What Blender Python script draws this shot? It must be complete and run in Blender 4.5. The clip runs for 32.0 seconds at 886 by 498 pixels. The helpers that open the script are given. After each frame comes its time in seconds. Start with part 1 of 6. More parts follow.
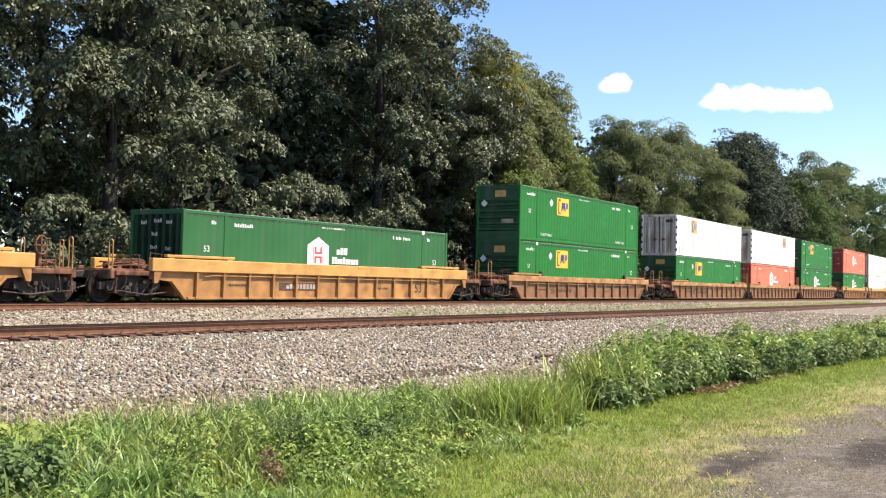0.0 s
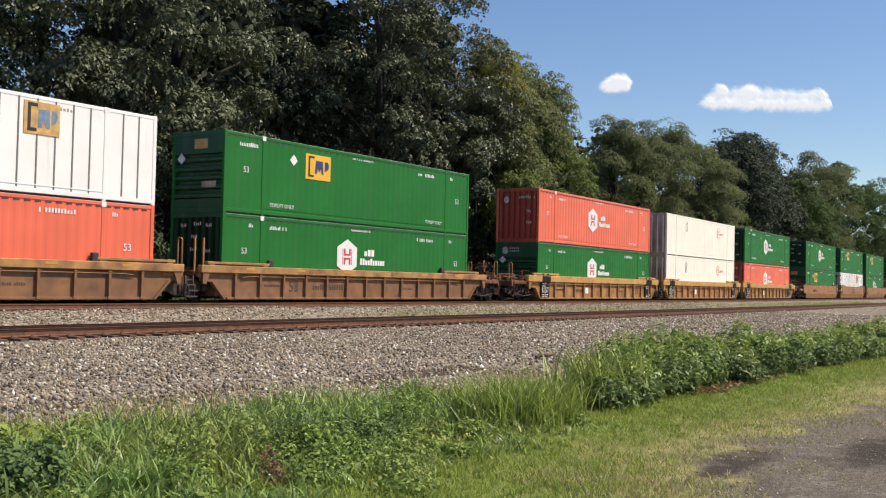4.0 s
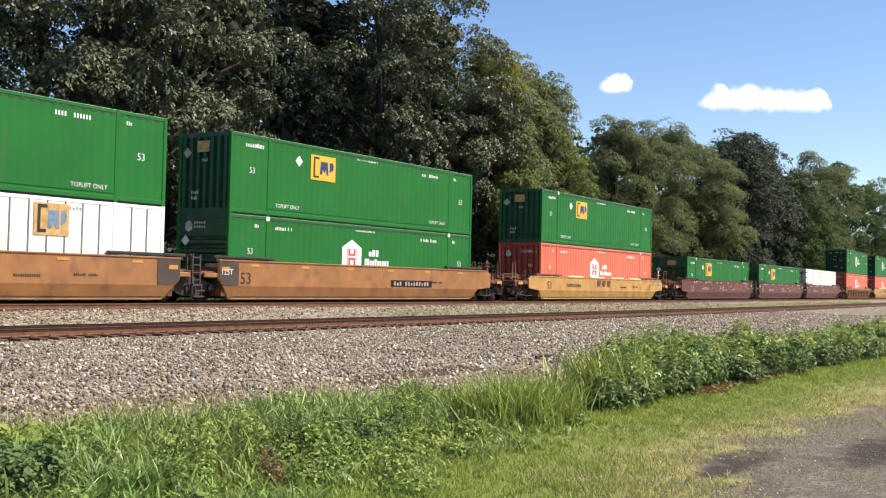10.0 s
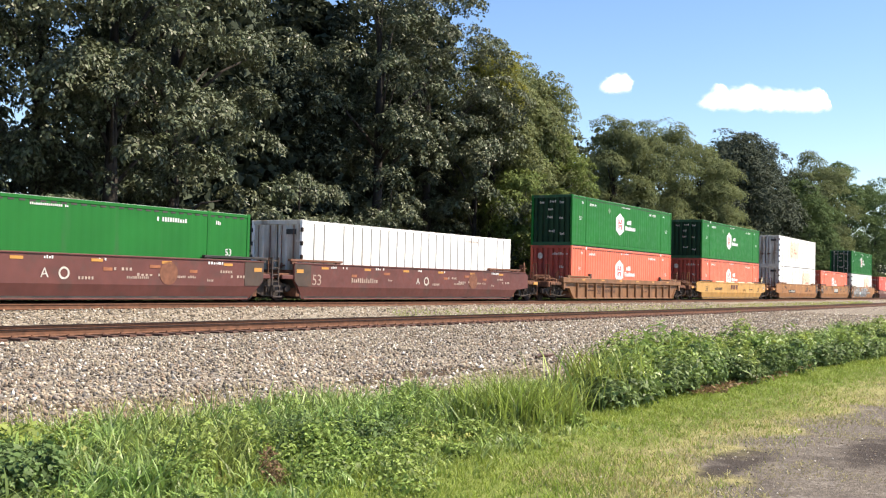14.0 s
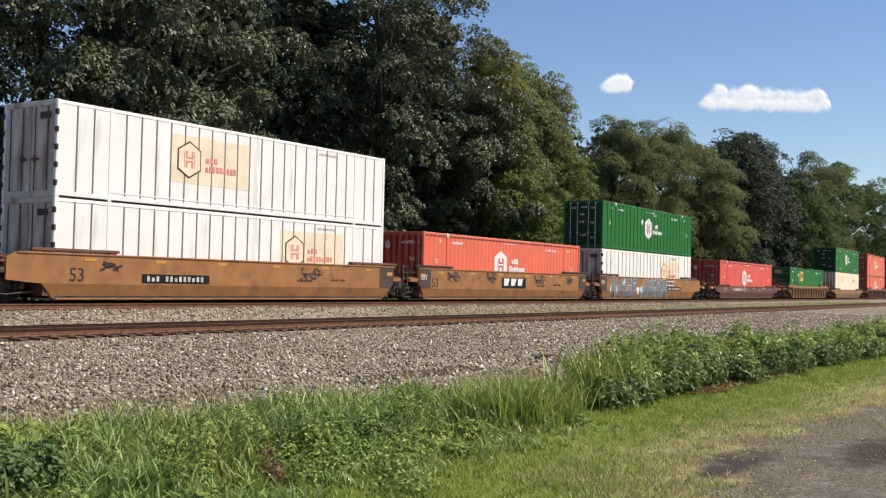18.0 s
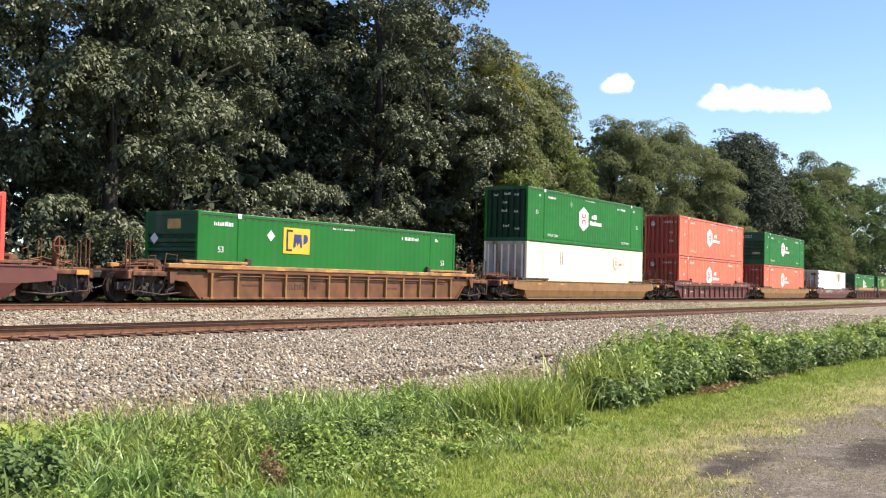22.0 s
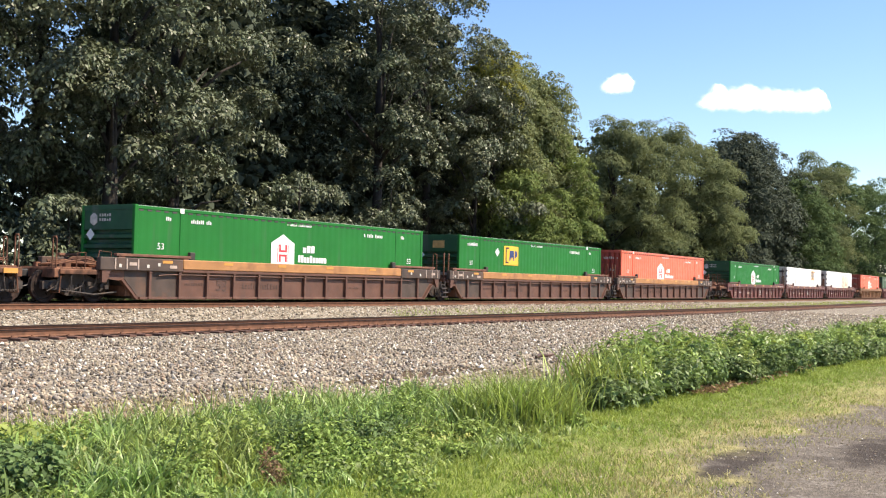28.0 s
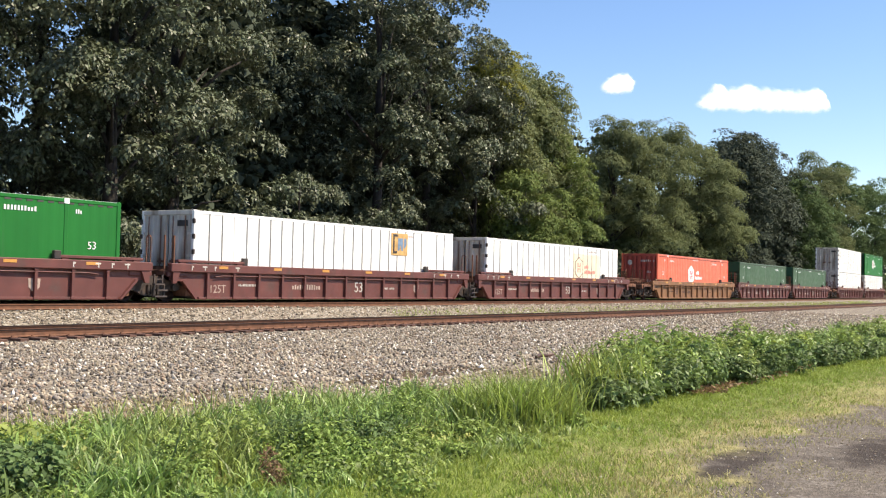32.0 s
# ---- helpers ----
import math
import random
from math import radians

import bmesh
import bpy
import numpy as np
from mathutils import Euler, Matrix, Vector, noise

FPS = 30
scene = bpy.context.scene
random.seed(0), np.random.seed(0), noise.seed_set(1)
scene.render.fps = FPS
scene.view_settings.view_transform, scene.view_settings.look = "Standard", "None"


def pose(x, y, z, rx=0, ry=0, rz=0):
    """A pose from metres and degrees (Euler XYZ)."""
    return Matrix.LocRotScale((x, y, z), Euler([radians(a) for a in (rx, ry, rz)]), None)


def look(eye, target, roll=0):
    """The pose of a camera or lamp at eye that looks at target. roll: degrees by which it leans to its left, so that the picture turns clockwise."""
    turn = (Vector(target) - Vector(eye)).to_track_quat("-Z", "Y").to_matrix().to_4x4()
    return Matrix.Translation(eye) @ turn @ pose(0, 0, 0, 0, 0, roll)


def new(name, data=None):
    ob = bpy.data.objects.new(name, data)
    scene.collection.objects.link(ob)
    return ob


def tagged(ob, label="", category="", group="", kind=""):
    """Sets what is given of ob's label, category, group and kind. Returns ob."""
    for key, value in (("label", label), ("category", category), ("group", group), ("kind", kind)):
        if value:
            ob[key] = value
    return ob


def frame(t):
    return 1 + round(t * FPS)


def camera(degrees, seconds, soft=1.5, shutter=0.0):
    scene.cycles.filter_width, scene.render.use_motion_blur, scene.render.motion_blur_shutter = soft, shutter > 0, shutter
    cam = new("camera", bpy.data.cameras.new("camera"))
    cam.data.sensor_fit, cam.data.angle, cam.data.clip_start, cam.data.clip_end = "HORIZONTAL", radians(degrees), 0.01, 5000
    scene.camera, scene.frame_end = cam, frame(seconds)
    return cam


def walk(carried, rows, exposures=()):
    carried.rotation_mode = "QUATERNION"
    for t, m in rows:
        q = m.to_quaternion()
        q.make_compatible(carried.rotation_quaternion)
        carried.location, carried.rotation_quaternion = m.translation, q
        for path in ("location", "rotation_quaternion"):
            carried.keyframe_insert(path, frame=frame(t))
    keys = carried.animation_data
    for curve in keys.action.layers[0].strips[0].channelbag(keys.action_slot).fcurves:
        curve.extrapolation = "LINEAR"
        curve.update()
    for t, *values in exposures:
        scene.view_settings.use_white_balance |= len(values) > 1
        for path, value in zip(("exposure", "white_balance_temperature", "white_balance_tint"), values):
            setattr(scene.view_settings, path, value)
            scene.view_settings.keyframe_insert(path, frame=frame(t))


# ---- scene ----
EYE = Vector((0.0, 0.0, 0.856))
PSI, PITCH = radians(34.852), radians(1.805)
cam = camera(45.502, 32.0, soft=1.2)
AIM = EYE + Vector((math.cos(PSI) * math.cos(PITCH), math.sin(PSI) * math.cos(PITCH), math.sin(PITCH))) * 10
VIEW = look(EYE, AIM, 1.306)
# the picture's brightness as white and dark cars go by
EXPOSURE = [(0.0, 0.8), (1.0, 0.7), (2.0, 0.4), (3.0, 0.05), (6.0, 0.05), (7.0, 0.05), (8.0, 0.5), (9.0, 0.5), (10.0, 0.45), (11.0, 0.66), (12.0, 0.65), (13.0, 0.84), (14.0, 0.75), (16.0, 0.4), (17.0, 0.27), (18.0, 0.05), (19.0, 0.3), (20.0, 0.38), (21.0, 0.67), (22.0, 0.74), (23.0, 0.55), (24.0, 0.25), (25.0, 0.28), (26.0, 0.45), (27.0, 0.7), (28.0, 0.8), (30.0, 0.78), (31.0, 0.78), (32.0, 0.62)]
walk(cam, [(0.0, VIEW), (32.0, VIEW)], exposures=[(t, e + 0.04, 6750, 12) for t, e in EXPOSURE])

# ---- world and sun ----
SUN_EL, SUN_AZ = radians(54), math.atan2(0.52, -0.85)
world = bpy.data.worlds.new("world")
scene.world = world
world.use_nodes = True
wn = world.node_tree.nodes
sky = wn.new("ShaderNodeTexSky")
sky.sky_type, sky.sun_disc = "NISHITA", False
sky.sun_elevation, sky.sun_rotation = SUN_EL, SUN_AZ
sky.air_density, sky.dust_density, sky.ozone_density = 1.0, 0.25, 2.6
wn["Background"].inputs[1].default_value = 0.12
deep = wn.new("ShaderNodeHueSaturation")
deep.inputs["Saturation"].default_value = 1.14
deep.inputs["Hue"].default_value = 0.506
deep.inputs["Value"].default_value = 1.04
world.node_tree.links.new(sky.outputs[0], deep.inputs["Color"])
world.node_tree.links.new(deep.outputs[0], wn["Background"].inputs[0])
sun = new("sun", bpy.data.lights.new("sun", "SUN"))
sun.data.energy, sun.data.angle, sun.data.color = 5.0, radians(0.5), (1.0, 0.91, 0.76)
to_sun = Vector((math.sin(SUN_AZ) * math.cos(SUN_EL), math.cos(SUN_AZ) * math.cos(SUN_EL), math.sin(SUN_EL)))
sun.matrix_world = look((0, -20, 60), Vector((0, -20, 60)) - to_sun)


# ---- the line of the railway ----
TRACK_Y, K1, K2, S_END = 28.207, 9.898e-4, -3.1e-6, 160.0
NEAR_LAT, NEAR_Z = -5.44, -0.457


def bend(s):
    if s <= 0:
        return 0.0
    e = min(s, S_END)
    y = K1 * e * e / 2 + K2 * e ** 3 / 3
    return y + (s - e) * (K1 * e + K2 * e * e)


def heading(s):
    e = min(max(s, 0.0), S_END)
    return K1 * e + K2 * e * e


def trk(s, lat=0.0, z=0.0):
    h = heading(s)
    return Vector((s - lat * math.sin(h), TRACK_Y + bend(s) + lat * math.cos(h), z))


# ---- materials ----
MATS = {}


def mat(name, base, rough=0.6, metal=0.0, vary=0.25, scale=3.0, dirt=None, dirt_amount=0.0, streak=False, bump=0.0, bump_scale=60.0, spec=0.5, island=0.0, objvar=0.0):
    """A painted or raw surface: colour varied at two scales, patches of dirt or rust, fine relief."""
    if name in MATS:
        return MATS[name]
    m = bpy.data.materials.new(name)
    m.use_nodes = True
    nt = m.node_tree
    N, Lk = nt.nodes, nt.links
    p = N["Principled BSDF"]
    p.inputs["Roughness"].default_value, p.inputs["Metallic"].default_value = rough, metal
    p.inputs["Specular IOR Level"].default_value = spec
    tc = N.new("ShaderNodeTexCoord")

    def noise_tex(sc, detail, stretch=None):
        n = N.new("ShaderNodeTexNoise")
        n.inputs["Scale"].default_value, n.inputs["Detail"].default_value = sc, detail
        if stretch:
            mp = N.new("ShaderNodeMapping")
            mp.inputs["Scale"].default_value = stretch
            Lk.new(tc.outputs["Object"], mp.inputs[0])
            Lk.new(mp.outputs[0], n.inputs["Vector"])
        else:
            Lk.new(tc.outputs["Object"], n.inputs["Vector"])
        return n.outputs["Fac"]

    def ramp(src, lo, hi, a, b):
        r = N.new("ShaderNodeMapRange")
        for i, v in zip((1, 2, 3, 4), (lo, hi, a, b)):
            r.inputs[i].default_value = v
        Lk.new(src, r.inputs[0])
        return r.outputs[0]

    hsv = N.new("ShaderNodeHueSaturation")
    hsv.inputs["Color"].default_value = (*base, 1)
    val = ramp(noise_tex(scale, 6.0), 0.3, 0.7, 1 - vary, 1 + vary)
    if island or objvar:
        src = N.new("ShaderNodeNewGeometry").outputs["Random Per Island"] if island else N.new("ShaderNodeObjectInfo").outputs["Random"]
        amt = island or objvar
        mul = N.new("ShaderNodeMath")
        mul.operation = "MULTIPLY"
        Lk.new(val, mul.inputs[0])
        Lk.new(ramp(src, 0, 1, 1 - amt, 1 + amt), mul.inputs[1])
        val = mul.outputs[0]
    Lk.new(val, hsv.inputs["Value"])
    col = hsv.outputs[0]
    if dirt:
        mix = N.new("ShaderNodeMix")
        mix.data_type = "RGBA"
        mix.inputs["B"].default_value = (*dirt, 1)
        src = noise_tex(1.0, 8.0, (2.2, 2.2, 0.28)) if streak else noise_tex(scale * 0.7 + 0.4, 9.0)
        Lk.new(ramp(src, 0.62 - 0.25 * dirt_amount, 0.72, 0.0, min(1.0, 0.35 + dirt_amount)), mix.inputs["Factor"])
        Lk.new(col, mix.inputs["A"])
        col = mix.outputs["Result"]
    Lk.new(col, p.inputs["Base Color"])
    if bump:
        b = N.new("ShaderNodeBump")
        b.inputs["Strength"].default_value, b.inputs["Distance"].default_value = 0.6, bump
        Lk.new(noise_tex(bump_scale, 5.0), b.inputs["Height"])
        Lk.new(b.outputs[0], p.inputs["Normal"])
    Lk.new(ramp(noise_tex(scale * 4, 4.0), 0.3, 0.7, max(0.05, rough - 0.12), min(1, rough + 0.12)), p.inputs["Roughness"])
    MATS[name] = m
    return m


def leaf_mat(name, base, translucent=0.35, rough=0.45, spread=0.45, hue=0.006, spec=0.3):
    if name in MATS:
        return MATS[name]
    m = bpy.data.materials.new(name)
    m.use_nodes = True
    nt = m.node_tree
    N, Lk = nt.nodes, nt.links
    p = N["Principled BSDF"]
    p.inputs["Roughness"].default_value = rough
    p.inputs["Specular IOR Level"].default_value = spec
    isl = N.new("ShaderNodeNewGeometry").outputs["Random Per Island"]

    def ramp(src, a, b):
        r = N.new("ShaderNodeMapRange")
        r.inputs[3].default_value, r.inputs[4].default_value = a, b
        Lk.new(src, r.inputs[0])
        return r.outputs[0]

    hsv = N.new("ShaderNodeHueSaturation")
    hsv.inputs["Color"].default_value = (*base, 1)
    Lk.new(ramp(isl, 1 - spread, 1 + spread), hsv.inputs["Value"])
    tc = N.new("ShaderNodeTexCoord")
    nz = N.new("ShaderNodeTexNoise")
    nz.inputs["Scale"].default_value = 0.7
    Lk.new(tc.outputs["Object"], nz.inputs["Vector"])
    Lk.new(ramp(nz.outputs["Fac"], 0.5 - hue * 2, 0.5 + hue * 2), hsv.inputs["Hue"])
    tr = N.new("ShaderNodeBsdfTranslucent")
    mix = N.new("ShaderNodeMixShader")
    mix.inputs[0].default_value = translucent
    Lk.new(hsv.outputs[0], p.inputs["Base Color"])
    Lk.new(hsv.outputs[0], tr.inputs["Color"])
    Lk.new(p.outputs[0], mix.inputs[1])
    Lk.new(tr.outputs[0], mix.inputs[2])
    Lk.new(mix.outputs[0], N["Material Output"].inputs["Surface"])
    MATS[name] = m
    return m


RUST = (0.16, 0.07, 0.035)
GRIME = (0.07, 0.05, 0.04)
GREEN = mat("container green paint", (0.012, 0.150, 0.024), 0.6, vary=0.10, scale=0.6, dirt=(0.05, 0.12, 0.05), dirt_amount=0.1, streak=True, spec=0.25)
# the side green made darker, so the paint holds the end's shade
GREEN_END_SHADE = mat("shade-toned green end paint", (0.016, 0.082, 0.034), 0.5, vary=0.2, scale=1.0, dirt=(0.10, 0.11, 0.10), dirt_amount=0.2, streak=True)
GREEN_SEAM = mat("darker green rib paint", (0.016, 0.115, 0.028), 0.6, vary=0.2, scale=1.0, spec=0.25)
GREEN_FADED = mat("faded container green paint", (0.028, 0.125, 0.042), 0.65, vary=0.12, scale=0.6, dirt=(0.07, 0.12, 0.07), dirt_amount=0.2, streak=True, spec=0.25)
GREEN_DULL = mat("faded dull green paint", (0.045, 0.10, 0.045), 0.6, vary=0.15, scale=0.6, dirt=(0.12, 0.13, 0.1), dirt_amount=0.2, streak=True)
RED = mat("container orange red paint", (0.78, 0.15, 0.078), 0.5, vary=0.08, scale=0.6, dirt=(0.6, 0.14, 0.09), dirt_amount=0.15, streak=True)
RED_DEEP = mat("container red paint", (0.72, 0.09, 0.06), 0.5, vary=0.1, scale=0.6, dirt=(0.4, 0.08, 0.06), dirt_amount=0.2, streak=True)
WHITE = mat("container white paint", (0.87, 0.86, 0.82), 0.45, vary=0.05, scale=0.8, dirt=(0.55, 0.46, 0.36), dirt_amount=0.12, streak=True)
CREAM = mat("container cream paint", (0.90, 0.79, 0.57), 0.5, vary=0.05, scale=0.8, dirt=(0.78, 0.68, 0.48), dirt_amount=0.1, streak=True)
# grime, and a base lowered for the shade on cream ends
GREY_END = mat("grimy shade-toned grey container end", (0.50, 0.43, 0.34), 0.6, vary=0.25, scale=1.4, dirt=(0.13, 0.08, 0.045), dirt_amount=0.5, streak=True, spec=0.15)
RIB_GREY = mat("grey seam strip", (0.15, 0.145, 0.135), 0.7, vary=0.3, scale=5.0)
LIGHT_END = mat("weathered light grey container end", (0.62, 0.575, 0.50), 0.6, vary=0.2, scale=1.4, dirt=(0.20, 0.14, 0.09), dirt_amount=0.4, streak=True, spec=0.15)
# for scuffs, door plates and the painted shadow under top rails
SCUFF_SHADE = mat("dark scuff and shade-dash paint", (0.055, 0.05, 0.045), 0.7)
# grimy green and red ends: shade is mixed into the paint too
GREEN_GRIMY_SHADE = mat("grimy shade-toned green end paint", (0.018, 0.050, 0.026), 0.55, vary=0.25, scale=1.2, dirt=(0.05, 0.06, 0.045), dirt_amount=0.2, streak=True, spec=0.15)
RED_GRIMY_SHADE = mat("grimy shade-toned red end paint", (0.42, 0.075, 0.05), 0.55, vary=0.15, scale=1.0, dirt=(0.22, 0.06, 0.045), dirt_amount=0.4, streak=True)
ROD = mat("dull galvanised rod", (0.34, 0.35, 0.32), 0.6, spec=0.2, vary=0.2, scale=4.0)
GREEN_PALE = mat("pale green placard", (0.16, 0.26, 0.15), 0.6, vary=0.2)
ROOF = mat("container roof sheet", (0.45, 0.45, 0.44), 0.5, dirt=GRIME, dirt_amount=0.3)
MARK = mat("white lettering vinyl", (0.78, 0.78, 0.76), 0.5, vary=0.06)
END_PAINT = mat("dark grey brown end paint", (0.07, 0.047, 0.036), 0.7, vary=0.3, scale=2.0, dirt=RUST, dirt_amount=0.3)
SPRAY_BLUE = mat("pale blue spray paint", (0.36, 0.58, 0.70), 0.6, vary=0.25, scale=2.0)
MARK_DARK = mat("dark worn stencil paint", (0.085, 0.045, 0.033), 0.7, vary=0.4, scale=6.0)
MARK_WORN = mat("worn white paint", (0.56, 0.52, 0.46), 0.6, vary=0.3, scale=6.0)
MARK_DIM = mat("worn stencil paint", (0.42, 0.32, 0.26), 0.6, vary=0.3, scale=5.0)
MARK_PINK = mat("faint red decal", (0.70, 0.27, 0.21), 0.6, vary=0.2, scale=4.0)
FADED_PATCH = mat("faded cream patch", (0.84, 0.71, 0.52), 0.6, vary=0.12, scale=1.5)
FADED_GOLD = mat("faded gold paint", (0.19, 0.075, 0.04), 0.65, vary=0.3, scale=6.0)
MARK_RED = mat("red emblem vinyl", (0.55, 0.05, 0.06), 0.5, vary=0.1)
PANEL = mat("amber logo panel", (0.80, 0.45, 0.04), 0.5, vary=0.06)
SLATE_BLUE = mat("faded blue logo paint", (0.16, 0.24, 0.34), 0.6, vary=0.3, scale=5.0)
PLATE_DULL = mat("sun-bleached brown name panel", (0.10, 0.062, 0.04), 0.7, vary=0.3, scale=3.0)
IVORY = mat("container ivory paint", (0.90, 0.85, 0.73), 0.5, vary=0.05, scale=0.8, dirt=(0.74, 0.64, 0.48), dirt_amount=0.12, streak=True)
PANEL_OLD = mat("weathered brown logo panel", (0.56, 0.34, 0.12), 0.6, vary=0.3, scale=4.0)
NAVY = mat("navy logo shape", (0.03, 0.05, 0.16), 0.5)
BLACKISH = mat("black logo shape", (0.03, 0.025, 0.025), 0.5)
YELLOW = mat("car yellow paint", (0.39, 0.195, 0.060), 0.6, vary=0.3, scale=1.6, dirt=(0.19, 0.08, 0.034), dirt_amount=0.7, bump=0.002)
YELLOW_NEW = mat("car bright yellow paint", (0.52, 0.285, 0.08), 0.55, vary=0.2, scale=1.6, dirt=(0.26, 0.115, 0.04), dirt_amount=0.2, bump=0.002)
CHORD_YELLOW = mat("chord yellow paint", (0.42, 0.22, 0.075), 0.6, vary=0.3, scale=1.6, dirt=RUST, dirt_amount=0.7, streak=False, bump=0.002)
CHORD_STRIP = mat("worn orange chord strip", (0.40, 0.19, 0.07), 0.6, vary=0.2, scale=1.6, dirt=RUST, dirt_amount=0.35, bump=0.002)
ORANGE = mat("weathered orange brown paint", (0.34, 0.15, 0.05), 0.6, vary=0.2, scale=1.8, dirt=(0.15, 0.075, 0.04), dirt_amount=0.3, bump=0.002)
TAN = mat("weathered tan brown paint", (0.27, 0.14, 0.05), 0.6, vary=0.22, scale=1.8, dirt=(0.12, 0.07, 0.04), dirt_amount=0.3, bump=0.002)
BROWN = mat("rusty brown car paint", (0.225, 0.108, 0.048), 0.65, vary=0.28, scale=1.8, dirt=(0.09, 0.05, 0.035), dirt_amount=0.3, bump=0.003)
# rust brown, darkened for the shadow the chord throws on the sill
UMBER_SHADED = mat("rust brown car paint with chord shade", (0.15, 0.062, 0.024), 0.65, vary=0.35, scale=1.8, dirt=(0.10, 0.045, 0.028), dirt_amount=0.35, bump=0.003)
DARK_BROWN = mat("dark brown car paint", (0.12, 0.055, 0.036), 0.65, vary=0.22, scale=1.8, dirt=(0.08, 0.045, 0.035), dirt_amount=0.3, bump=0.003)
MAROON = mat("maroon car paint", (0.13, 0.042, 0.034), 0.6, vary=0.18, scale=1.8, dirt=(0.08, 0.05, 0.04), dirt_amount=0.3, bump=0.002)
GALV = mat("grey graffiti paint", (0.21, 0.22, 0.23), 0.6, vary=0.14, scale=2.5, dirt=(0.12, 0.12, 0.13), dirt_amount=0.3)
DARK = mat("greasy black steel", (0.03, 0.026, 0.024), 0.6, vary=0.4, scale=3.0, dirt=(0.08, 0.05, 0.035), dirt_amount=0.4)
STEEL = mat("worn wheel steel", (0.028, 0.02, 0.017), 0.7, vary=0.3, scale=4.0, dirt=(0.06, 0.03, 0.02), dirt_amount=0.4, spec=0.2)
TRUCK = mat("oily black truck steel", (0.050, 0.040, 0.034), 0.7, vary=0.5, scale=4.0, dirt=(0.12, 0.075, 0.05), dirt_amount=0.4, spec=0.3)
GEAR = mat("dark rusty fittings", (0.17, 0.08, 0.048), 0.8, vary=0.45, scale=4.0, dirt=(0.03, 0.02, 0.016), dirt_amount=0.5, spec=0.2, bump=0.003)
STEP = mat("grimy grey step steel", (0.07, 0.052, 0.043), 0.6, vary=0.35, scale=4.0, dirt=(0.05, 0.04, 0.035), dirt_amount=0.4)
RUSTY = mat("rusty steel", (0.17, 0.075, 0.045), 0.75, vary=0.3, scale=5.0, dirt=(0.07, 0.035, 0.025), dirt_amount=0.4, bump=0.003)
REFLECT = mat("yellow reflector tape", (0.56, 0.27, 0.06), 0.4, vary=0.1)
FADED_TAPE = mat("faded orange tape", (0.30, 0.11, 0.05), 0.6, vary=0.3, scale=6.0)
BLACKPAINT = mat("black stencil panel", (0.014, 0.013, 0.014), 0.6, vary=0.3, spec=0.2)

# ---- mesh helpers ----
CACHE = {}


class Build:
    """Collects boxes, prisms and tubes into one mesh."""

    def __init__(self):
        self.v, self.f = [], []

    def add(self, verts, faces):
        o = len(self.v)
        self.v += [tuple(p) for p in verts]
        self.f += [tuple(i + o for i in f) for f in faces]
        return self

    def box(self, x0, x1, y0, y1, z0, z1, c=0.0):
        """A box with its edges cut off by c."""
        if c <= 0:
            return self.add([(x, y, z) for x in (x0, x1) for y in (y0, y1) for z in (z0, z1)],
                            [(0, 1, 3, 2), (4, 6, 7, 5), (0, 4, 5, 1), (2, 3, 7, 6), (0, 2, 6, 4), (1, 5, 7, 3)])
        bm = bmesh.new()
        for i in range(8):
            sx, sy, sz = i & 1, i >> 1 & 1, i >> 2 & 1
            X, Y, Z = (x0, x1)[sx], (y0, y1)[sy], (z0, z1)[sz]
            dx, dy, dz = (c, -c)[sx], (c, -c)[sy], (c, -c)[sz]
            for p in ((X + dx, Y + dy, Z), (X + dx, Y, Z + dz), (X, Y + dy, Z + dz)):
                bm.verts.new(p)
        bmesh.ops.convex_hull(bm, input=bm.verts)
        bmesh.ops.dissolve_limit(bm, angle_limit=0.01, verts=bm.verts, edges=bm.edges)
        bm.verts.index_update()
        self.add([p.co for p in bm.verts], [[p.index for p in f.verts] for f in bm.faces])
        bm.free()
        return self

    def prism(self, poly, y0, y1):
        """A polygon in x and z, drawn out from y0 to y1."""
        n = len(poly)
        verts = [(x, y0, z) for x, z in poly] + [(x, y1, z) for x, z in poly]
        faces = [tuple(range(n)), tuple(range(2 * n - 1, n - 1, -1))] + [(i, i + n, (i + 1) % n + n, (i + 1) % n) for i in range(n)]
        return self.add(verts, faces)

    def tube(self, points, radii, n=8):
        rings = []
        for i, (p, r) in enumerate(zip(points, radii)):
            a, b = Vector(points[max(i - 1, 0)]), Vector(points[min(i + 1, len(points) - 1)])
            q = (b - a).to_track_quat("Z", "Y")
            rings.append([Vector(p) + q @ Vector((r * math.cos(2 * math.pi * j / n), r * math.sin(2 * math.pi * j / n), 0)) for j in range(n)])
        verts = [p for ring in rings for p in ring]
        faces = [(i * n + j, i * n + (j + 1) % n, (i + 1) * n + (j + 1) % n, (i + 1) * n + j) for i in range(len(rings) - 1) for j in range(n)]
        faces += [tuple(range(n - 1, -1, -1)), tuple(range(len(verts) - n, len(verts)))]
        return self.add(verts, faces)

    def turned(self, profile, cx, cy, cz, n=20):
        """Rings of (radius, y) about an axis along y."""
        verts = [(cx + r * math.cos(2 * math.pi * j / n), cy + y, cz + r * math.sin(2 * math.pi * j / n)) for r, y in profile for j in range(n)]
        faces = [(i * n + j, (i + 1) * n + j, (i + 1) * n + (j + 1) % n, i * n + (j + 1) % n) for i in range(len(profile) - 1) for j in range(n)]
        faces += [tuple(range(n)), tuple(range(len(verts) - 1, len(verts) - n - 1, -1))]
        return self.add(verts, faces)

    def mesh(self, name, material, smooth=False):
        me = bpy.data.meshes.new(name)
        me.from_pydata(self.v, [], self.f)
        bm = bmesh.new()
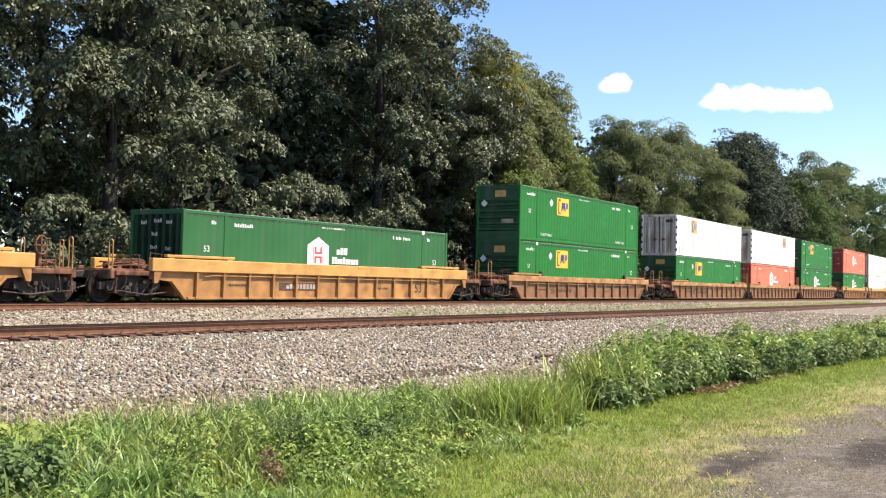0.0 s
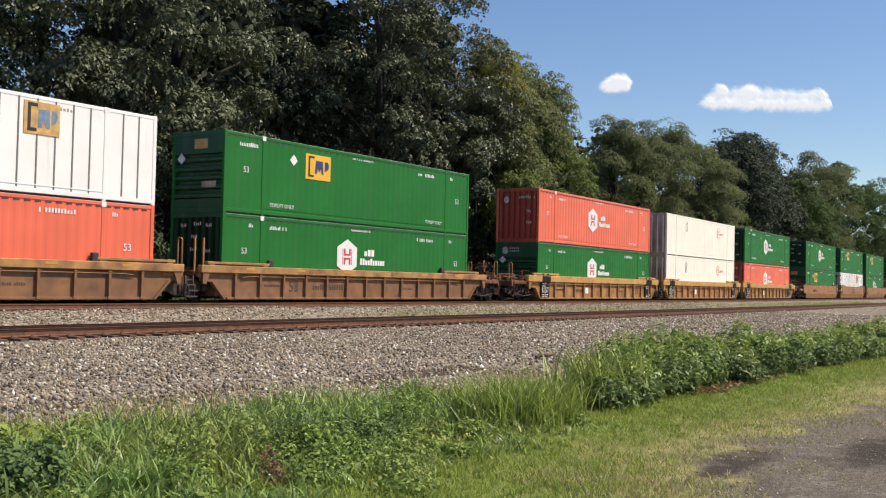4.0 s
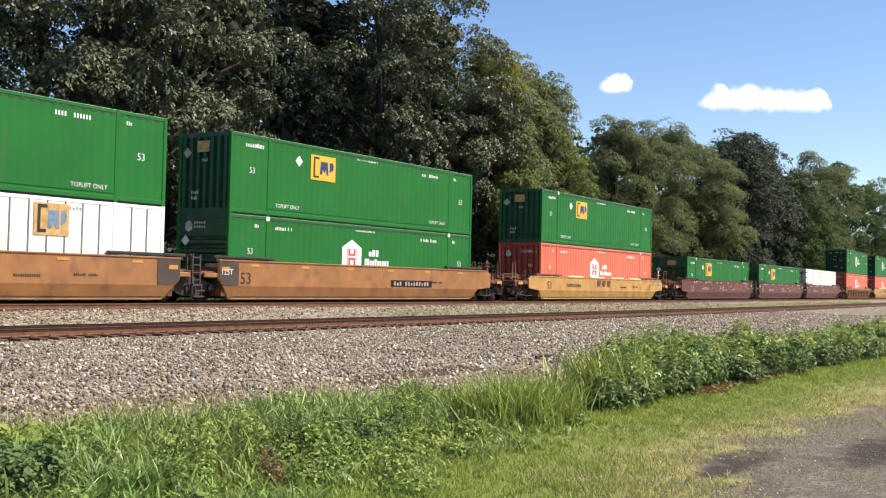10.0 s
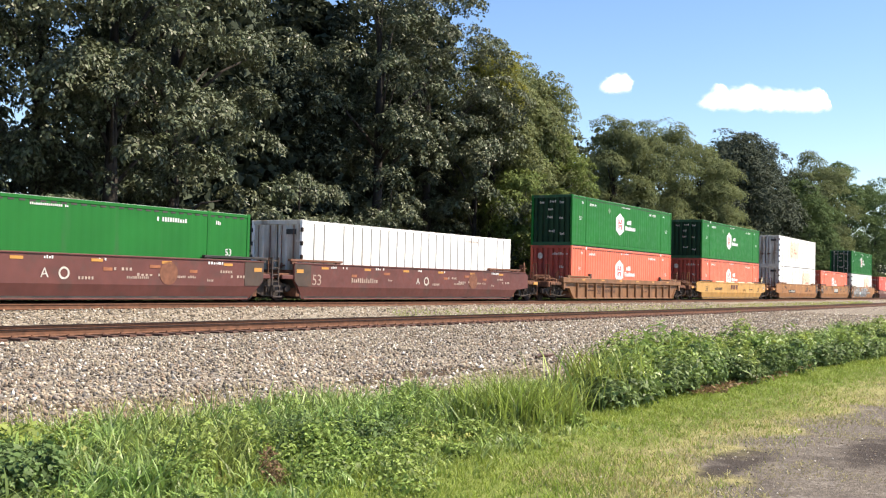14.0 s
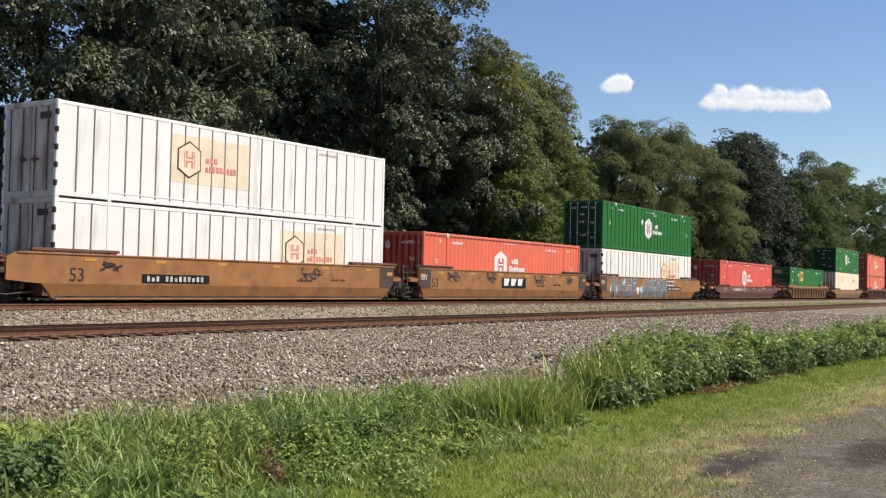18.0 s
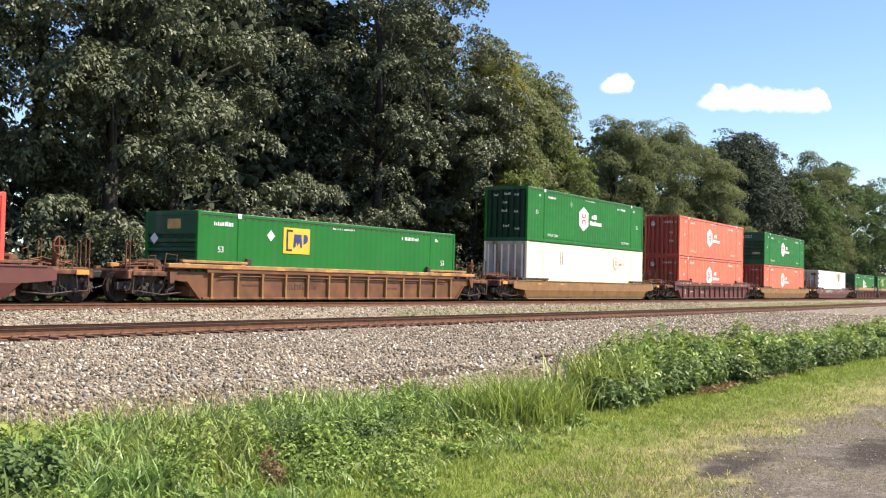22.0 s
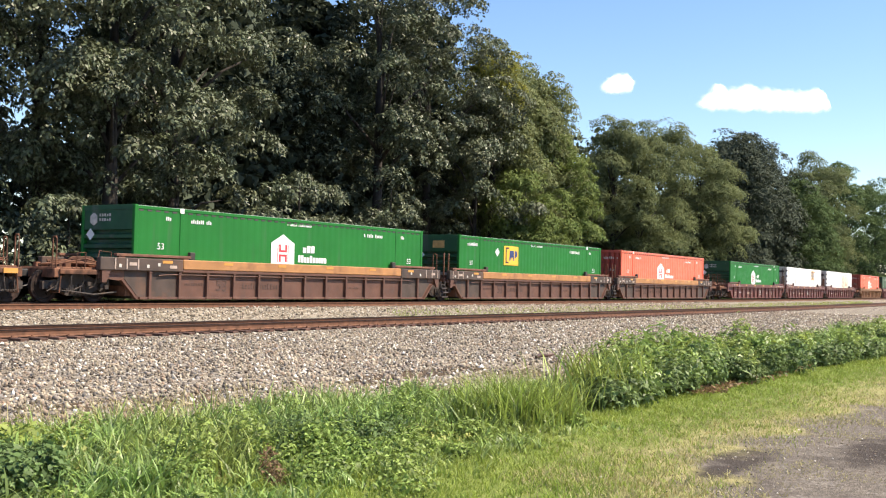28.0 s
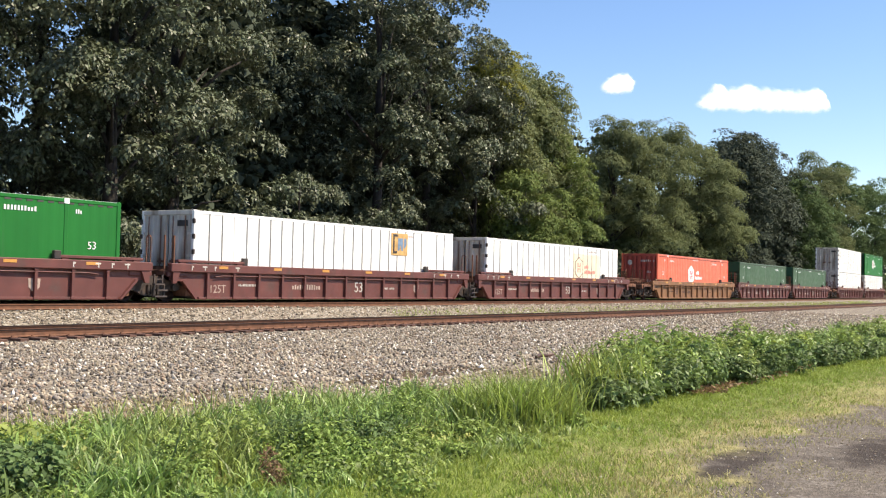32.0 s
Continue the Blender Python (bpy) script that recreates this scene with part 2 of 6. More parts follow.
        bm.from_mesh(me)
        bmesh.ops.recalc_face_normals(bm, faces=bm.faces)
        bm.to_mesh(me)
        bm.free()
        me.materials.append(material)
        if smooth:
            me.shade_smooth()
        return me


def shared(key, make, material, smooth=False):
    k = (key, material.name)
    if k not in CACHE:
        CACHE[k] = make().mesh(str(key if isinstance(key, str) else key[0]), material, smooth)
    return CACHE[k]


SMALL_MARKS = ("wording", "serial", "notice", "type_mark", "reporting_mark", "stencil", "name_shape", "logo_shape")


def part(name, me, parent, at=(0, 0, 0), turn=None, label=""):
    ob = new(name, me)
    if name in SMALL_MARKS:
        ob["kind"] = "stuff"
    ob.parent = parent
    ob.location = at
    if turn:
        ob.rotation_euler = turn
    return tagged(ob, label)


def big_mesh(name, verts, faces, material, smooth=False):
    """A mesh from arrays: verts (n, 3), faces (m, 3 or 4)."""
    me = bpy.data.meshes.new(name)
    k = faces.shape[1]
    me.vertices.add(len(verts))
    me.vertices.foreach_set("co", verts.astype(np.float32).ravel())
    me.loops.add(faces.size)
    me.loops.foreach_set("vertex_index", faces.astype(np.int32).ravel())
    me.polygons.add(len(faces))
    me.polygons.foreach_set("loop_start", np.arange(0, faces.size, k, dtype=np.int32))
    me.polygons.foreach_set("loop_total", np.full(len(faces), k, dtype=np.int32))
    me.update(calc_edges=True)
    me.materials.append(material)
    if smooth:
        me.shade_smooth()
    return me


def text_mesh(words, height, material):
    key = ("lettering", words, height, material.name)
    if key not in CACHE:
        cu = bpy.data.curves.new("lettering", "FONT")
        cu.body, cu.size, cu.extrude = words, height * 1.38, 0.002
        cu.resolution_u = 3
        ob = bpy.data.objects.new("lettering", cu)
        scene.collection.objects.link(ob)
        bpy.context.view_layer.update()
        me = bpy.data.meshes.new_from_object(ob)
        bpy.data.objects.remove(ob)
        me.materials.clear()
        me.materials.append(material)
        CACHE[key] = me
    return CACHE[key]


FACING = (radians(90), 0, 0)


def bars(width, height, count, seed, fill=0.56):
    """A row of plain upright bars that stands for a line of writing."""
    def make():
        r = random.Random(seed)
        b, step = Build(), width / count
        for i in range(count):
            if count > 4 and r.random() < 0.12:
                continue
            b.box(i * step, (i + fill) * step, -0.003, 0.003, 0, height * r.choice((1.0, 1.0, 0.75)))
        return b
    return make

# ---- ground, ballast and tracks ----
def ground_mat():
    """Short grass that wears into packed gravel and mud along the lane, soil and litter elsewhere."""
    m = bpy.data.materials.new("lane and verge ground")
    m.use_nodes = True
    N, Lk = m.node_tree.nodes, m.node_tree.links
    p = N["Principled BSDF"]
    p.inputs["Roughness"].default_value = 0.95
    p.inputs["Specular IOR Level"].default_value = 0.12
    pos = N.new("ShaderNodeNewGeometry").outputs["Position"]
    sep = N.new("ShaderNodeSeparateXYZ")
    Lk.new(pos, sep.inputs[0])

    def nz(scale, detail=6.0):
        n = N.new("ShaderNodeTexNoise")
        n.inputs["Scale"].default_value, n.inputs["Detail"].default_value = scale, detail
        Lk.new(pos, n.inputs["Vector"])
        return n.outputs["Fac"]

    def rng(src, lo, hi, a, b):
        r = N.new("ShaderNodeMapRange")
        for i, v in zip((1, 2, 3, 4), (lo, hi, a, b)):
            r.inputs[i].default_value = v
        Lk.new(src, r.inputs[0])
        return r.outputs[0]

    def add(a, b, op="ADD"):
        n = N.new("ShaderNodeMath")
        n.operation = op
        for i, v in enumerate((a, b)):
            if isinstance(v, float):
                n.inputs[i].default_value = v
            else:
                Lk.new(v, n.inputs[i])
        return n.outputs[0]

    def mix(f, a, b):
        n = N.new("ShaderNodeMix")
        n.data_type = "RGBA"
        Lk.new(f, n.inputs["Factor"])
        for k, v in (("A", a), ("B", b)):
            if isinstance(v, tuple):
                n.inputs[k].default_value = (*v, 1)
            else:
                Lk.new(v, n.inputs[k])
        return n.outputs["Result"]

    pale = mix(rng(nz(2.6, 8.0), 0.5, 0.66, 0.0, 0.6), (0.215, 0.183, 0.147), (0.38, 0.335, 0.28))
    gravel = mix(rng(nz(22.0, 9.0), 0.36, 0.64, 0.0, 1.0), (0.125, 0.106, 0.085), pale)
    mud = mix(rng(nz(6.0), 0.4, 0.6, 0.0, 1.0), (0.045, 0.036, 0.03), (0.10, 0.08, 0.07))
    dry = mix(rng(nz(14.0), 0.3, 0.7, 0.0, 1.0), (0.29, 0.26, 0.10), (0.42, 0.37, 0.18))
    grass = mix(rng(nz(5.0), 0.3, 0.7, 0.0, 1.0), (0.14, 0.19, 0.04), (0.235, 0.265, 0.07))
    lane = add(add(sep.outputs["Y"], rng(nz(0.9), 0.2, 0.8, -0.9, 0.9)), rng(sep.outputs["X"], 5.0, 9.3, 2.2, 0.0))
    col = mix(rng(lane, 4.0, 4.7, 0.0, 1.0), dry, grass)
    worn = mix(rng(nz(0.9, 7.0), 0.52, 0.68, 0.0, 0.55), gravel, mud)
    col = mix(rng(lane, 3.5, 4.0, 0.0, 1.0), worn, col)
    edge_noise = rng(nz(3.5, 12.0), 0.2, 0.8, -0.9, 0.9)
    for cx, cy, rx, ry in ((9.45, 3.32, 1.15, 0.20), (10.0, 3.52, 0.55, 0.16), (11.4, 2.45, 1.3, 0.42), (10.3, 3.92, 0.2, 0.1)):
        dx = add(add(sep.outputs["X"], -cx), 1.0 / rx, "MULTIPLY")
        dy = add(add(sep.outputs["Y"], -cy), 1.0 / ry, "MULTIPLY")
        d = add(add(add(dx, 2.0, "POWER"), add(dy, 2.0, "POWER")), edge_noise)
        col = mix(rng(d, 0.2, 1.4, 0.9, 0.0), col, (0.062, 0.050, 0.042))
    col = mix(rng(sep.outputs["Y"], 5.9, 7.0, 0.0, 1.0), col, (0.11, 0.078, 0.05))
    Lk.new(col, p.inputs["Base Color"])
    b = N.new("ShaderNodeBump")
    b.inputs["Strength"].default_value, b.inputs["Distance"].default_value = 1.0, 0.03
    Lk.new(nz(50.0, 4.0), b.inputs["Height"])
    Lk.new(b.outputs[0], p.inputs["Normal"])
    return m


def ballast_mat():
    """Crushed grey and buff stone; each stone has its own shade."""
    m = bpy.data.materials.new("crushed stone ballast")
    m.use_nodes = True
    N, Lk = m.node_tree.nodes, m.node_tree.links
    p = N["Principled BSDF"]
    p.inputs["Roughness"].default_value = 0.9
    p.inputs["Specular IOR Level"].default_value = 0.2
    pos = N.new("ShaderNodeNewGeometry").outputs["Position"]
    v = N.new("ShaderNodeTexVoronoi")
    v.inputs["Scale"].default_value = 14.0
    Lk.new(pos, v.inputs["Vector"])
    ramp = N.new("ShaderNodeValToRGB")
    el = ramp.color_ramp.elements
    el[0].position, el[0].color = 0.0, (0.09, 0.08, 0.07, 1)
    el[1].position, el[1].color = 1.0, (0.56, 0.52, 0.46, 1)
    for q, c in ((0.35, (0.25, 0.20, 0.145, 1)), (0.7, (0.38, 0.32, 0.235, 1)), (0.9, (0.51, 0.45, 0.36, 1))):
        e = el.new(q)
        e.color = c
    sep = N.new("ShaderNodeSeparateColor")
    Lk.new(v.outputs["Color"], sep.inputs[0])
    Lk.new(sep.outputs[0], ramp.inputs[0])
    n = N.new("ShaderNodeTexNoise")
    n.inputs["Scale"].default_value, n.inputs["Detail"].default_value = 0.5, 5.0
    Lk.new(pos, n.inputs["Vector"])
    hsv = N.new("ShaderNodeHueSaturation")
    r = N.new("ShaderNodeMapRange")
    # whole bed darkened, to paint the shadowed gaps under the loose stones
    r.inputs[3].default_value, r.inputs[4].default_value = 0.62, 0.95
    Lk.new(n.outputs["Fac"], r.inputs[0])
    Lk.new(r.outputs[0], hsv.inputs["Value"])
    Lk.new(ramp.outputs[0], hsv.inputs["Color"])
    Lk.new(hsv.outputs[0], p.inputs["Base Color"])
    b = N.new("ShaderNodeBump")
    b.invert = True
    b.inputs["Strength"].default_value, b.inputs["Distance"].default_value = 1.0, 0.05
    Lk.new(v.outputs["Distance"], b.inputs["Height"])
    Lk.new(b.outputs[0], p.inputs["Normal"])
    return m


def stone_mat():
    m = bpy.data.materials.new("loose ballast stone")
    m.use_nodes = True
    N, Lk = m.node_tree.nodes, m.node_tree.links
    p = N["Principled BSDF"]
    p.inputs["Roughness"].default_value = 0.8
    ramp = N.new("ShaderNodeValToRGB")
    el = ramp.color_ramp.elements
    el[0].position, el[0].color = 0.0, (0.07, 0.058, 0.046, 1)
    el[1].position, el[1].color = 1.0, (0.9, 0.86, 0.78, 1)
    for q, c in ((0.16, (0.13, 0.10, 0.07, 1)), (0.28, (0.255, 0.235, 0.21, 1)), (0.42, (0.31, 0.215, 0.145, 1)), (0.56, (0.27, 0.22, 0.155, 1)), (0.72, (0.40, 0.33, 0.23, 1)), (0.92, (0.53, 0.46, 0.35, 1))):
        e = el.new(q)
        e.color = c
    Lk.new(N.new("ShaderNodeNewGeometry").outputs["Random Per Island"], ramp.inputs[0])
    tc = N.new("ShaderNodeTexCoord")
    n = N.new("ShaderNodeTexNoise")
    n.inputs["Scale"].default_value, n.inputs["Detail"].default_value = 0.45, 5.0
    Lk.new(tc.outputs["Object"], n.inputs["Vector"])
    r = N.new("ShaderNodeMapRange")
    r.inputs[1].default_value, r.inputs[2].default_value, r.inputs[3].default_value, r.inputs[4].default_value = 0.3, 0.7, 0.74, 1.04
    Lk.new(n.outputs["Fac"], r.inputs[0])
    hsv = N.new("ShaderNodeHueSaturation")
    Lk.new(r.outputs[0], hsv.inputs["Value"])
    Lk.new(ramp.outputs[0], hsv.inputs["Color"])
    Lk.new(hsv.outputs[0], p.inputs["Base Color"])
    return m


GROUND_Z = -0.75
GROUND_PROFILE = [(-3000, -1.5), (-200, -0.9), (-60, GROUND_Z), (-17.0, GROUND_Z), (-15.0, GROUND_Z - 0.1), (6.5, -0.75), (9.0, -0.4), (14.0, 0.1), (40.0, 0.6), (200, 2.0), (3000, 4.0)]
BALLAST_PROFILE = [(-21.6, GROUND_Z - 0.12), (-20.6, GROUND_Z + 0.005), (-12.0, -0.76), (-8.2, -0.73), (-7.0, -0.705), (-3.8, -0.705), (-3.0, -0.58), (-1.9, -0.22), (-1.4, -0.20), (1.4, -0.20), (2.0, -0.25), (4.5, -0.7), (5.2, -0.8)]


def prof(table, lat):
    return float(np.interp(lat, [a for a, _ in table], [b for _, b in table]))


def sheet(xs, lats, table, rough):
    verts = [(x, TRACK_Y + bend(x) + l, prof(table, l) + (noise.noise(Vector((x * 0.35, l * 0.35, 0))) * rough if abs(l) < 60 else 0)) for x in xs for l in lats]
    n = len(lats)
    faces = [(i * n + j, (i + 1) * n + j, (i + 1) * n + j + 1, i * n + j + 1) for i in range(len(xs) - 1) for j in range(n - 1)]
    return np.array(verts), np.array(faces)


far = [-3000, -1200, -500, -200, -100, -60]
xs = far + [-40 + i * 2.0 for i in range(121)] + [220, 260, 320, 400, 600, 1200, 3000]
lats = [-3000, -1200, -400, -150, -80, -60] + [-50 + i * 1.0 for i in range(101)] + [60, 90, 150, 400, 1200, 3000]
tagged(new("ground", big_mesh("ground", *sheet(xs, lats, GROUND_PROFILE, 0.03), ground_mat(), True)), "worn grassy lane with gravel and mud beside a railway", "ground", kind="structure")
blats = sorted({a for a, _ in BALLAST_PROFILE} | {-20 + i * 0.8 for i in range(32)})
tagged(new("ballast", big_mesh("ballast", *sheet([-120, -80, -60] + [-40 + i * 1.5 for i in range(161)] + [230, 300, 420, 700], blats, BALLAST_PROFILE, 0.03), ballast_mat(), True)), "wide bed of crushed grey stone under two tracks", "ballast", kind="structure")

rs = np.random.RandomState(5)


def scatter_stones(n):
    """Rough eight-sided stones on the ballast, thicker where the bed lies close to the lane."""
    x = 4.0 + 74.0 * rs.rand(n) ** 1.75
    lat = np.where(rs.rand(n) < 0.88, -20.9 + 13.9 * rs.rand(n) ** 1.12, -3.9 + 2.4 * rs.rand(n))
    z = np.array([prof(BALLAST_PROFILE, l) for l in lat])
    y = TRACK_Y + np.array([bend(a) for a in x]) + lat
    z += 0.03 * np.array([noise.noise(Vector((a * 0.35, l * 0.35, 0))) for a, l in zip(x, lat)])
    size = (0.018 + 0.028 * rs.rand(n) ** 1.5) * (0.9 + np.hypot(x, y) * 0.007)
    oct_v = np.array([(1, 0, 0), (-1, 0, 0), (0, 1, 0), (0, -1, 0), (0, 0, 0.8), (0, 0, -0.8)])
    oct_f = np.array([(0, 2, 4), (2, 1, 4), (1, 3, 4), (3, 0, 4), (2, 0, 5), (1, 2, 5), (3, 1, 5), (0, 3, 5)])
    v = (oct_v[None] * (0.6 + 0.75 * rs.rand(n, 6, 1)) + 0.4 * (rs.rand(n, 6, 3) - 0.5)) * (0.55 + 0.85 * rs.rand(n, 1, 3))
    a, b = rs.rand(n) * 6.28, rs.rand(n) * 6.28
    ca, sa, cb, sb = np.cos(a), np.sin(a), np.cos(b), np.sin(b)
    v = np.stack([v[..., 0], v[..., 1] * cb[:, None] - v[..., 2] * sb[:, None], v[..., 1] * sb[:, None] + v[..., 2] * cb[:, None]], -1)
    v = np.stack([v[..., 0] * ca[:, None] - v[..., 1] * sa[:, None], v[..., 0] * sa[:, None] + v[..., 1] * ca[:, None], v[..., 2]], -1)
    v = v * size[:, None, None] + np.stack([x, y, z + size * 0.3], -1)[:, None]
    f = oct_f[None] + 6 * np.arange(n)[:, None, None]
    return v.reshape(-1, 3), f.reshape(-1, 3)


MATS_STONE = stone_mat()
tagged(new("ballast_stones", big_mesh("ballast_stones", *scatter_stones(82000), MATS_STONE)), "loose crushed grey and buff ballast stones", "gravel", kind="stuff")

RAIL_MAT = mat("rusty rail steel", (0.150, 0.066, 0.034), 0.85, vary=0.35, scale=6.0, dirt=(0.10, 0.045, 0.026), dirt_amount=0.3, bump=0.002)
RAIL_TOP = mat("dark rail head steel", (0.03, 0.019, 0.016), 0.75, vary=0.3, scale=3.0, dirt=(0.08, 0.04, 0.025), dirt_amount=0.25, spec=0.12)
TIE = mat("weathered timber tie", (0.095, 0.047, 0.032), 0.85, vary=0.35, scale=4.0, dirt=(0.16, 0.12, 0.09), dirt_amount=0.3, bump=0.006, bump_scale=30.0, objvar=0.3)


def swept(outline, lat, z, s0, s1, step):
    b = Build()
    n = len(outline)
    m = int((s1 - s0) / step) + 1
    verts = []
    for i in range(m):
        for (u, w) in outline:
            verts.append(trk(s0 + i * step, lat + u, z + w))
    faces = [(i * n + j, (i + 1) * n + j, (i + 1) * n + (j + 1) % n, i * n + (j + 1) % n) for i in range(m - 1) for j in range(n)]
    return b.add(verts, faces)


RAIL_FOOT = [(-0.075, -0.18), (0.075, -0.18), (0.075, -0.165), (0.02, -0.145), (0.016, -0.05), (0.036, -0.044), (0.036, -0.038), (-0.036, -0.038), (-0.036, -0.044), (-0.016, -0.05), (-0.02, -0.145), (-0.075, -0.165)]
RAIL_HEAD = [(-0.037, -0.038), (0.037, -0.038), (0.037, -0.006), (0.028, 0.0), (-0.028, 0.0), (-0.037, -0.006)]


def railway_track(name, lat, z, first, count, words):
    tr = tagged(new(name), words, "railway track", kind="structure")
    for s in (-1, 1):
        rail = part("rail", swept(RAIL_FOOT, lat + s * 0.755, z, -60, 420, 4.0).mesh("rail", RAIL_MAT), tr)
        part("rail_head", swept(RAIL_HEAD, lat + s * 0.755, z, -60, 420, 4.0).mesh("rail_head", RAIL_TOP), rail, label="worn shiny running surface")
    tie = Build().box(-0.115, 0.115, -1.3, 1.3, -0.19, 0.0, 0.012).mesh("tie", TIE)
    plate = Build().box(-0.09, 0.09, -0.17, 0.17, 0.0, 0.018).box(-0.05, -0.02, -0.13, -0.10, 0.0, 0.05).box(0.02, 0.05, 0.10, 0.13, 0.0, 0.05).mesh("tie_plate", RAIL_MAT)
    r = random.Random(len(name))
    rest = Build()
    for i in range(-70, 420):
        s = i * 0.51
        at, h = trk(s, lat + r.uniform(-0.05, 0.05), z - 0.185), heading(s)
        if first <= i < first + count:
            t = part("tie", tie, tr, at, (0, 0, h + r.uniform(-0.02, 0.02)))
            part("tie_plate", plate, t, (0, -0.755, 0))
        else:
            c = Build().box(-0.115, 0.115, -1.3, 1.3, -0.19, 0.0)
            rest.add([Vector(v) + at for v in c.v], c.f)
    tagged(part("ties_far", rest.mesh("ties_far", TIE), tr), kind="stuff")
    return tr


railway_track("track_near", NEAR_LAT, NEAR_Z, 8, 190, "empty railway track of rusty rails on timber ties")
# added rail, stands in for the sunlit side of the far track's rail
band_rail = swept([(-0.07, -0.19), (0.07, -0.19), (0.07, -0.175), (0.016, -0.16), (0.012, -0.075), (0.034, -0.065), (0.034, -0.03), (-0.034, -0.03), (-0.034, -0.065), (-0.012, -0.075), (-0.016, -0.16), (-0.07, -0.175)], -1.40, 0.0, -60, 420, 4.0)
tagged(new("spare_rail", band_rail.mesh("spare_rail", RAIL_MAT)), "long rusty rail added on the tie ends as a lit tan band", "rail", kind="structure")
railway_track("track_far", 0.0, 0.0, 20, 100, "railway track of rusty rails under the passing train")


# ---- foliage ----
def leaf_cloud(c, nrm, size, aspect=0.55, fold=0.15, axis=None):
    """Pointed leaves, one four-cornered blade each, at the points c, facing nrm, with the tips along axis."""
    n = len(c)
    nrm = nrm / np.maximum(1e-6, np.linalg.norm(nrm, axis=1, keepdims=True))
    t = np.cross(nrm, rs.randn(n, 3)) if axis is None else axis - nrm * (axis * nrm).sum(1, keepdims=True)
    t /= np.maximum(1e-6, np.linalg.norm(t, axis=1, keepdims=True))
    w = np.cross(nrm, t)
    s = size[:, None]
    v = np.stack([c - t * s * 0.5, c + w * s * aspect * 0.5 - t * s * 0.05 + nrm * s * fold, c + t * s * 0.5, c - w * s * aspect * 0.5 - t * s * 0.05 + nrm * s * fold], 1)
    return v.reshape(-1, 3), (np.arange(4)[None] + 4 * np.arange(n)[:, None])


BARK = mat("grey brown bark", (0.036, 0.029, 0.024), 0.9, vary=0.4, scale=3.0, bump=0.02, bump_scale=18.0)


def tree(x, y, height, radius, leaf, words, boughs=60, sprays=16, per=14, leaf_size=0.27, low=0.12, seed=1, lean=0.0, flat=0.5, gap=0.0, aspect=0.55, loose=0.3, pad=0.34, tuft=1.5, droop=0.5, limbs=9):
    """A trunk, limbs and a crown of boughs: each a flattened pad of leaf sprays, with open gaps between the pads."""
    r = np.random.RandomState(seed)
    ob = tagged(new("tree"), words, "tree", "trees behind the railway")
    z0 = prof(GROUND_PROFILE, y - TRACK_Y - bend(x)) - 0.1
    ob.location = (x, y, z0)
    d = r.randn(boughs * 2, 3)
    d /= np.linalg.norm(d, axis=1, keepdims=True)
    open_sky = np.array([noise.noise(Vector(v) * 1.7 + Vector((seed * 3.1, 0, 0))) for v in d])
    d = d[np.argsort(-open_sky)[:int(len(d) * (1 - gap))]]
    d = d[r.permutation(len(d))[:boughs]]
    n = len(d)
    rad = 0.36 + 0.6 * r.rand(n) ** 0.45
    cz = height * (0.5 + low * 0.5)
    hz = height * (0.5 - low * 0.5)
    wob = 1 + 0.16 * np.sin(3 * d[:, 0] + seed) * np.cos(4 * d[:, 2] + 2 * seed)
    cen = np.stack([d[:, 0] * rad * radius * wob + lean, d[:, 1] * rad * radius * wob, cz + d[:, 2] * rad * hz * (0.94 + 0.1 * wob)], -1)
    cen[:, :2] *= (1 - 0.35 * np.clip((cen[:, 2] - height * 0.75) / (height * 0.25), 0, 1))[:, None]
    cr = radius * pad * (0.6 + 0.65 * r.rand(n))
    ns = n * sprays
    k = r.randint(0, n, ns)
    q = r.randn(ns, 3) + np.array([0.0, -0.1, 0.55])
    q /= np.linalg.norm(q, axis=1, keepdims=True)
    out = np.concatenate([d[k][:, :2], np.zeros((ns, 1))], 1)
    sc = cen[k] + q * (cr[k] * (0.8 + 0.3 * r.rand(ns)))[:, None] * np.array([1.15, 1.15, flat]) + out * 0.2
    sc[:, 2] -= 0.25 * ((sc[:, :2] - cen[k][:, :2]) ** 2).sum(1) / cr[k]
    sn = q * np.array([0.8, 0.8, 0.6]) + np.array([0.0, 0.0, 0.75]) + loose * r.randn(ns, 3)
    sn /= np.linalg.norm(sn, axis=1, keepdims=True)
    # each spray is a rosette: its leaves fan out from the twig's end and droop
    j = np.repeat(np.arange(ns), per)
    fan = r.randn(len(j), 3)
    fan -= sn[j] * (fan * sn[j]).sum(1, keepdims=True) * 0.8
    fan /= np.maximum(1e-6, np.linalg.norm(fan, axis=1, keepdims=True))
    reach = (0.45 + 0.75 * r.rand(len(j), 1) ** 0.7) * leaf_size * tuft
    pts = sc[j] + fan * reach
    pts[:, 2] -= droop * (reach[:, 0] ** 2) / (leaf_size * tuft)
    nr = sn[j] + fan * 0.55 + loose * r.randn(len(j), 3)
    tip = fan + np.array([0.0, 0.0, -droop]) + 0.35 * r.randn(len(j), 3)
    part("crown", big_mesh("crown", *leaf_cloud(pts, nr, leaf_size * (0.65 + 0.7 * r.rand(len(j))), aspect, 0.12, tip), leaf), ob)
    b = Build()
    tr = max(0.16, height * 0.016)
    b.tube([(0, 0, -0.2), (0.1, 0.05, height * 0.2), (lean * 0.4, 0, height * 0.45), (lean, 0, height * 0.8)], (tr * 1.4, tr, tr * 0.75, tr * 0.25), 9)
    part("trunk", b.mesh("trunk", BARK, True), ob)
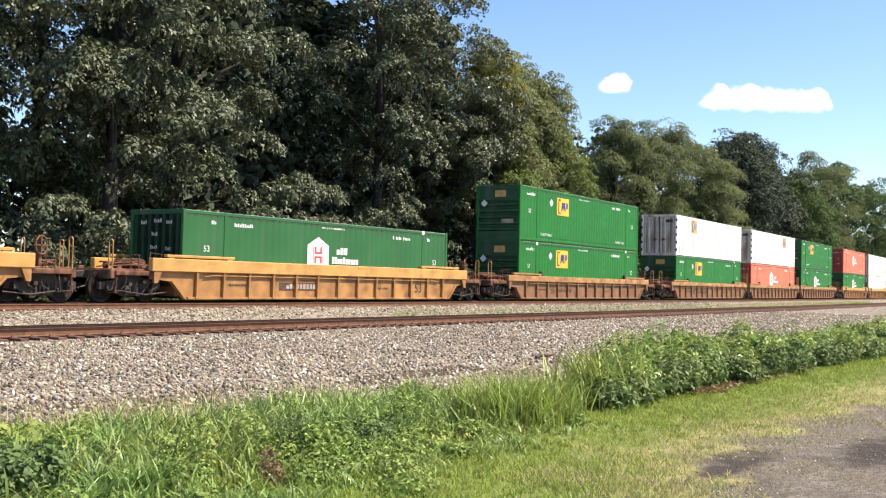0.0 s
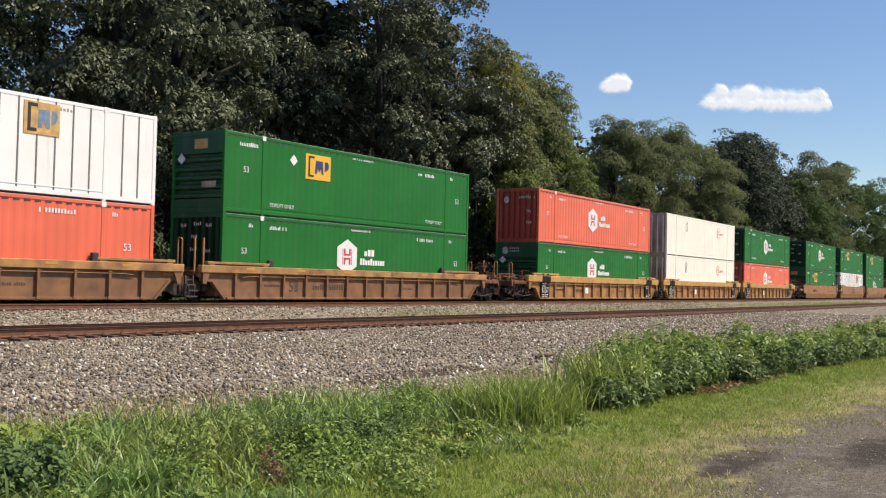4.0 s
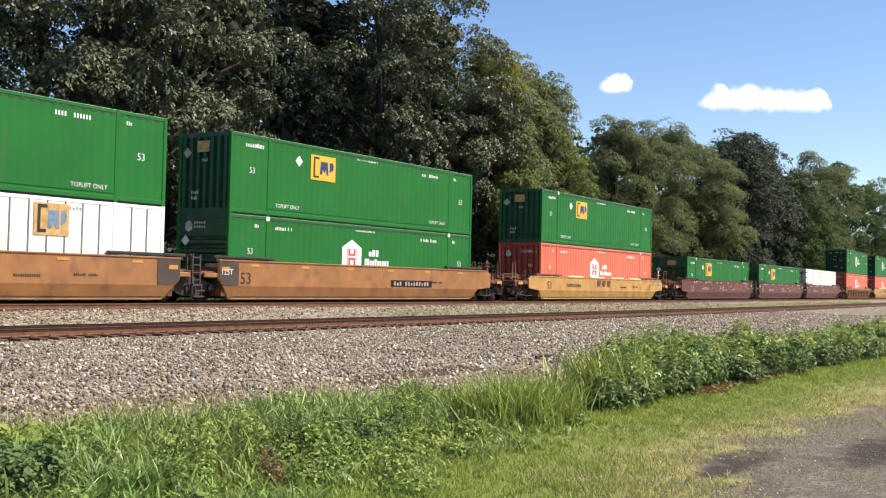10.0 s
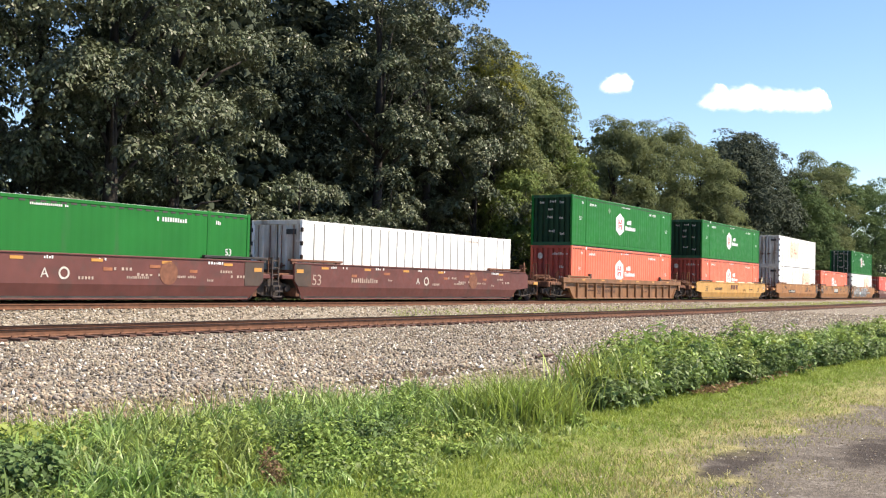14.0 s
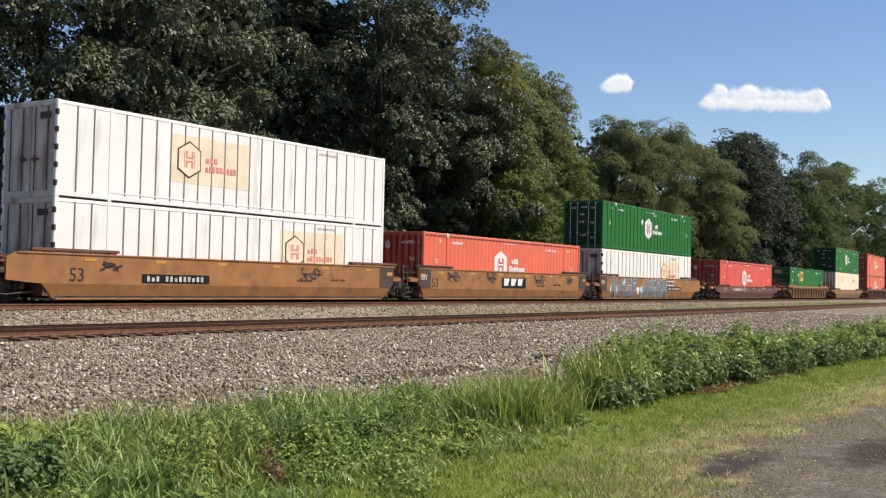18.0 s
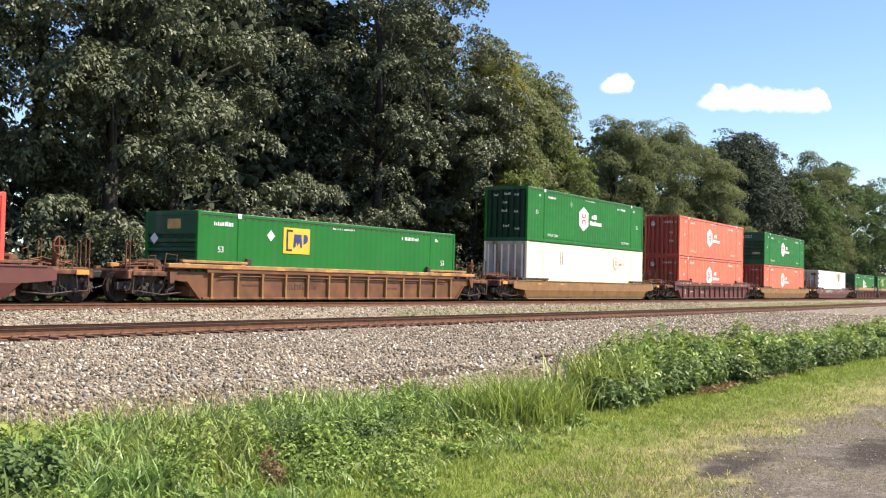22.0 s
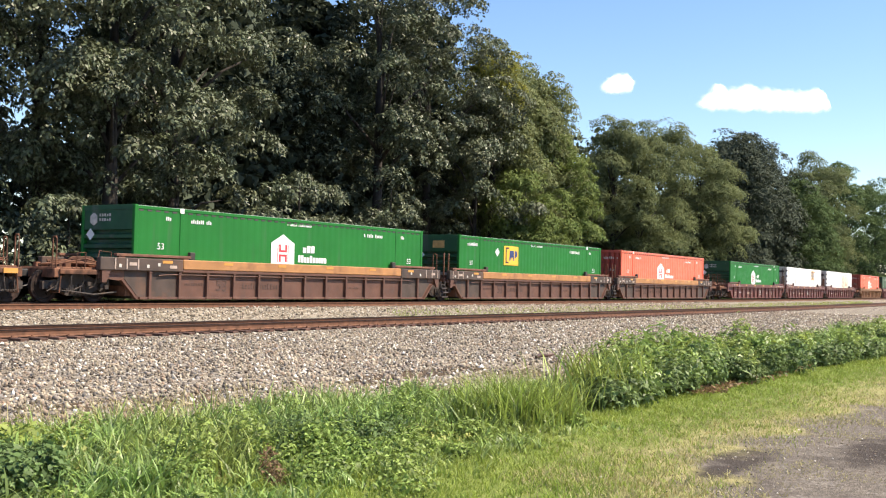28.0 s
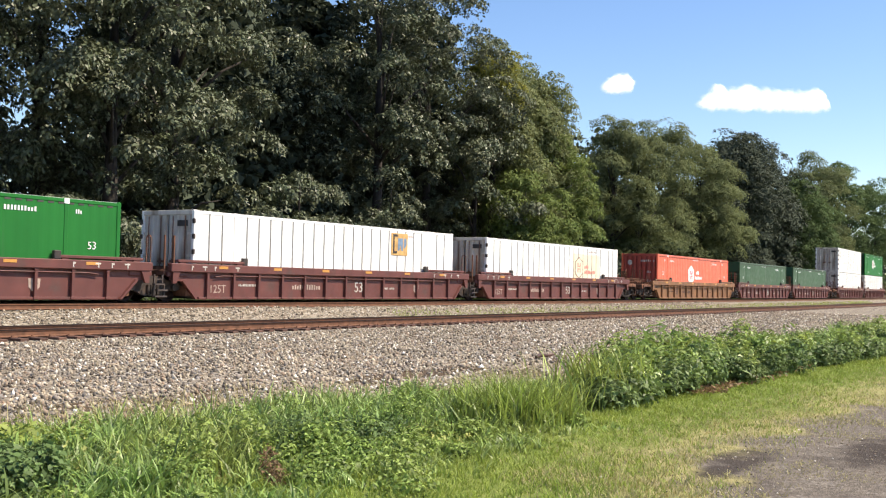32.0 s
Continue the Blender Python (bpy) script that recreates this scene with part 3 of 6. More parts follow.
    for i in range(0, n, max(1, n // limbs)):
        e = Vector((lean, 0, cen[i][2] * 0.6)).lerp(Vector(cen[i]), 0.82)
        sz = max(height * 0.15, min(e.z * 0.72, height * 0.6))
        st = Vector((lean * sz / height, 0, sz))
        mid = st.lerp(e, 0.55) + Vector((0, 0, 0.4))
        part("limb", Build().tube([st, mid, e], (tr * 0.36, tr * 0.2, tr * 0.06), 6).mesh("limb", BARK, True), ob)
    return ob


OAK = leaf_mat("dark oak leaves", (0.110, 0.127, 0.070), 0.10, 0.45, 0.45, 0.03, 0.26)
# olive with a little blue mixed in for distance haze
ASH = leaf_mat("olive leaves", (0.152, 0.176, 0.078), 0.42, 0.8, 0.12, 0.010, 0.15)
LOCUST = leaf_mat("yellow green leaves", (0.185, 0.210, 0.086), 0.34, 0.7, 0.25, 0.014, 0.25)
MAPLE = leaf_mat("mid green leaves", (0.094, 0.138, 0.052), 0.36, 0.8, 0.14, 0.010, 0.15)
SPRING = leaf_mat("light green leaves", (0.155, 0.200, 0.056), 0.36, 0.7, 0.25, 0.014, 0.2)
# deep green with the wood's inner shade put in, slightly blue for haze
DEEP_SHADE = leaf_mat("deep green shade-toned leaves", (0.062, 0.078, 0.050), 0.15, 0.75, 0.15, 0.008, 0.2)
GOLD = leaf_mat("turning yellow leaves", (0.25, 0.25, 0.05), 0.35, 0.7, 0.25, 0.012, 0.2)


def spot(px, lat):
    """The place on a line beside the railway, that far behind it, in the direction of a bearing from the eye."""
    az = PSI - math.atan((px - 784) / 1869.5)
    x = 40.0
    for _ in range(40):
        x = 0.5 * x + 0.5 * (TRACK_Y + bend(x) + lat) / math.tan(az)
    return x, TRACK_Y + bend(x) + lat


HABIT = {  # boughs, sprays on each, leaves in a spray, flatness of the boughs, share of open gaps, pad size, leaf size, leaf width, looseness, tuft size
    OAK.name: (60, 40, 17, 0.40, 0.34, 0.225, 0.215, 0.5, 0.34, 1.25),
    ASH.name: (66, 34, 18, 0.36, 0.2, 0.30, 0.210, 0.55, 0.16, 2.3),
    LOCUST.name: (100, 40, 17, 0.75, 0.0, 0.30, 0.200, 0.55, 0.3, 1.6),
    SPRING.name: (56, 30, 15, 0.55, 0.08, 0.27, 0.20, 0.55, 0.28, 1.5),
    MAPLE.name: (70, 28, 17, 0.5, 0.05, 0.29, 0.225, 0.6, 0.15, 1.9),
    DEEP_SHADE.name: (100, 32, 15, 0.75, 0.0, 0.29, 0.235, 0.65, 0.18, 1.5),
}
WOOD = [  # bearing, depth behind the track, height, crown radius, leaf
    (-330, 13, 22, 7.0, OAK), (-95, 13, 22, 6.5, OAK), (60, 14, 23.5, 6.5, OAK), (190, 9.8, 22, 5.6, OAK), (300, 10.5, 22.5, 4.8, OAK),
    # bearing 505: dark leaves paint the shaded recess between the oaks
    (505, 18, 25, 7.5, DEEP_SHADE), (665, 11, 23.5, 5.2, OAK), (752, 13, 23, 5.7, OAK), (838, 10.5, 15.5, 4.6, OAK), (876, 12, 19.4, 4.3, LOCUST), (936, 12.5, 19.4, 3.9, LOCUST), (906, 13.5, 19.8, 3.8, LOCUST), (962, 10, 13.5, 4.0, SPRING),
    (925, 8, 10.0, 3.2, SPRING), (1084, 13, 17.6, 3.8, ASH), (1128, 12, 18.0, 5.2, ASH), (1192, 12, 19.3, 6.0, ASH), (1238, 10, 18.3, 5.0, ASH),
    (1285, 11, 20.2, 6.4, DEEP_SHADE), (1332, 12, 22.0, 6.6, DEEP_SHADE), (1306, 14, 21.6, 6.2, DEEP_SHADE), (1408, 8, 17.5, 5.5, MAPLE), (1470, 14, 25.4, 7.0, MAPLE), (1440, 12, 24.4, 6.8, ASH), (1500, 11, 25.6, 7.5, MAPLE),
    (1550, 12, 26.8, 8.0, MAPLE), (1620, 12, 26.0, 8.0, DEEP_SHADE), (1690, 12, 27.0, 9.0, MAPLE),
]
NAMES = {OAK.name: "tall dark green oak with dense glossy leaves", ASH.name: "olive green tree with a loose feathery crown", MAPLE.name: "mid green leafy tree with a full crown", DEEP_SHADE.name: "deep green broad tree with shade-toned leaves", LOCUST.name: "yellow green tree with a rounded crown", SPRING.name: "light green leafy young tree"}
for i, (px, lat, h, rad, lf) in enumerate(WOOD):
    cl, spr, per, flat, gap, pad, size, wide, loose, tuft = HABIT[lf.name]
    # unseen end trees get half the sprays; the left one stays for shade
    if px < -200 or px > 1590:
        spr = spr // 2
    x, y = spot(px, lat)
    grow = (0.8 if lf is DEEP_SHADE else 1.0) if px < 1000 else 0.55 + math.hypot(x, y) / 210
    tree(x, y, h, rad, lf, NAMES[lf.name] + " behind the railway", cl, spr, per, size * grow, 0.30 if 650 < px < 760 else 0.10 if px < 1000 else 0.06, 10 + i, 0.0, flat, gap, wide, loose, pad, tuft, 0.5 if px < 1000 else 0.25, 9 if px < 1000 else 14)
for px, lat, h, rad, seed in ((528, 8.0, 8.0, 2.6, 60), (690, 8.2, 8.6, 2.4, 61), (120, 7.6, 5.2, 2.4, 63)):
    x, y = spot(px, lat)
    tree(x, y, h, rad, OAK, "young oak with drooping boughs at the edge of the wood", 15, 34, 17, 0.20, 0.25, seed, 0.0, 0.42, 0.2, 0.5, 0.34, 0.40, 1.25, 0.6, 3)
# the top of the rounded tree has begun to turn
x, y = spot(868, 10.6)
tree(x, y, 18.6, 2.1, GOLD, "slim young tree with leaves turning yellow", 16, 22, 14, 0.19, 0.70, 77, 0.0, 0.7, 0.0, 0.55, 0.3, 0.42)


def thicket(name, n, span, lat0, lat1, hmax, leaf, words, size, seed):
    """Undergrowth along the foot of the wood."""
    r = np.random.RandomState(seed)
    x = span[0] + (span[1] - span[0]) * r.rand(n)
    lat = lat0 + (lat1 - lat0) * r.rand(n)
    top = hmax * np.array([0.55 + 0.5 * noise.noise(Vector((a * 0.22, l * 0.3, seed))) for a, l in zip(x, lat)])
    z = np.array([prof(GROUND_PROFILE, l) for l in lat]) + np.maximum(0.2, top) * r.rand(n) ** 0.6
    y = TRACK_Y + np.array([bend(a) for a in x]) + lat
    nr = np.array([0, -0.4, 0.6]) + 0.7 * r.randn(n, 3)
    return tagged(new(name, big_mesh(name, *leaf_cloud(np.stack([x, y, z], -1), nr, size * (0.6 + 0.8 * r.rand(n))), leaf)), words, "undergrowth", kind="stuff")


# shade-dark leaves fill the gaps behind and between the first trees
thicket("undergrowth", 32000, (-5, 190), 6.6, 10.5, 5.0, DEEP_SHADE, "undergrowth along the foot of the wood, coloured dark for shade", 0.32, 3)
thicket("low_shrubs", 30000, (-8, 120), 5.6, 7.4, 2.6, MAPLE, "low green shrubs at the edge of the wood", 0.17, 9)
thicket("inner_wood", 40000, (35, 66), 15, 20, 30.0, DEEP_SHADE, "inner wood between the trunks, coloured dark for shade", 0.75, 6)
thicket("inner_wood", 16000, (66, 112), 15, 20, 19.0, DEEP_SHADE, "inner wood between the trunks, coloured dark for shade", 0.75, 7)
thicket("back_wood", 26000, (36, 330), 19, 27, 21.0, DEEP_SHADE, "dense wood deep behind the first trees", 0.95, 4)
thicket("back_wood", 12000, (-40, 37), 16, 27, 13.0, DEEP_SHADE, "lower wood behind the first trees", 0.8, 5)


# ---- verge: tall grass and weeds between lane and ballast ----
def blades(n, x, y, z, height, width, lean, seed, short=False):
    """Grass blades in three joints that arch over."""
    r = np.random.RandomState(seed)
    a = r.rand(n) * 6.283
    dx, dy = np.cos(a), np.sin(a)
    b = a + 1.571 + 0.6 * r.randn(n)
    wx, wy = np.cos(b) * width * 0.5, np.sin(b) * width * 0.5
    rows = []
    for k, (f, wd) in enumerate(((0, 1.0), (0.4, 0.9), (0.75, 0.6))):
        off = lean * height * f ** 2
        cx, cy, cz = x + dx * off, y + dy * off, z + height * (f - 0.25 * lean * f * f)
        rows += [np.stack([cx - wx * wd, cy - wy * wd, cz], -1), np.stack([cx + wx * wd, cy + wy * wd, cz], -1)]
    off = lean * height
    tip = np.stack([x + dx * off, y + dy * off, z + height * (1 - 0.3 * lean)], -1)
    v = np.stack(rows + [tip], 1)
    t = np.array([(0, 1, 3), (0, 3, 2), (2, 3, 6)]) if short else np.array([(0, 1, 3), (0, 3, 2), (2, 3, 5), (2, 5, 4), (4, 5, 6)])
    f = t[None] + 7 * np.arange(n)[:, None, None]
    return v.reshape(-1, 3), f.reshape(-1, 3)


GRASS = leaf_mat("fresh tall grass", (0.248, 0.328, 0.086), 0.32, 0.42, 0.5, 0.03, 0.45)
GRASS_LIME = leaf_mat("lush lime grass", (0.275, 0.345, 0.075), 0.32, 0.45, 0.5, 0.02, 0.4)
LAWN = leaf_mat("short mown grass", (0.275, 0.345, 0.062), 0.35, 0.55, 0.3, 0.012)
STRAW = leaf_mat("dry straw", (0.42, 0.375, 0.17), 0.3, 0.7, 0.3)
WEED = leaf_mat("broad weed leaves", (0.228, 0.306, 0.074), 0.3, 0.5, 0.5, 0.016)
BUSH = leaf_mat("bush leaves", (0.250, 0.330, 0.088), 0.32, 0.42, 0.5, 0.016, 0.4)
WEED_DARK = leaf_mat("dark bush leaves", (0.138, 0.198, 0.066), 0.27, 0.5, 0.45, 0.012, 0.25)
YELLOWISH = leaf_mat("yellow green weed leaves", (0.28, 0.345, 0.075), 0.36, 0.5, 0.35, 0.012)
DEAD = leaf_mat("dead brown leaves", (0.22, 0.14, 0.075), 0.25, 0.7, 0.4)
FLOWER = leaf_mat("pale yellow blossom", (0.5, 0.5, 0.16), 0.3, 0.6, 0.2)


def verge_back(x):
    """Where the growth gives way to the ballast."""
    return np.interp(x, (3, 6, 8, 10.2, 12, 13, 15, 60), (9.0, 9.3, 9.4, 9.3, 8.3, 8.1, 8.7, 9.4))


def verge_height(x, y):
    """How tall the growth stands along the verge, in metres."""
    n = 0.5 + 0.5 * np.array([noise.noise(Vector((a * 0.45, b * 0.45, 3))) + 0.6 * noise.noise(Vector((a * 1.3, b * 1.3, 5))) for a, b in zip(x, y)])
    left = 0.22 + 0.30 * n
    right = 0.40 + 0.50 * n
    f = np.clip((x - 12.2) / 1.6, 0, 1)
    return (left * (1 - f) * np.clip((y - 5.0) / 1.3, 0.4, 1) + right * f) * np.clip((verge_back(x) + 0.5 - y) / 1.1, 0.22, 1)


def tufted(n, each, x, y, spread):
    """Places gathered into tufts, and for each the tuft's own size."""
    k = n // each
    i = np.repeat(np.arange(k), each)
    return x(k)[i] + spread * rs.randn(k * each), y(k)[i] + spread * rs.randn(k * each), (0.55 + 0.8 * rs.rand(k) ** 1.5)[i]


vx, vy, vs = tufted(150000, 15, lambda k: 2.5 + 48 * rs.rand(k) ** 2.2, lambda k: 5.3 + 5.4 * rs.rand(k) ** 1.25 + 0.2 * rs.randn(k), 0.05)
n = len(vx)
patchy = np.array([noise.noise(Vector((a * 0.8, b * 0.8, 21))) for a, b in zip(vx, vy)]) + rs.rand(n) * 1.1 > 0.1 + 0.42 * np.clip(vy - 8.0, 0, 2.2)
patchy &= vy < verge_back(vx) + 0.35 * rs.randn(n) + 0.1
patchy &= ((vx - 4.3) ** 2 / 0.35 + (vy - 6.7) ** 2 / 0.4 > 1) & (((vx - 8.1) ** 2 / 1.2 + (vy - 6.3) ** 2 / 0.35 > 1) | (rs.rand(n) < 0.25))
patchy &= ((vx - 6.0) ** 2 / 0.5 + (vy - 6.0) ** 2 / 0.12 > 1) | (rs.rand(n) < 0.2)
patchy &= (vx < 11.0 + 2.0 * np.maximum(0, vy - 5.8)) | (vy > 7.4)
vx, vy, vs = vx[patchy], vy[patchy], vs[patchy]
n = len(vx)
vh = verge_height(vx, vy) * vs * (0.5 + 0.6 * rs.rand(n)) * np.where((vx > 11.3) & (vx < 17.0) & (vy > 6.3), 0.42, 1.0)
tagged(new("tall_grass", big_mesh("tall_grass", *blades(n, vx, vy, np.full(n, GROUND_Z - 0.03), vh, 0.013 + 0.013 * rs.rand(n) + vx * 0.0002, 0.25 + 0.85 * rs.rand(n), 8), GRASS)), "tall fresh green grass on the railway verge", "grass", kind="stuff")
n = 1500
tx, ty = 10.5 + 0.36 * rs.randn(n), 6.25 + 0.3 * rs.randn(n)
tagged(new("grass_tuft", big_mesh("grass_tuft", *blades(n, tx, ty, np.full(n, GROUND_Z - 0.02), 0.25 + 0.5 * rs.rand(n), np.full(n, 0.016), 0.25 + 0.7 * rs.rand(n), 12), GRASS_LIME)), "tall tuft of green grass beside the bushes", "grass", kind="stuff")
n = 320
gx, gy = 13.2 + 0.6 * rs.randn(n), 6.45 + 0.25 * rs.randn(n)
tagged(new("cane_grass", big_mesh("cane_grass", *blades(n, gx, gy, np.full(n, GROUND_Z - 0.02), 0.45 + 0.6 * rs.rand(n), 0.018 + 0.014 * rs.rand(n), 0.2 + 0.6 * rs.rand(n), 14), GRASS_LIME)), "broad-bladed green cane grass in the bushes", "grass", kind="stuff")
n = 6000
gx = 14.6 + 40 * rs.rand(n) ** 1.5
gy = 6.3 + 2.6 * rs.rand(n)
gx = gx + 1.2 * np.maximum(0, gy - 6)
tagged(new("mixed_grass", big_mesh("mixed_grass", *blades(n, gx, gy, np.full(n, GROUND_Z - 0.02), 0.3 + 0.5 * rs.rand(n), 0.014 + gx * 0.0004, 0.3 + 0.7 * rs.rand(n), 15), GRASS)), "tall grass growing through the bushes", "grass", kind="stuff")
n = 5000
wx = 34 + 110 * rs.rand(n) ** 1.3
wl = -3.4 + 1.1 * rs.rand(n)
tagged(new("track_weeds", big_mesh("track_weeds", *blades(n, wx, TRACK_Y + np.array([bend(a) for a in wx]) + wl, np.array([prof(BALLAST_PROFILE, a) for a in wl]), 0.06 + 0.12 * rs.rand(n), 0.008 + wx * 0.0003, 0.3 + 0.6 * rs.rand(n), 16, True), LAWN)), "sparse thin grass between the two tracks", "grass", kind="stuff")
sx = 2.5 + 50 * rs.rand(n) ** 1.5
sy = verge_back(sx) - 0.6 + 1.3 * rs.rand(n)
tagged(new("dry_grass", big_mesh("dry_grass", *blades(n, sx, sy, np.full(n, GROUND_Z), 0.12 + 0.28 * rs.rand(n), np.full(n, 0.007), 0.2 + 0.5 * rs.rand(n), 9), STRAW)), "dry straw-coloured grass stems along the ballast edge", "grass", kind="stuff")
def off_mud(x, y):
    """True where grass can root: the muddy hollows of the lane are nearly bare."""
    d = np.minimum(((x - 9.5) / 1.15) ** 2 + ((y - 3.38) / 0.26) ** 2, ((x - 11.4) / 1.4) ** 2 + ((y - 2.45) / 0.5) ** 2)
    return d > 0.25 + 1.0 * rs.rand(len(x))


lx, ly, lsz = tufted(104000, 8, lambda k: 4.2 + 36 * rs.rand(k) ** 1.9, lambda k: 2.0 + 4.1 * np.sqrt(rs.rand(k)), 0.035)
n = len(lx)
edge = 3.85 - np.clip((9.5 - lx) * 0.55, 0, 3)
keep = np.array([noise.noise(Vector((a * 0.9, b * 0.9, 7))) for a, b in zip(lx, ly)]) * 1.0 + (ly - edge) * 1.2 + 0.4 * rs.randn(n) > 0
keep &= off_mud(lx, ly)
lx, ly, lsz = lx[keep], ly[keep], lsz[keep]
n = len(lx)
tagged(new("lawn_grass", big_mesh("lawn_grass", *blades(n, lx, ly, np.full(n, GROUND_Z - 0.01), (0.04 + 0.07 * rs.rand(n)) * lsz, 0.006 + lx * 0.0002, 0.3 + 0.6 * rs.rand(n), 11, True), LAWN)), "short worn grass beside the lane", "grass", kind="stuff")
n = 50000
dx = 6.0 + 32 * rs.rand(n) ** 1.6
dy = 3.85 - np.clip((9.5 - dx) * 0.55, 0, 3) + 0.55 * rs.randn(n) + 0.4
half = rs.rand(n) < 0.5
dy = np.where(half, 2.5 + 2.1 * rs.rand(n), dy)
keep = ~half | (np.array([noise.noise(Vector((a * 0.7, b * 0.9, 31))) for a, b in zip(dx, dy)]) > 0.22)
keep &= off_mud(dx, dy)
n_edge = int(keep.sum())
k = 16000
dx, dy = np.concatenate([dx[keep], 7.6 + 7.0 * rs.rand(k)]), np.concatenate([dy[keep], 1.6 + 2.3 * rs.rand(k)])
keep = (np.arange(len(dx)) < len(dx) - k) | ((np.array([noise.noise(Vector((a * 1.1, b * 1.6, 44))) for a, b in zip(dx, dy)]) > 0.16) & off_mud(dx, dy))
dx, dy = dx[keep], dy[keep]
n = len(dx)
tagged(new("dry_lawn", big_mesh("dry_lawn", *blades(n, dx, dy, np.full(n, GROUND_Z - 0.01), (0.03 + 0.055 * rs.rand(n)) * np.where(np.arange(n) >= n_edge, 0.45, 1.0), 0.007 + dx * 0.0003, 0.4 + 0.6 * rs.rand(n), 13, True), STRAW)), "dry yellow grass along the lane's edge", "grass", kind="stuff")


def weeds(name, n, x, y, leaf, size, words, stems=9, tall=1.0, aspect=0.5, slant=0.0):
    """Leafy weeds: many stalks, each set with leaves from foot to tip."""
    k = n // stems
    hx, hy = x(k), y(k)
    taper = 1.0
    if slant:
        run = hx - hx.min() + np.abs(rs.randn(k)) * 0.5
        hx = hx + slant * np.maximum(0, hy - 5.8)
        taper = np.clip(0.45 + run * 0.4, 0.3, 1)
    h = verge_height(hx, hy) * (0.45 + 0.75 * rs.rand(k)) * tall * taper
    i = rs.randint(0, k, n)
    f = rs.rand(n) ** 0.75
    spread = 0.10 + 0.12 * rs.rand(n)
    a = rs.rand(n) * 6.283
    c = np.stack([hx[i] + np.cos(a) * spread, hy[i] + np.sin(a) * spread, GROUND_Z + h[i] * f], -1)
    nr = np.stack([np.cos(a) * 0.5, np.sin(a) * 0.5, np.full(n, 0.6)], -1) + 0.6 * rs.randn(n, 3)
    return tagged(new(name, big_mesh(name, *leaf_cloud(c, nr, size * (0.6 + 0.8 * rs.rand(n)), aspect), leaf)), words, "weeds", kind="stuff")


def patches(spots, spread):
    """Scatter round a few spots."""
    def pick(k):
        i = rs.randint(0, len(spots), k)
        return np.array(spots)[i] + spread * rs.randn(k)
    return pick


def shrubs(name, k, x, y, leaf, size, words, each=260, tall=1.0, wide=0.42, aspect=0.45, slant=1.7, group="bushes"):
    """Rounded leafy bushes: leaves over uneven domes, the small leaders standing above."""
    hx, hy = x(k), y(k)
    hx = hx + slant * np.maximum(0, hy - 5.8)
    h = verge_height(hx, hy) * (0.6 + 0.6 * rs.rand(k)) * tall
    w = wide * (0.6 + 0.7 * rs.rand(k))
    n = k * each
    i = np.repeat(np.arange(k), each)
    q = rs.randn(n, 3) + np.array([0, -0.1, 0.35])
    q /= np.linalg.norm(q, axis=1, keepdims=True)
    f = 0.4 + 0.72 * rs.rand(n) ** 0.7
    lead = 1 + 0.6 * (rs.rand(n) < 0.1) * rs.rand(n)
    c = np.stack([hx[i] + q[:, 0] * w[i] * f, hy[i] + q[:, 1] * w[i] * f, GROUND_Z + h[i] * (0.5 + 0.52 * q[:, 2] * f * lead)], -1)
    nr = q * 0.7 + np.array([0, 0, 0.55]) + 0.55 * rs.randn(n, 3)
    big = size * (0.6 + 0.8 * rs.rand(n)) * (1 + 0.012 * hx[i])
    return tagged(new(name, big_mesh(name, *leaf_cloud(c, nr, big, aspect), leaf)), words, "bushes", kind="stuff")


shrubs("leafy_weeds", 60, lambda k: 3.5 + 7.5 * rs.rand(k), lambda k: 5.5 + 2.6 * rs.rand(k), WEED, 0.045, "low leafy green weeds among the grass", 150, 0.8, 0.18, 0.42, 0.0)
shrubs("verge_weeds", 40, lambda k: 7.4 + 0.9 * rs.randn(k), lambda k: 6.0 + 0.42 * rs.randn(k), WEED, 0.042, "patch of leafy weeds with small leaves", 330, 0.9, 0.22, 0.5, 0.0)
shrubs("shaded_weeds", 12, lambda k: 7.7 + 0.55 * rs.randn(k), lambda k: 6.35 + 0.25 * rs.randn(k), WEED_DARK, 0.045, "darker small-leaved weeds among the grass", 260, 0.95, 0.2, 0.5, 0.0)
shrubs("bushy_weeds", 150, lambda k: 12.7 + 50 * rs.rand(k) ** 1.6, lambda k: 6.1 + 2.0 * rs.rand(k), BUSH, 0.085, "waist-high leafy bushes along the verge", 400, 0.95, 0.38, 0.4)
shrubs("bright_bushes", 46, lambda k: 13.3 + 50 * rs.rand(k) ** 1.5, lambda k: 6.6 + 1.7 * rs.rand(k), YELLOWISH, 0.075, "fresh green bushes among darker ones", 200, 1.05, 0.3)
shrubs("dark_bushes", 120, lambda k: 11.75 + 40 * rs.rand(k) ** 1.5, lambda k: 5.95 + 0.55 * rs.rand(k), WEED_DARK, 0.075, "dark leafy bushes at the edge of the grass", 330, 0.72, 0.3)
n = 2600
px_ = 15.2 + 20 * rs.rand(n) ** 1.3
tagged(new("leaf_litter", big_mesh("leaf_litter", *leaf_cloud(np.stack([px_, np.interp(px_, (12.3, 15.1, 19, 23.7, 31.3), (5.62, 5.98, 6.2, 6.5, 6.66)) + 0.12 * rs.randn(n) - 0.03, GROUND_Z + 0.02 + 0.05 * rs.rand(n)], -1), np.array([0, 0, 1.0]) + 0.5 * rs.randn(n, 3), 0.05 + 0.06 * rs.rand(n)), DEAD)), "brown leaf litter along the foot of the bushes", "leaf litter", kind="stuff")
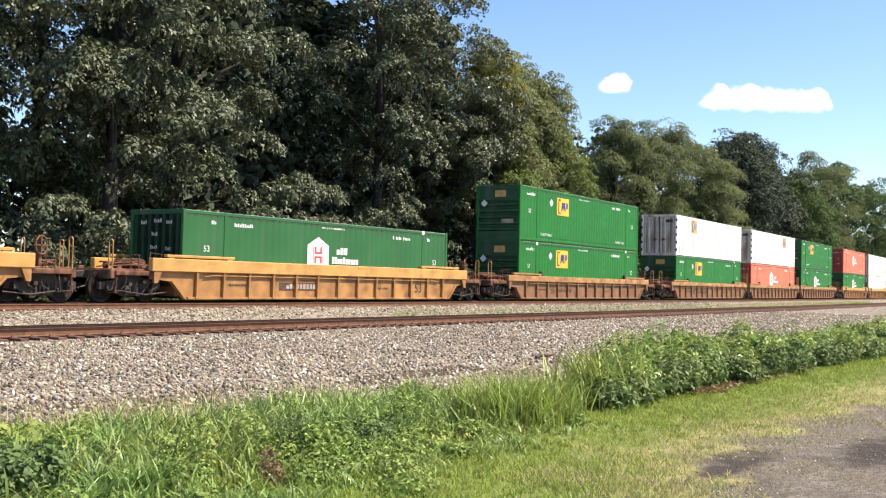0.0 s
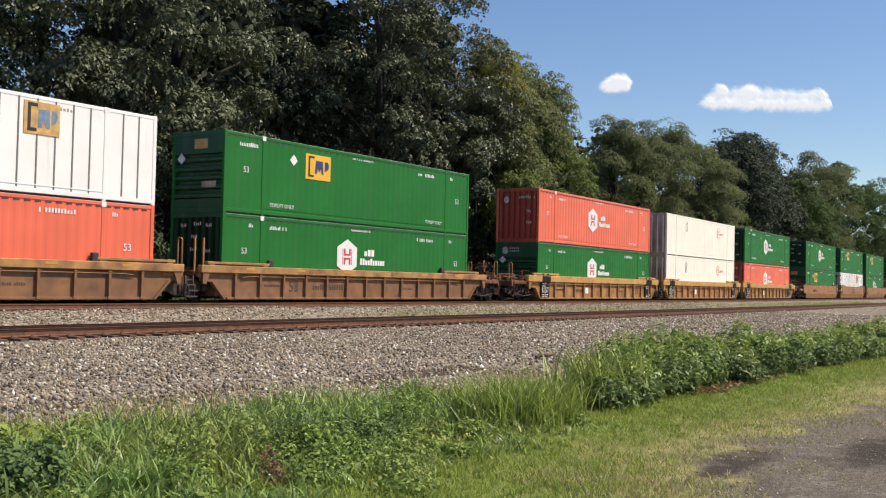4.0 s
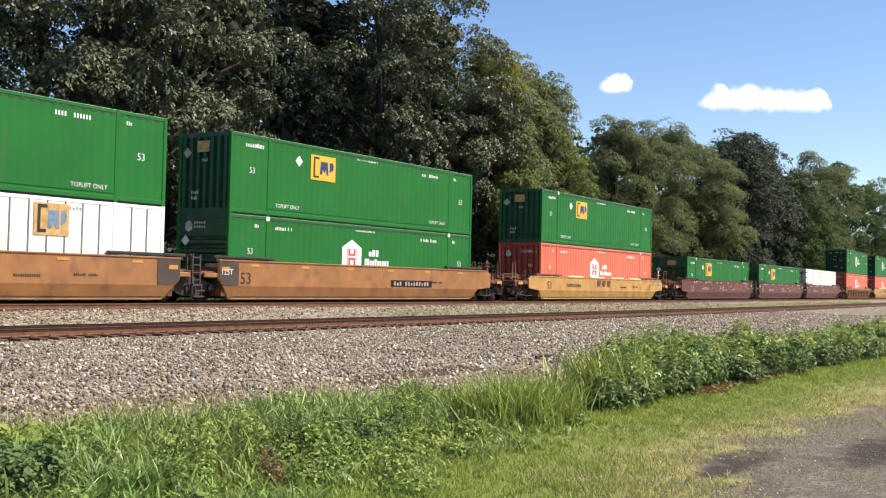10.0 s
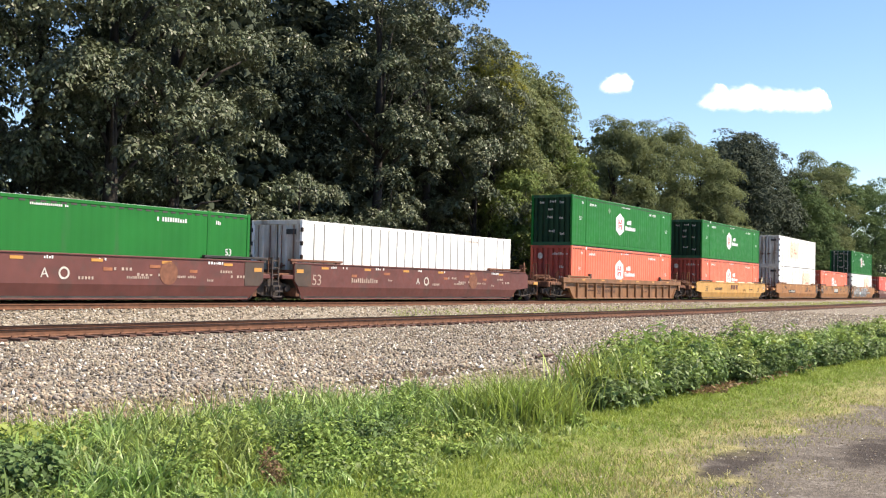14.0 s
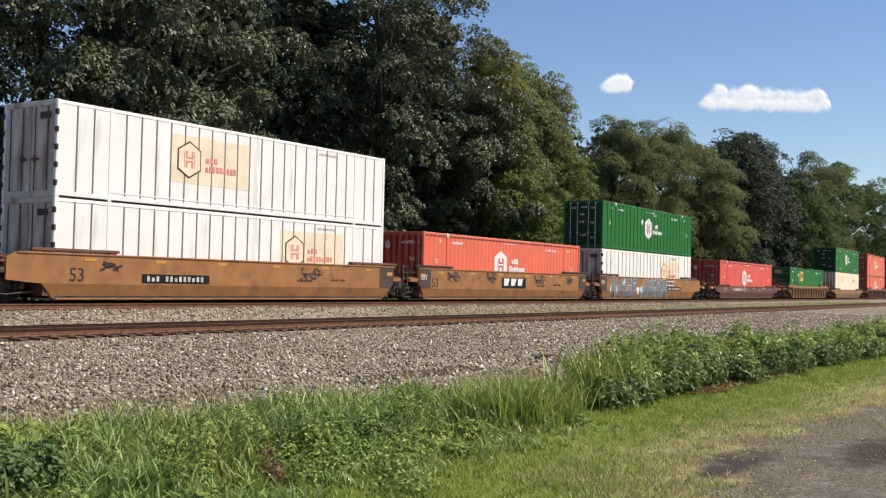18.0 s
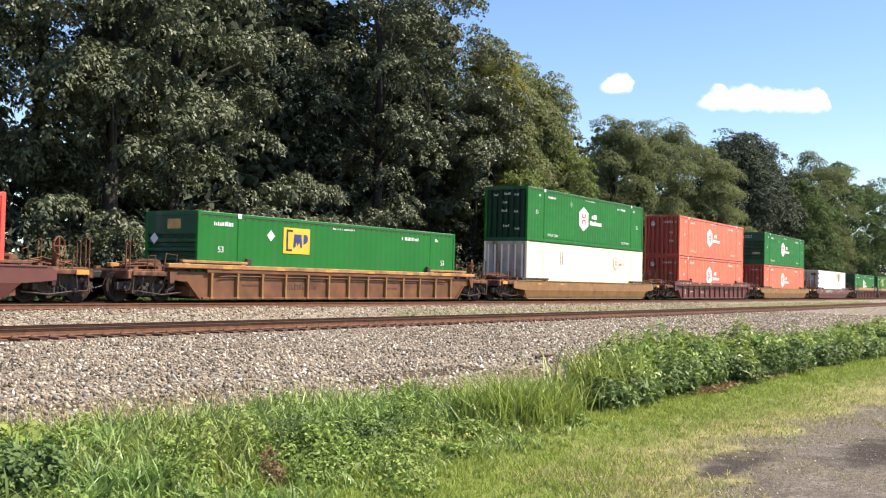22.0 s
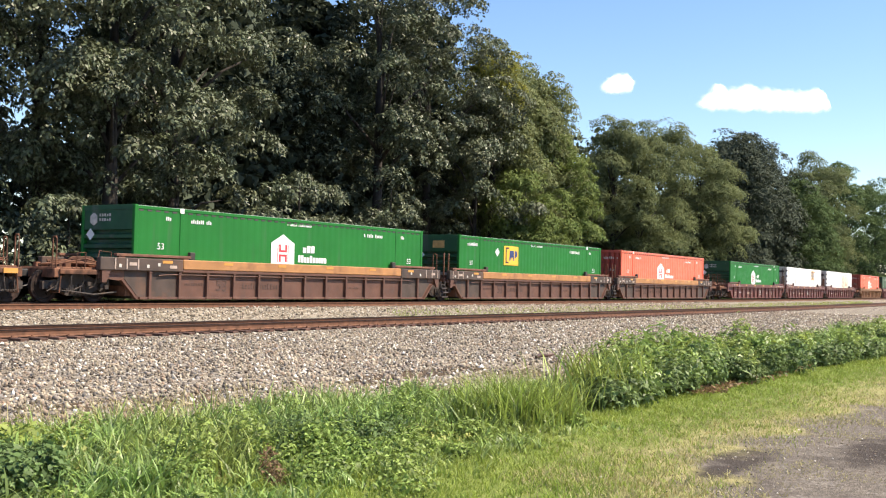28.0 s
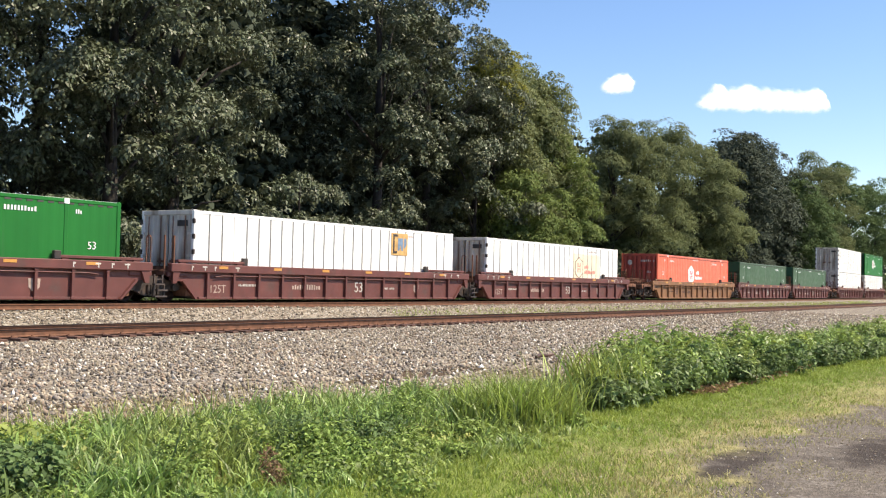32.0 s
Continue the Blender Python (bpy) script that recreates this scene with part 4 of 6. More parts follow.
weeds("tall_stalks", 2600, patches((14.0, 15.0, 17.0, 20.5, 25.0, 31.0), 0.3), lambda k: 6.6 + 0.2 * rs.randn(k), BUSH, 0.13, "tall leafy stalks above the bushes", stems=26, tall=1.02, aspect=0.28)
shrubs("ballast_weeds", 5, lambda k: 29.5 + 0.5 * rs.randn(k), lambda k: 10.1 + 0.2 * rs.randn(k), BUSH, 0.08, "small bush rooted in the ballast", 200, 0.85, 0.3, 0.35, 0.0)
weeds("fern_stalks", 900, lambda k: 15.6 + 0.5 * rs.randn(k), lambda k: 6.9 + 0.15 * rs.randn(k), BUSH, 0.2, "feathery fern-like stalks above the bushes", stems=36, tall=1.2, aspect=0.2)
shrubs("dark_bush", 15, lambda k: 4.35 + 0.2 * rs.randn(k), lambda k: 6.8 + 0.22 * rs.randn(k), WEED_DARK, 0.055, "dark broad-leaved bush in the tall grass", 420, 1.0, 0.2, 0.6, 0.0)
shrubs("yellow_weed", 9, lambda k: 5.75 + 0.3 * rs.randn(k), lambda k: 8.5 + 0.2 * rs.randn(k), YELLOWISH, 0.08, "yellow green leaves behind a dark bush", 120, 0.85, 0.36, 0.5, 0.0)
n = 260
f = rs.rand(n)
tagged(new("dead_weed", big_mesh("dead_weed", *leaf_cloud(np.stack([5.95 + 0.3 * f + 0.04 * rs.randn(n), 5.62 + 0.42 * f + 0.04 * rs.randn(n), GROUND_Z + 0.02 + (0.12 + 0.16 * f) * rs.rand(n)], -1), 0.8 * rs.randn(n, 3), 0.03 + 0.05 * rs.rand(n), 0.3), DEAD)), "dead brown weed in the verge", "weeds", kind="stuff")
weeds("pale_blossom", 220, lambda k: 8.4 + 0.3 * rs.randn(k), lambda k: 6.0 + 0.25 * rs.randn(k), FLOWER, 0.04, "pale yellow blossoms on low weeds")
weeds("pale_blossom", 120, lambda k: 5.2 + 0.15 * rs.randn(k), lambda k: 7.2 + 0.2 * rs.randn(k), FLOWER, 0.04, "pale yellow blossoms on low weeds")


def lane_gravel(n):
    """Small stones pressed into the lane."""
    x = 5.0 + 26 * rs.rand(n) ** 1.6
    y = 1.2 + 3.0 * rs.rand(n)
    size = 0.005 + 0.010 * rs.rand(n) ** 3
    base = np.array([(1, 0, 0), (-1, 0, 0), (0, 1, 0), (0, -1, 0), (0, 0, 0.6), (0, 0, -0.6)])
    fc = np.array([(0, 2, 4), (2, 1, 4), (1, 3, 4), (3, 0, 4), (2, 0, 5), (1, 2, 5), (3, 1, 5), (0, 3, 5)])
    v = base[None] * (0.7 + 0.6 * rs.rand(n, 6, 1)) + 0.3 * (rs.rand(n, 6, 3) - 0.5)
    v = v * size[:, None, None] + np.stack([x, y, np.full(n, GROUND_Z) + size * 0.3], -1)[:, None]
    return v.reshape(-1, 3), (fc[None] + 6 * np.arange(n)[:, None, None]).reshape(-1, 3)


tagged(new("lane_gravel", big_mesh("lane_gravel", *lane_gravel(6000), MATS_STONE)), "small grey stones pressed into the lane", "gravel", kind="stuff")


stick = Build().tube([(-0.28, 0, 0.03), (-0.05, 0.05, 0.06), (0.15, 0.0, 0.04), (0.3, -0.06, 0.07)], (0.025, 0.035, 0.03, 0.012), 7).tube([(0.0, 0.04, 0.05), (0.1, 0.15, 0.12)], (0.02, 0.01), 6)
debris = tagged(new("driftwood_stick", stick.mesh("driftwood_stick", MARK_DARK)), "short dark broken stick lying on the ballast", "stick")
debris.location = (19.85, 11.12, GROUND_Z + 0.03)
debris.scale = (1.25, 1.25, 1.25)


# ---- clouds ----
def cloud_mat():
    """Bright vapour with its own glow, thick in the middle and thinning out to wisps."""
    m = bpy.data.materials.new("self-lit cloud")
    m.use_nodes = True
    N, Lk = m.node_tree.nodes, m.node_tree.links
    d, clear, out = N.new("ShaderNodeBsdfDiffuse"), N.new("ShaderNodeBsdfTransparent"), N.new("ShaderNodeMixShader")
    d.inputs["Color"].default_value = (0.22, 0.22, 0.24, 1)
    # emission supplies most of the brightness that sunlight would give
    glow, both = N.new("ShaderNodeEmission"), N.new("ShaderNodeAddShader")
    glow.inputs["Color"].default_value, glow.inputs["Strength"].default_value = (0.90, 0.95, 1.0, 1), 0.8
    at = N.new("ShaderNodeAttribute")
    at.attribute_name = "thickness"
    tc, nz, add, rng = N.new("ShaderNodeTexCoord"), N.new("ShaderNodeTexNoise"), N.new("ShaderNodeMath"), N.new("ShaderNodeMapRange")
    nz.inputs["Scale"].default_value, nz.inputs["Detail"].default_value = 0.11, 6.0
    Lk.new(tc.outputs["Object"], nz.inputs["Vector"])
    add.operation = "MULTIPLY_ADD"
    add.inputs[1].default_value = 0.55
    Lk.new(nz.outputs["Fac"], add.inputs[0])
    Lk.new(at.outputs["Fac"], add.inputs[2])
    rng.interpolation_type = "SMOOTHSTEP"
    for i, v in zip((1, 2, 3, 4), (0.46, 1.9, 0.0, 0.98)):
        rng.inputs[i].default_value = v
    Lk.new(add.outputs[0], rng.inputs[0])
    Lk.new(rng.outputs[0], out.inputs[0])
    Lk.new(d.outputs[0], both.inputs[0])
    Lk.new(glow.outputs[0], both.inputs[1])
    Lk.new(clear.outputs[0], out.inputs[1])
    Lk.new(both.outputs[0], out.inputs[2])
    Lk.new(out.outputs[0], N["Material Output"].inputs["Surface"])
    return m


CLOUD = cloud_mat()


def cloud(lumps, words, seed):
    """lumps: offset across, offset up, radius, in metres. A bulging body whose thickness follows the lumps."""
    ob = tagged(new("cloud"), words, "cloud", kind="structure")
    u0, u1 = min(u - 2.2 * r for u, w, r in lumps), max(u + 2.2 * r for u, w, r in lumps)
    w0, w1 = min(w - 2.2 * r for u, w, r in lumps), max(w + 2.2 * r for u, w, r in lumps)
    step = 1.5
    nu, nw = int((u1 - u0) / step) + 1, int((w1 - w0) / step) + 1
    verts, thick = [], []
    for i in range(nu):
        for j in range(nw):
            u, w = u0 + i * step, w0 + j * step
            v = Vector((u / 13 + seed * 7, w / 13, 0))
            us, ws = u + 3.5 * noise.noise(v) + 1.5 * noise.noise(v * 2.7), w + 3.0 * noise.noise(v + Vector((0, 9, 0))) + 1.5 * noise.noise(v * 2.7 + Vector((0, 9, 0)))
            t = sum(max(0.0, 1 - ((us - a) ** 2 + (ws - b) ** 2) / (1.8 * r) ** 2) ** 2 for a, b, r in lumps)
            verts.append((u, -12.0 * math.sqrt(min(t, 2.0)), w))
            thick.append(t)
    faces = [(i * nw + j, (i + 1) * nw + j, (i + 1) * nw + j + 1, i * nw + j + 1) for i in range(nu - 1) for j in range(nw - 1) if max(thick[i * nw + j], thick[(i + 1) * nw + j + 1]) > 0]
    me = big_mesh("cloud_body", np.array(verts), np.array(faces), CLOUD, True)
    me.attributes.new("thickness", "FLOAT", "POINT").data.foreach_set("value", np.array(thick, dtype=np.float32))
    part("cloud_body", me, ob)
    return ob


def sky_place(px, py, dist):
    """A place in the sky, by its offsets across and down from the middle of the view."""
    d = Vector(((px - 784) / 1869.5, (441 - py) / 1869.5, -1))
    return VIEW.to_translation() + VIEW.to_3x3() @ (d * dist)


CLOUD_FAR = 1500.0
M = CLOUD_FAR / 1869.5
def lumps_of(spans):
    return [(a * M, b * M, c * M) for a, b, c in spans]


CLOUDS = [
    (cloud(lumps_of([(-22, -7, 9), (-12, -5, 11), (-4, 2, 12), (8, 5, 13), (17, 2, 11), (20, -6, 9), (8, -8, 10), (-2, -8, 10), (-12, -9, 8)]), "small white cloud in a blue sky", 1), (1087, 149), (1092, 150)),
    (cloud(lumps_of([(-108, -12, 9), (-96, -4, 11), (-82, 8, 13), (-76, 15, 9), (-62, 0, 14), (-44, 6, 13), (-28, 15, 12), (-24, 4, 15), (-4, 5, 14), (16, 4, 14), (36, 4, 13), (56, 4, 13), (74, 3, 13), (92, 7, 13), (102, 11, 8), (108, -4, 10), (112, -11, 8)] + [(-96 + 13 * k, -14, 9) for k in range(16)]), "long flat-bottomed white cloud in a blue sky", 2), (1350, 176), (1346, 177)),
]

# ---- containers ----
CL, CW, CH = 16.154, 1.295, 2.896
POSTS = (1.98, 14.17)


def corrugated(u0, u1, w0, w1, pitch, depth, along="x", slope=0.16):
    """A sheet pressed into flat-topped ridges that run up the wall; outer ridges at y = 0, troughs at y = depth."""
    def make():
        b = Build()
        n = max(1, round((u1 - u0) / pitch))
        st = (u1 - u0) / n
        prof = []
        for i in range(n):
            x = u0 + i * st
            prof += [(x, depth), (x + st * slope, 0), (x + st * 0.5, 0), (x + st * (0.5 + slope), depth)]
        prof.append((u1, depth))
        if along == "x":
            verts = [(x, y, z) for x, y in prof for z in (w0, w1)]
        else:
            verts = [(x, y, z) for z, y in prof for x in (w0, w1)]
        return b.add(verts, [(2 * i, 2 * i + 1, 2 * i + 3, 2 * i + 2) for i in range(len(prof) - 1)])
    return make


def flat_sheet(u0, u1, w0, w1):
    return lambda: Build().box(u0, u1, 0.012, 0.03, w0, w1)


def hexagon(w, h):
    def make():
        p = [(0, -h / 2), (w / 2, -h * 0.27), (w / 2, h * 0.27), (0, h / 2), (-w / 2, h * 0.27), (-w / 2, -h * 0.27)]
        return Build().prism(p, -0.004, 0.004)
    return make


def ring(outer, inner, n=20):
    """A thin flat ring."""
    def make():
        c = [(math.cos(2 * math.pi * k / n), math.sin(2 * math.pi * k / n)) for k in range(n)]
        verts = [(q * x, y, q * z) for y in (-0.004, 0.004) for q in (outer, inner) for x, z in c]
        faces = []
        for k in range(n):
            m = (k + 1) % n
            faces += [(k, m, n + m, n + k), (2 * n + k, 3 * n + k, 3 * n + m, 2 * n + m), (k, 2 * n + k, 2 * n + m, m), (n + k, n + m, 3 * n + m, 3 * n + k)]
        return Build().add(verts, faces)
    return make


def emblem(w, h):
    """One upright of the mark inside the hexagon, in two short bars."""
    return lambda: Build().box(w * 0.09, w * 0.17, -0.003, 0.003, -h * 0.23, -h * 0.03).box(w * 0.09, w * 0.17, -0.003, 0.003, h * 0.03, h * 0.23).box(w * 0.21, w * 0.235, -0.003, 0.003, -h * 0.23, h * 0.23).box(0, w * 0.088, -0.003, 0.003, h * 0.03, h * 0.085).box(0, w * 0.088, -0.003, 0.003, -h * 0.085, -h * 0.03)


SCHEMES = {
    # name: (side paint, end paint, wall, logo, label words)
    "gE": (GREEN, GREEN_END_SHADE, "fine", "panel", "green shipping container with amber logo panel"),
    "gH": (GREEN, GREEN_END_SHADE, "fine", "hex", "green shipping container with white hexagon emblem"),
    "gP": (GREEN, GREEN_END_SHADE, "seams", "hex", "green panelled shipping container with white hexagon emblem"),
    "gF": (GREEN_FADED, GREEN_END_SHADE, "fine", "hex", "faded green shipping container with white hexagon emblem"),
    "gD": (GREEN_DULL, GREEN_END_SHADE, "fine", "none", "faded dull green corrugated shipping container"),
    "rH": (RED, RED_GRIMY_SHADE, "fine", "hex", "orange red shipping container with white emblem"),
    "rD": (RED_DEEP, RED_GRIMY_SHADE, "fine", "hex", "bright red shipping container with white emblem"),
    "wE": (WHITE, LIGHT_END, "ribs", "oldpanel", "white ribbed shipping container with brown logo panel"),
    "wF": (WHITE, LIGHT_END, "ribs", "oldpanel_front", "white ribbed shipping container with brown logo panel"),
    "wH": (WHITE, LIGHT_END, "ribs", "faded", "white ribbed shipping container with faded emblem"),
    "w": (WHITE, LIGHT_END, "ribs", "none", "plain white ribbed shipping container with grimy doors"),
    "cW": (IVORY, GREY_END, "fine", "smallhex", "off-white shipping container with small red emblem"),
    "cH": (CREAM, GREY_END, "fine", "smallhex", "cream shipping container with small red emblem"),
}


def container(scheme, end, seed, upper):
    side, endp, wall, logo, words = SCHEMES[scheme]
    where = "on another" if upper else "in a well car"
    ob = new("shipping_container")
    tagged(ob, words + ", " + where, "container", "containers on the train")
    rng = random.Random(seed)
    wave = {"g": 0.006, "r": 0.011, "c": 0.005}.get(scheme[0], 0.008)
    for s, turn in ((-1, None), (1, (0, 0, math.pi))):
        # the far wall is the near one turned about the middle
        at = (0, -CW, 0) if s < 0 else (CL, CW, 0)

        def put(name, me, p=(0, 0, 0), t=None, label=""):
            q = Vector(p) if s < 0 else Vector((-p[0], -p[1], p[2]))
            r = t or (0, 0, 0)
            if s > 0:
                r = (r[0], r[1], r[2] + math.pi)
            return part(name, me, ob, Vector(at) + q, r, label)
        if wall == "fine":
            put("side_panel", shared(("side_panel", wave), corrugated(0.12, CL - 0.12, 0.16, CH - 0.12, 0.352, wave, slope=0.24), side), (0, 0.012, 0))
        else:
            put("side_panel", shared(("side_panel", wall), flat_sheet(0.1, CL - 0.1, 0.16, CH - 0.1), side))
            for i in range(25 if s < 0 else 0):
                if wall == "seams":
                    put("rib", shared("seam_rib", lambda: Build().box(-0.022, 0.022, -0.012, 0.014, 0.16, CH - 0.1), GREEN_SEAM), (0.72 + i * 0.613, 0, 0))
                    continue
                put("rib", shared("rib", lambda: Build().box(-0.025, 0.025, 0.0, 0.014, 0.16, CH - 0.1), RIB_GREY), (0.72 + i * 0.613, 0, 0))
        put("top_rail", shared("top_rail", lambda: Build().box(0.0, CL, 0, 0.07, CH - 0.13, CH - 0.02, 0.012), side))
        # dark dashes drawn as the top rail's shadow across the ridges
        if scheme[0] in "gr" and wall == "fine":
            tagged(put("rail_slot", shared("rail_slot", lambda: [bb := Build()] and [bb.box(0.16 + k * 0.352, 0.36 + k * 0.352, 0.006, 0.03, CH - 0.19, CH - 0.135) for k in range(45)] and bb, SCUFF_SHADE)), kind="stuff")
        put("bottom_rail", shared("bottom_rail", lambda: Build().box(0.0, CL, -0.004, 0.09, 0.05, 0.19, 0.012), side))
        if upper or rng.random() < 0.5:
            put("skirt_rail", shared("skirt_rail", lambda: Build().box(2.06, 14.1, -0.001, 0.02, 0.27, 0.31), side))
        for u in POSTS:
            put("side_post", shared("side_post", lambda: Build().box(-0.07, 0.07, -0.006, 0.08, 0.0, CH, 0.012), side), (u, 0, 0))
            if s < 0 and rng.random() < 0.55:
                put("lift_mark", shared("lift_mark", lambda: Build().box(-0.09, 0.09, -0.004, 0.004, -0.08, 0.08), MARK), (u, -0.009, CH - 0.09), label="white lift point mark")
        for u in (0.07, CL - 0.07):
            put("corner_post", shared("corner_post", lambda: Build().box(-0.075, 0.075, -0.008, 0.12, 0.0, CH + 0.004, 0.015), side), (u, 0, 0))
        if s > 0:
            continue
        # markings
        if logo == "hex":
            eu = 7.55 if wall == "seams" else 6.98
            put("emblem_plate", shared("emblem_plate", hexagon(1.27, 1.40), MARK), (eu, -0.004, 1.58), label="white hexagon emblem plate")
            put("emblem", shared(("emblem", 1.27), emblem(1.27, 1.40), MARK_RED), (eu, -0.010, 1.58), label="red emblem bars")
            put("emblem", shared(("emblem", 1.27), emblem(1.27, 1.40), MARK_RED), (eu, -0.010, 1.58), (0, math.pi, 0), label="red emblem bars")
            if wall == "seams":
                put("placard", shared("placard", lambda: Build().prism([(0, -0.21), (0.21, 0), (0, 0.21), (-0.21, 0)], -0.005, 0.005), MARK), (6.4, -0.01, 1.95), label="white diamond placard")
                put("notice", shared("lift_bracket", lambda: Build().box(0, 0.05, -0.004, 0.004, 0, 0.32).box(0.06, 0.42, -0.004, 0.004, 0.06, 0.12), MARK), (8.55, -0.006, 2.42), label="white bracket mark")
            elif upper and scheme[0] == "g":
                put("placard", shared("dull_placard", lambda: Build().prism([(0, -0.2), (0.2, 0), (0, 0.2), (-0.2, 0)], -0.005, 0.005), GREEN_PALE), (5.3, 0.0, 2.3), label="dull green diamond placard")
            for z, wd, n in ((1.64, 0.72, 3), (1.27, 1.70, 10)):
                put("wording", shared(("wording", n), bars(wd, 0.27, n, 7 + n, 0.78), MARK), (eu + (1.14 if n == 3 else 0.87), 0.002, z))
        elif logo == "panel":
            put("logo_panel", shared("logo_panel", lambda: Build().box(0, 1.5, -0.006, 0.02, 0, 0.97, 0.004), PANEL), (4.3, 0, 1.58), label="amber logo panel")
            put("logo_shape", shared(("logo_shape", 1), lambda: Build().box(0.16, 0.25, -0.003, 0.003, 0.1, 0.9).box(0.252, 0.5, -0.003, 0.003, 0.82, 0.9).box(0.252, 0.48, -0.003, 0.003, 0.1, 0.17), BLACKISH), (4.3, -0.012, 1.58))
            put("logo_shape", shared(("logo_shape", 2), lambda: Build().prism([(0.54, 0.24), (0.66, 0.24), (0.72, 0.46), (0.80, 0.30), (0.90, 0.46), (0.96, 0.24), (1.06, 0.24), (1.0, 0.74), (0.60, 0.74)], -0.003, 0.003), NAVY), (4.3, -0.012, 1.58))
            put("logo_shape", shared(("logo_shape", 3), lambda: Build().prism([(1.13, 0.36), (1.24, 0.40), (1.36, 0.48), (1.38, 0.62), (1.32, 0.74), (1.13, 0.74)], -0.003, 0.003), NAVY), (4.3, -0.012, 1.58))
            put("placard", shared("placard", lambda: Build().prism([(0, -0.21), (0.21, 0), (0, 0.21), (-0.21, 0)], -0.005, 0.005), MARK), (3.62, 0.0, 2.2), label="white diamond placard")
        elif logo.startswith("oldpanel"):
            u = 3.3 if logo.endswith("front") else 11.3
            put("logo_panel", shared("old_logo_panel", lambda: Build().box(0, 1.2, -0.006, 0.01, 0, 0.95, 0.004), PANEL_OLD), (u, -0.004, 1.75), label="weathered brown logo panel")
            put("logo_shape", shared("old_logo_dark", lambda: Build().box(0.12, 0.22, -0.003, 0.003, 0.08, 0.9).box(0.222, 0.44, -0.003, 0.003, 0.8, 0.9).box(0.222, 0.42, -0.003, 0.003, 0.08, 0.18), BLACKISH), (u, -0.013, 1.75))
            put("logo_shape", shared("old_logo_pale", lambda: Build().prism([(0.46, 0.2), (0.58, 0.2), (0.66, 0.45), (0.74, 0.2), (0.86, 0.2), (0.84, 0.74), (0.48, 0.74)], -0.003, 0.003).prism([(0.92, 0.3), (1.06, 0.4), (1.12, 0.55), (1.08, 0.74), (0.92, 0.74)], -0.003, 0.003), SLATE_BLUE), (u, -0.013, 1.75))
        elif logo == "faded":
            fu = 5.2 if upper else 10.6
            put("faded_patch", shared("faded_patch", lambda: Build().box(-0.8, 2.9, -0.002, 0.004, 0, 1.6), FADED_PATCH), (fu, 0.008, 0.85), label="faded cream patch")
            put("emblem_plate", shared("faded_plate", hexagon(1.04, 1.26), MARK_DARK), (fu, -0.004, 1.65), label="dark hexagon outline of a faded emblem")
            put("emblem", shared("faded_inner", hexagon(0.94, 1.14), FADED_PATCH), (fu, -0.010, 1.65))
            put("emblem", shared(("emblem", 1.0), emblem(1.0, 1.2), MARK_PINK), (fu, -0.016, 1.65))
            put("emblem", shared(("emblem", 1.0), emblem(1.0, 1.2), MARK_PINK), (fu, -0.016, 1.65), (0, math.pi, 0))
            for z, wd, n in ((1.62, 0.6, 3), (1.32, 1.5, 9)):
                put("wording", shared(("faded_wording", n), bars(wd, 0.2, n, 3 + n, 0.7), MARK_PINK), (fu + 0.75, -0.004, z))
        elif logo == "smallhex":
            put("emblem_plate", shared("small_plate", hexagon(0.7, 0.85), MARK_PINK), (11.78, -0.001, 2.05), label="small red hexagon emblem")
            put("emblem", shared(("small_emblem", scheme), hexagon(0.58, 0.72), side), (11.78, -0.007, 2.05))
            put("emblem", shared(("emblem_small", 0.6), emblem(0.6, 0.75), MARK_PINK), (11.78, -0.013, 2.05))
            put("emblem", shared(("emblem_small", 0.6), emblem(0.6, 0.75), MARK_PINK), (11.78, -0.013, 2.05), (0, math.pi, 0))
            put("wording", shared(("wording", 6), bars(0.85, 0.22, 6, 5), MARK_PINK), (12.25, 0.0, 1.9))
        if scheme[0] == "c":
            for u in (4.05, 4.3):
                put("scuff", shared("scuff", lambda: Build().box(-0.018, 0.018, -0.003, 0.003, 0, 0.75), SCUFF_SHADE), (u, 0.0, 1.75), label="dark upright scuff")
        elif wall in ("fine", "seams"):
            mk = MARK
            put("length_mark", text_mesh("53", 0.22, mk), (0.95, 0.003, 1.5), FACING)
            put("length_mark", text_mesh("53", 0.24, mk), (14.95, 0.003, 1.4), FACING)
            put("serial", shared(("serial", seed % 4), bars(1.3, 0.14, 12, seed % 4), mk), (11.9, 0.003, 2.42))
            put("serial", shared(("serial", 4 + seed % 3), bars(0.95, 0.13, 11, 20 + seed % 3), mk), (0.75 if logo == "panel" else 2.4, 0.003, 2.42))
            put("notice", shared(("notice", seed % 3), bars(1.4, 0.07, 20, 40 + seed % 3), mk), (7.2, 0.003, 2.62))
            put("type_mark", shared("type_mark", bars(0.24, 0.13, 3, 60), mk), (1.3, 0.003, 2.45))
            put("type_mark", shared("type_mark", bars(0.24, 0.13, 3, 60), mk), (14.5, 0.003, 2.45))
            if upper and wall == "fine" and seed not in (33, 35):
                put("notice", text_mesh("TOPLIFT ONLY", 0.145, mk), (2.35, -0.004, 0.36), FACING)
                put("notice", text_mesh("TOPLIFT ONLY", 0.145, mk), (12.5, -0.004, 0.36), FACING)
        else:
            put("serial", shared(("serial", "dark"), bars(1.2, 0.1, 10, 33), MARK_DIM), (11.9, 0.008, 2.55))
    part("roof", shared("roof", lambda: Build().box(0.02, CL - 0.02, -CW + 0.02, CW - 0.02, CH - 0.05, CH - 0.01), ROOF), ob)
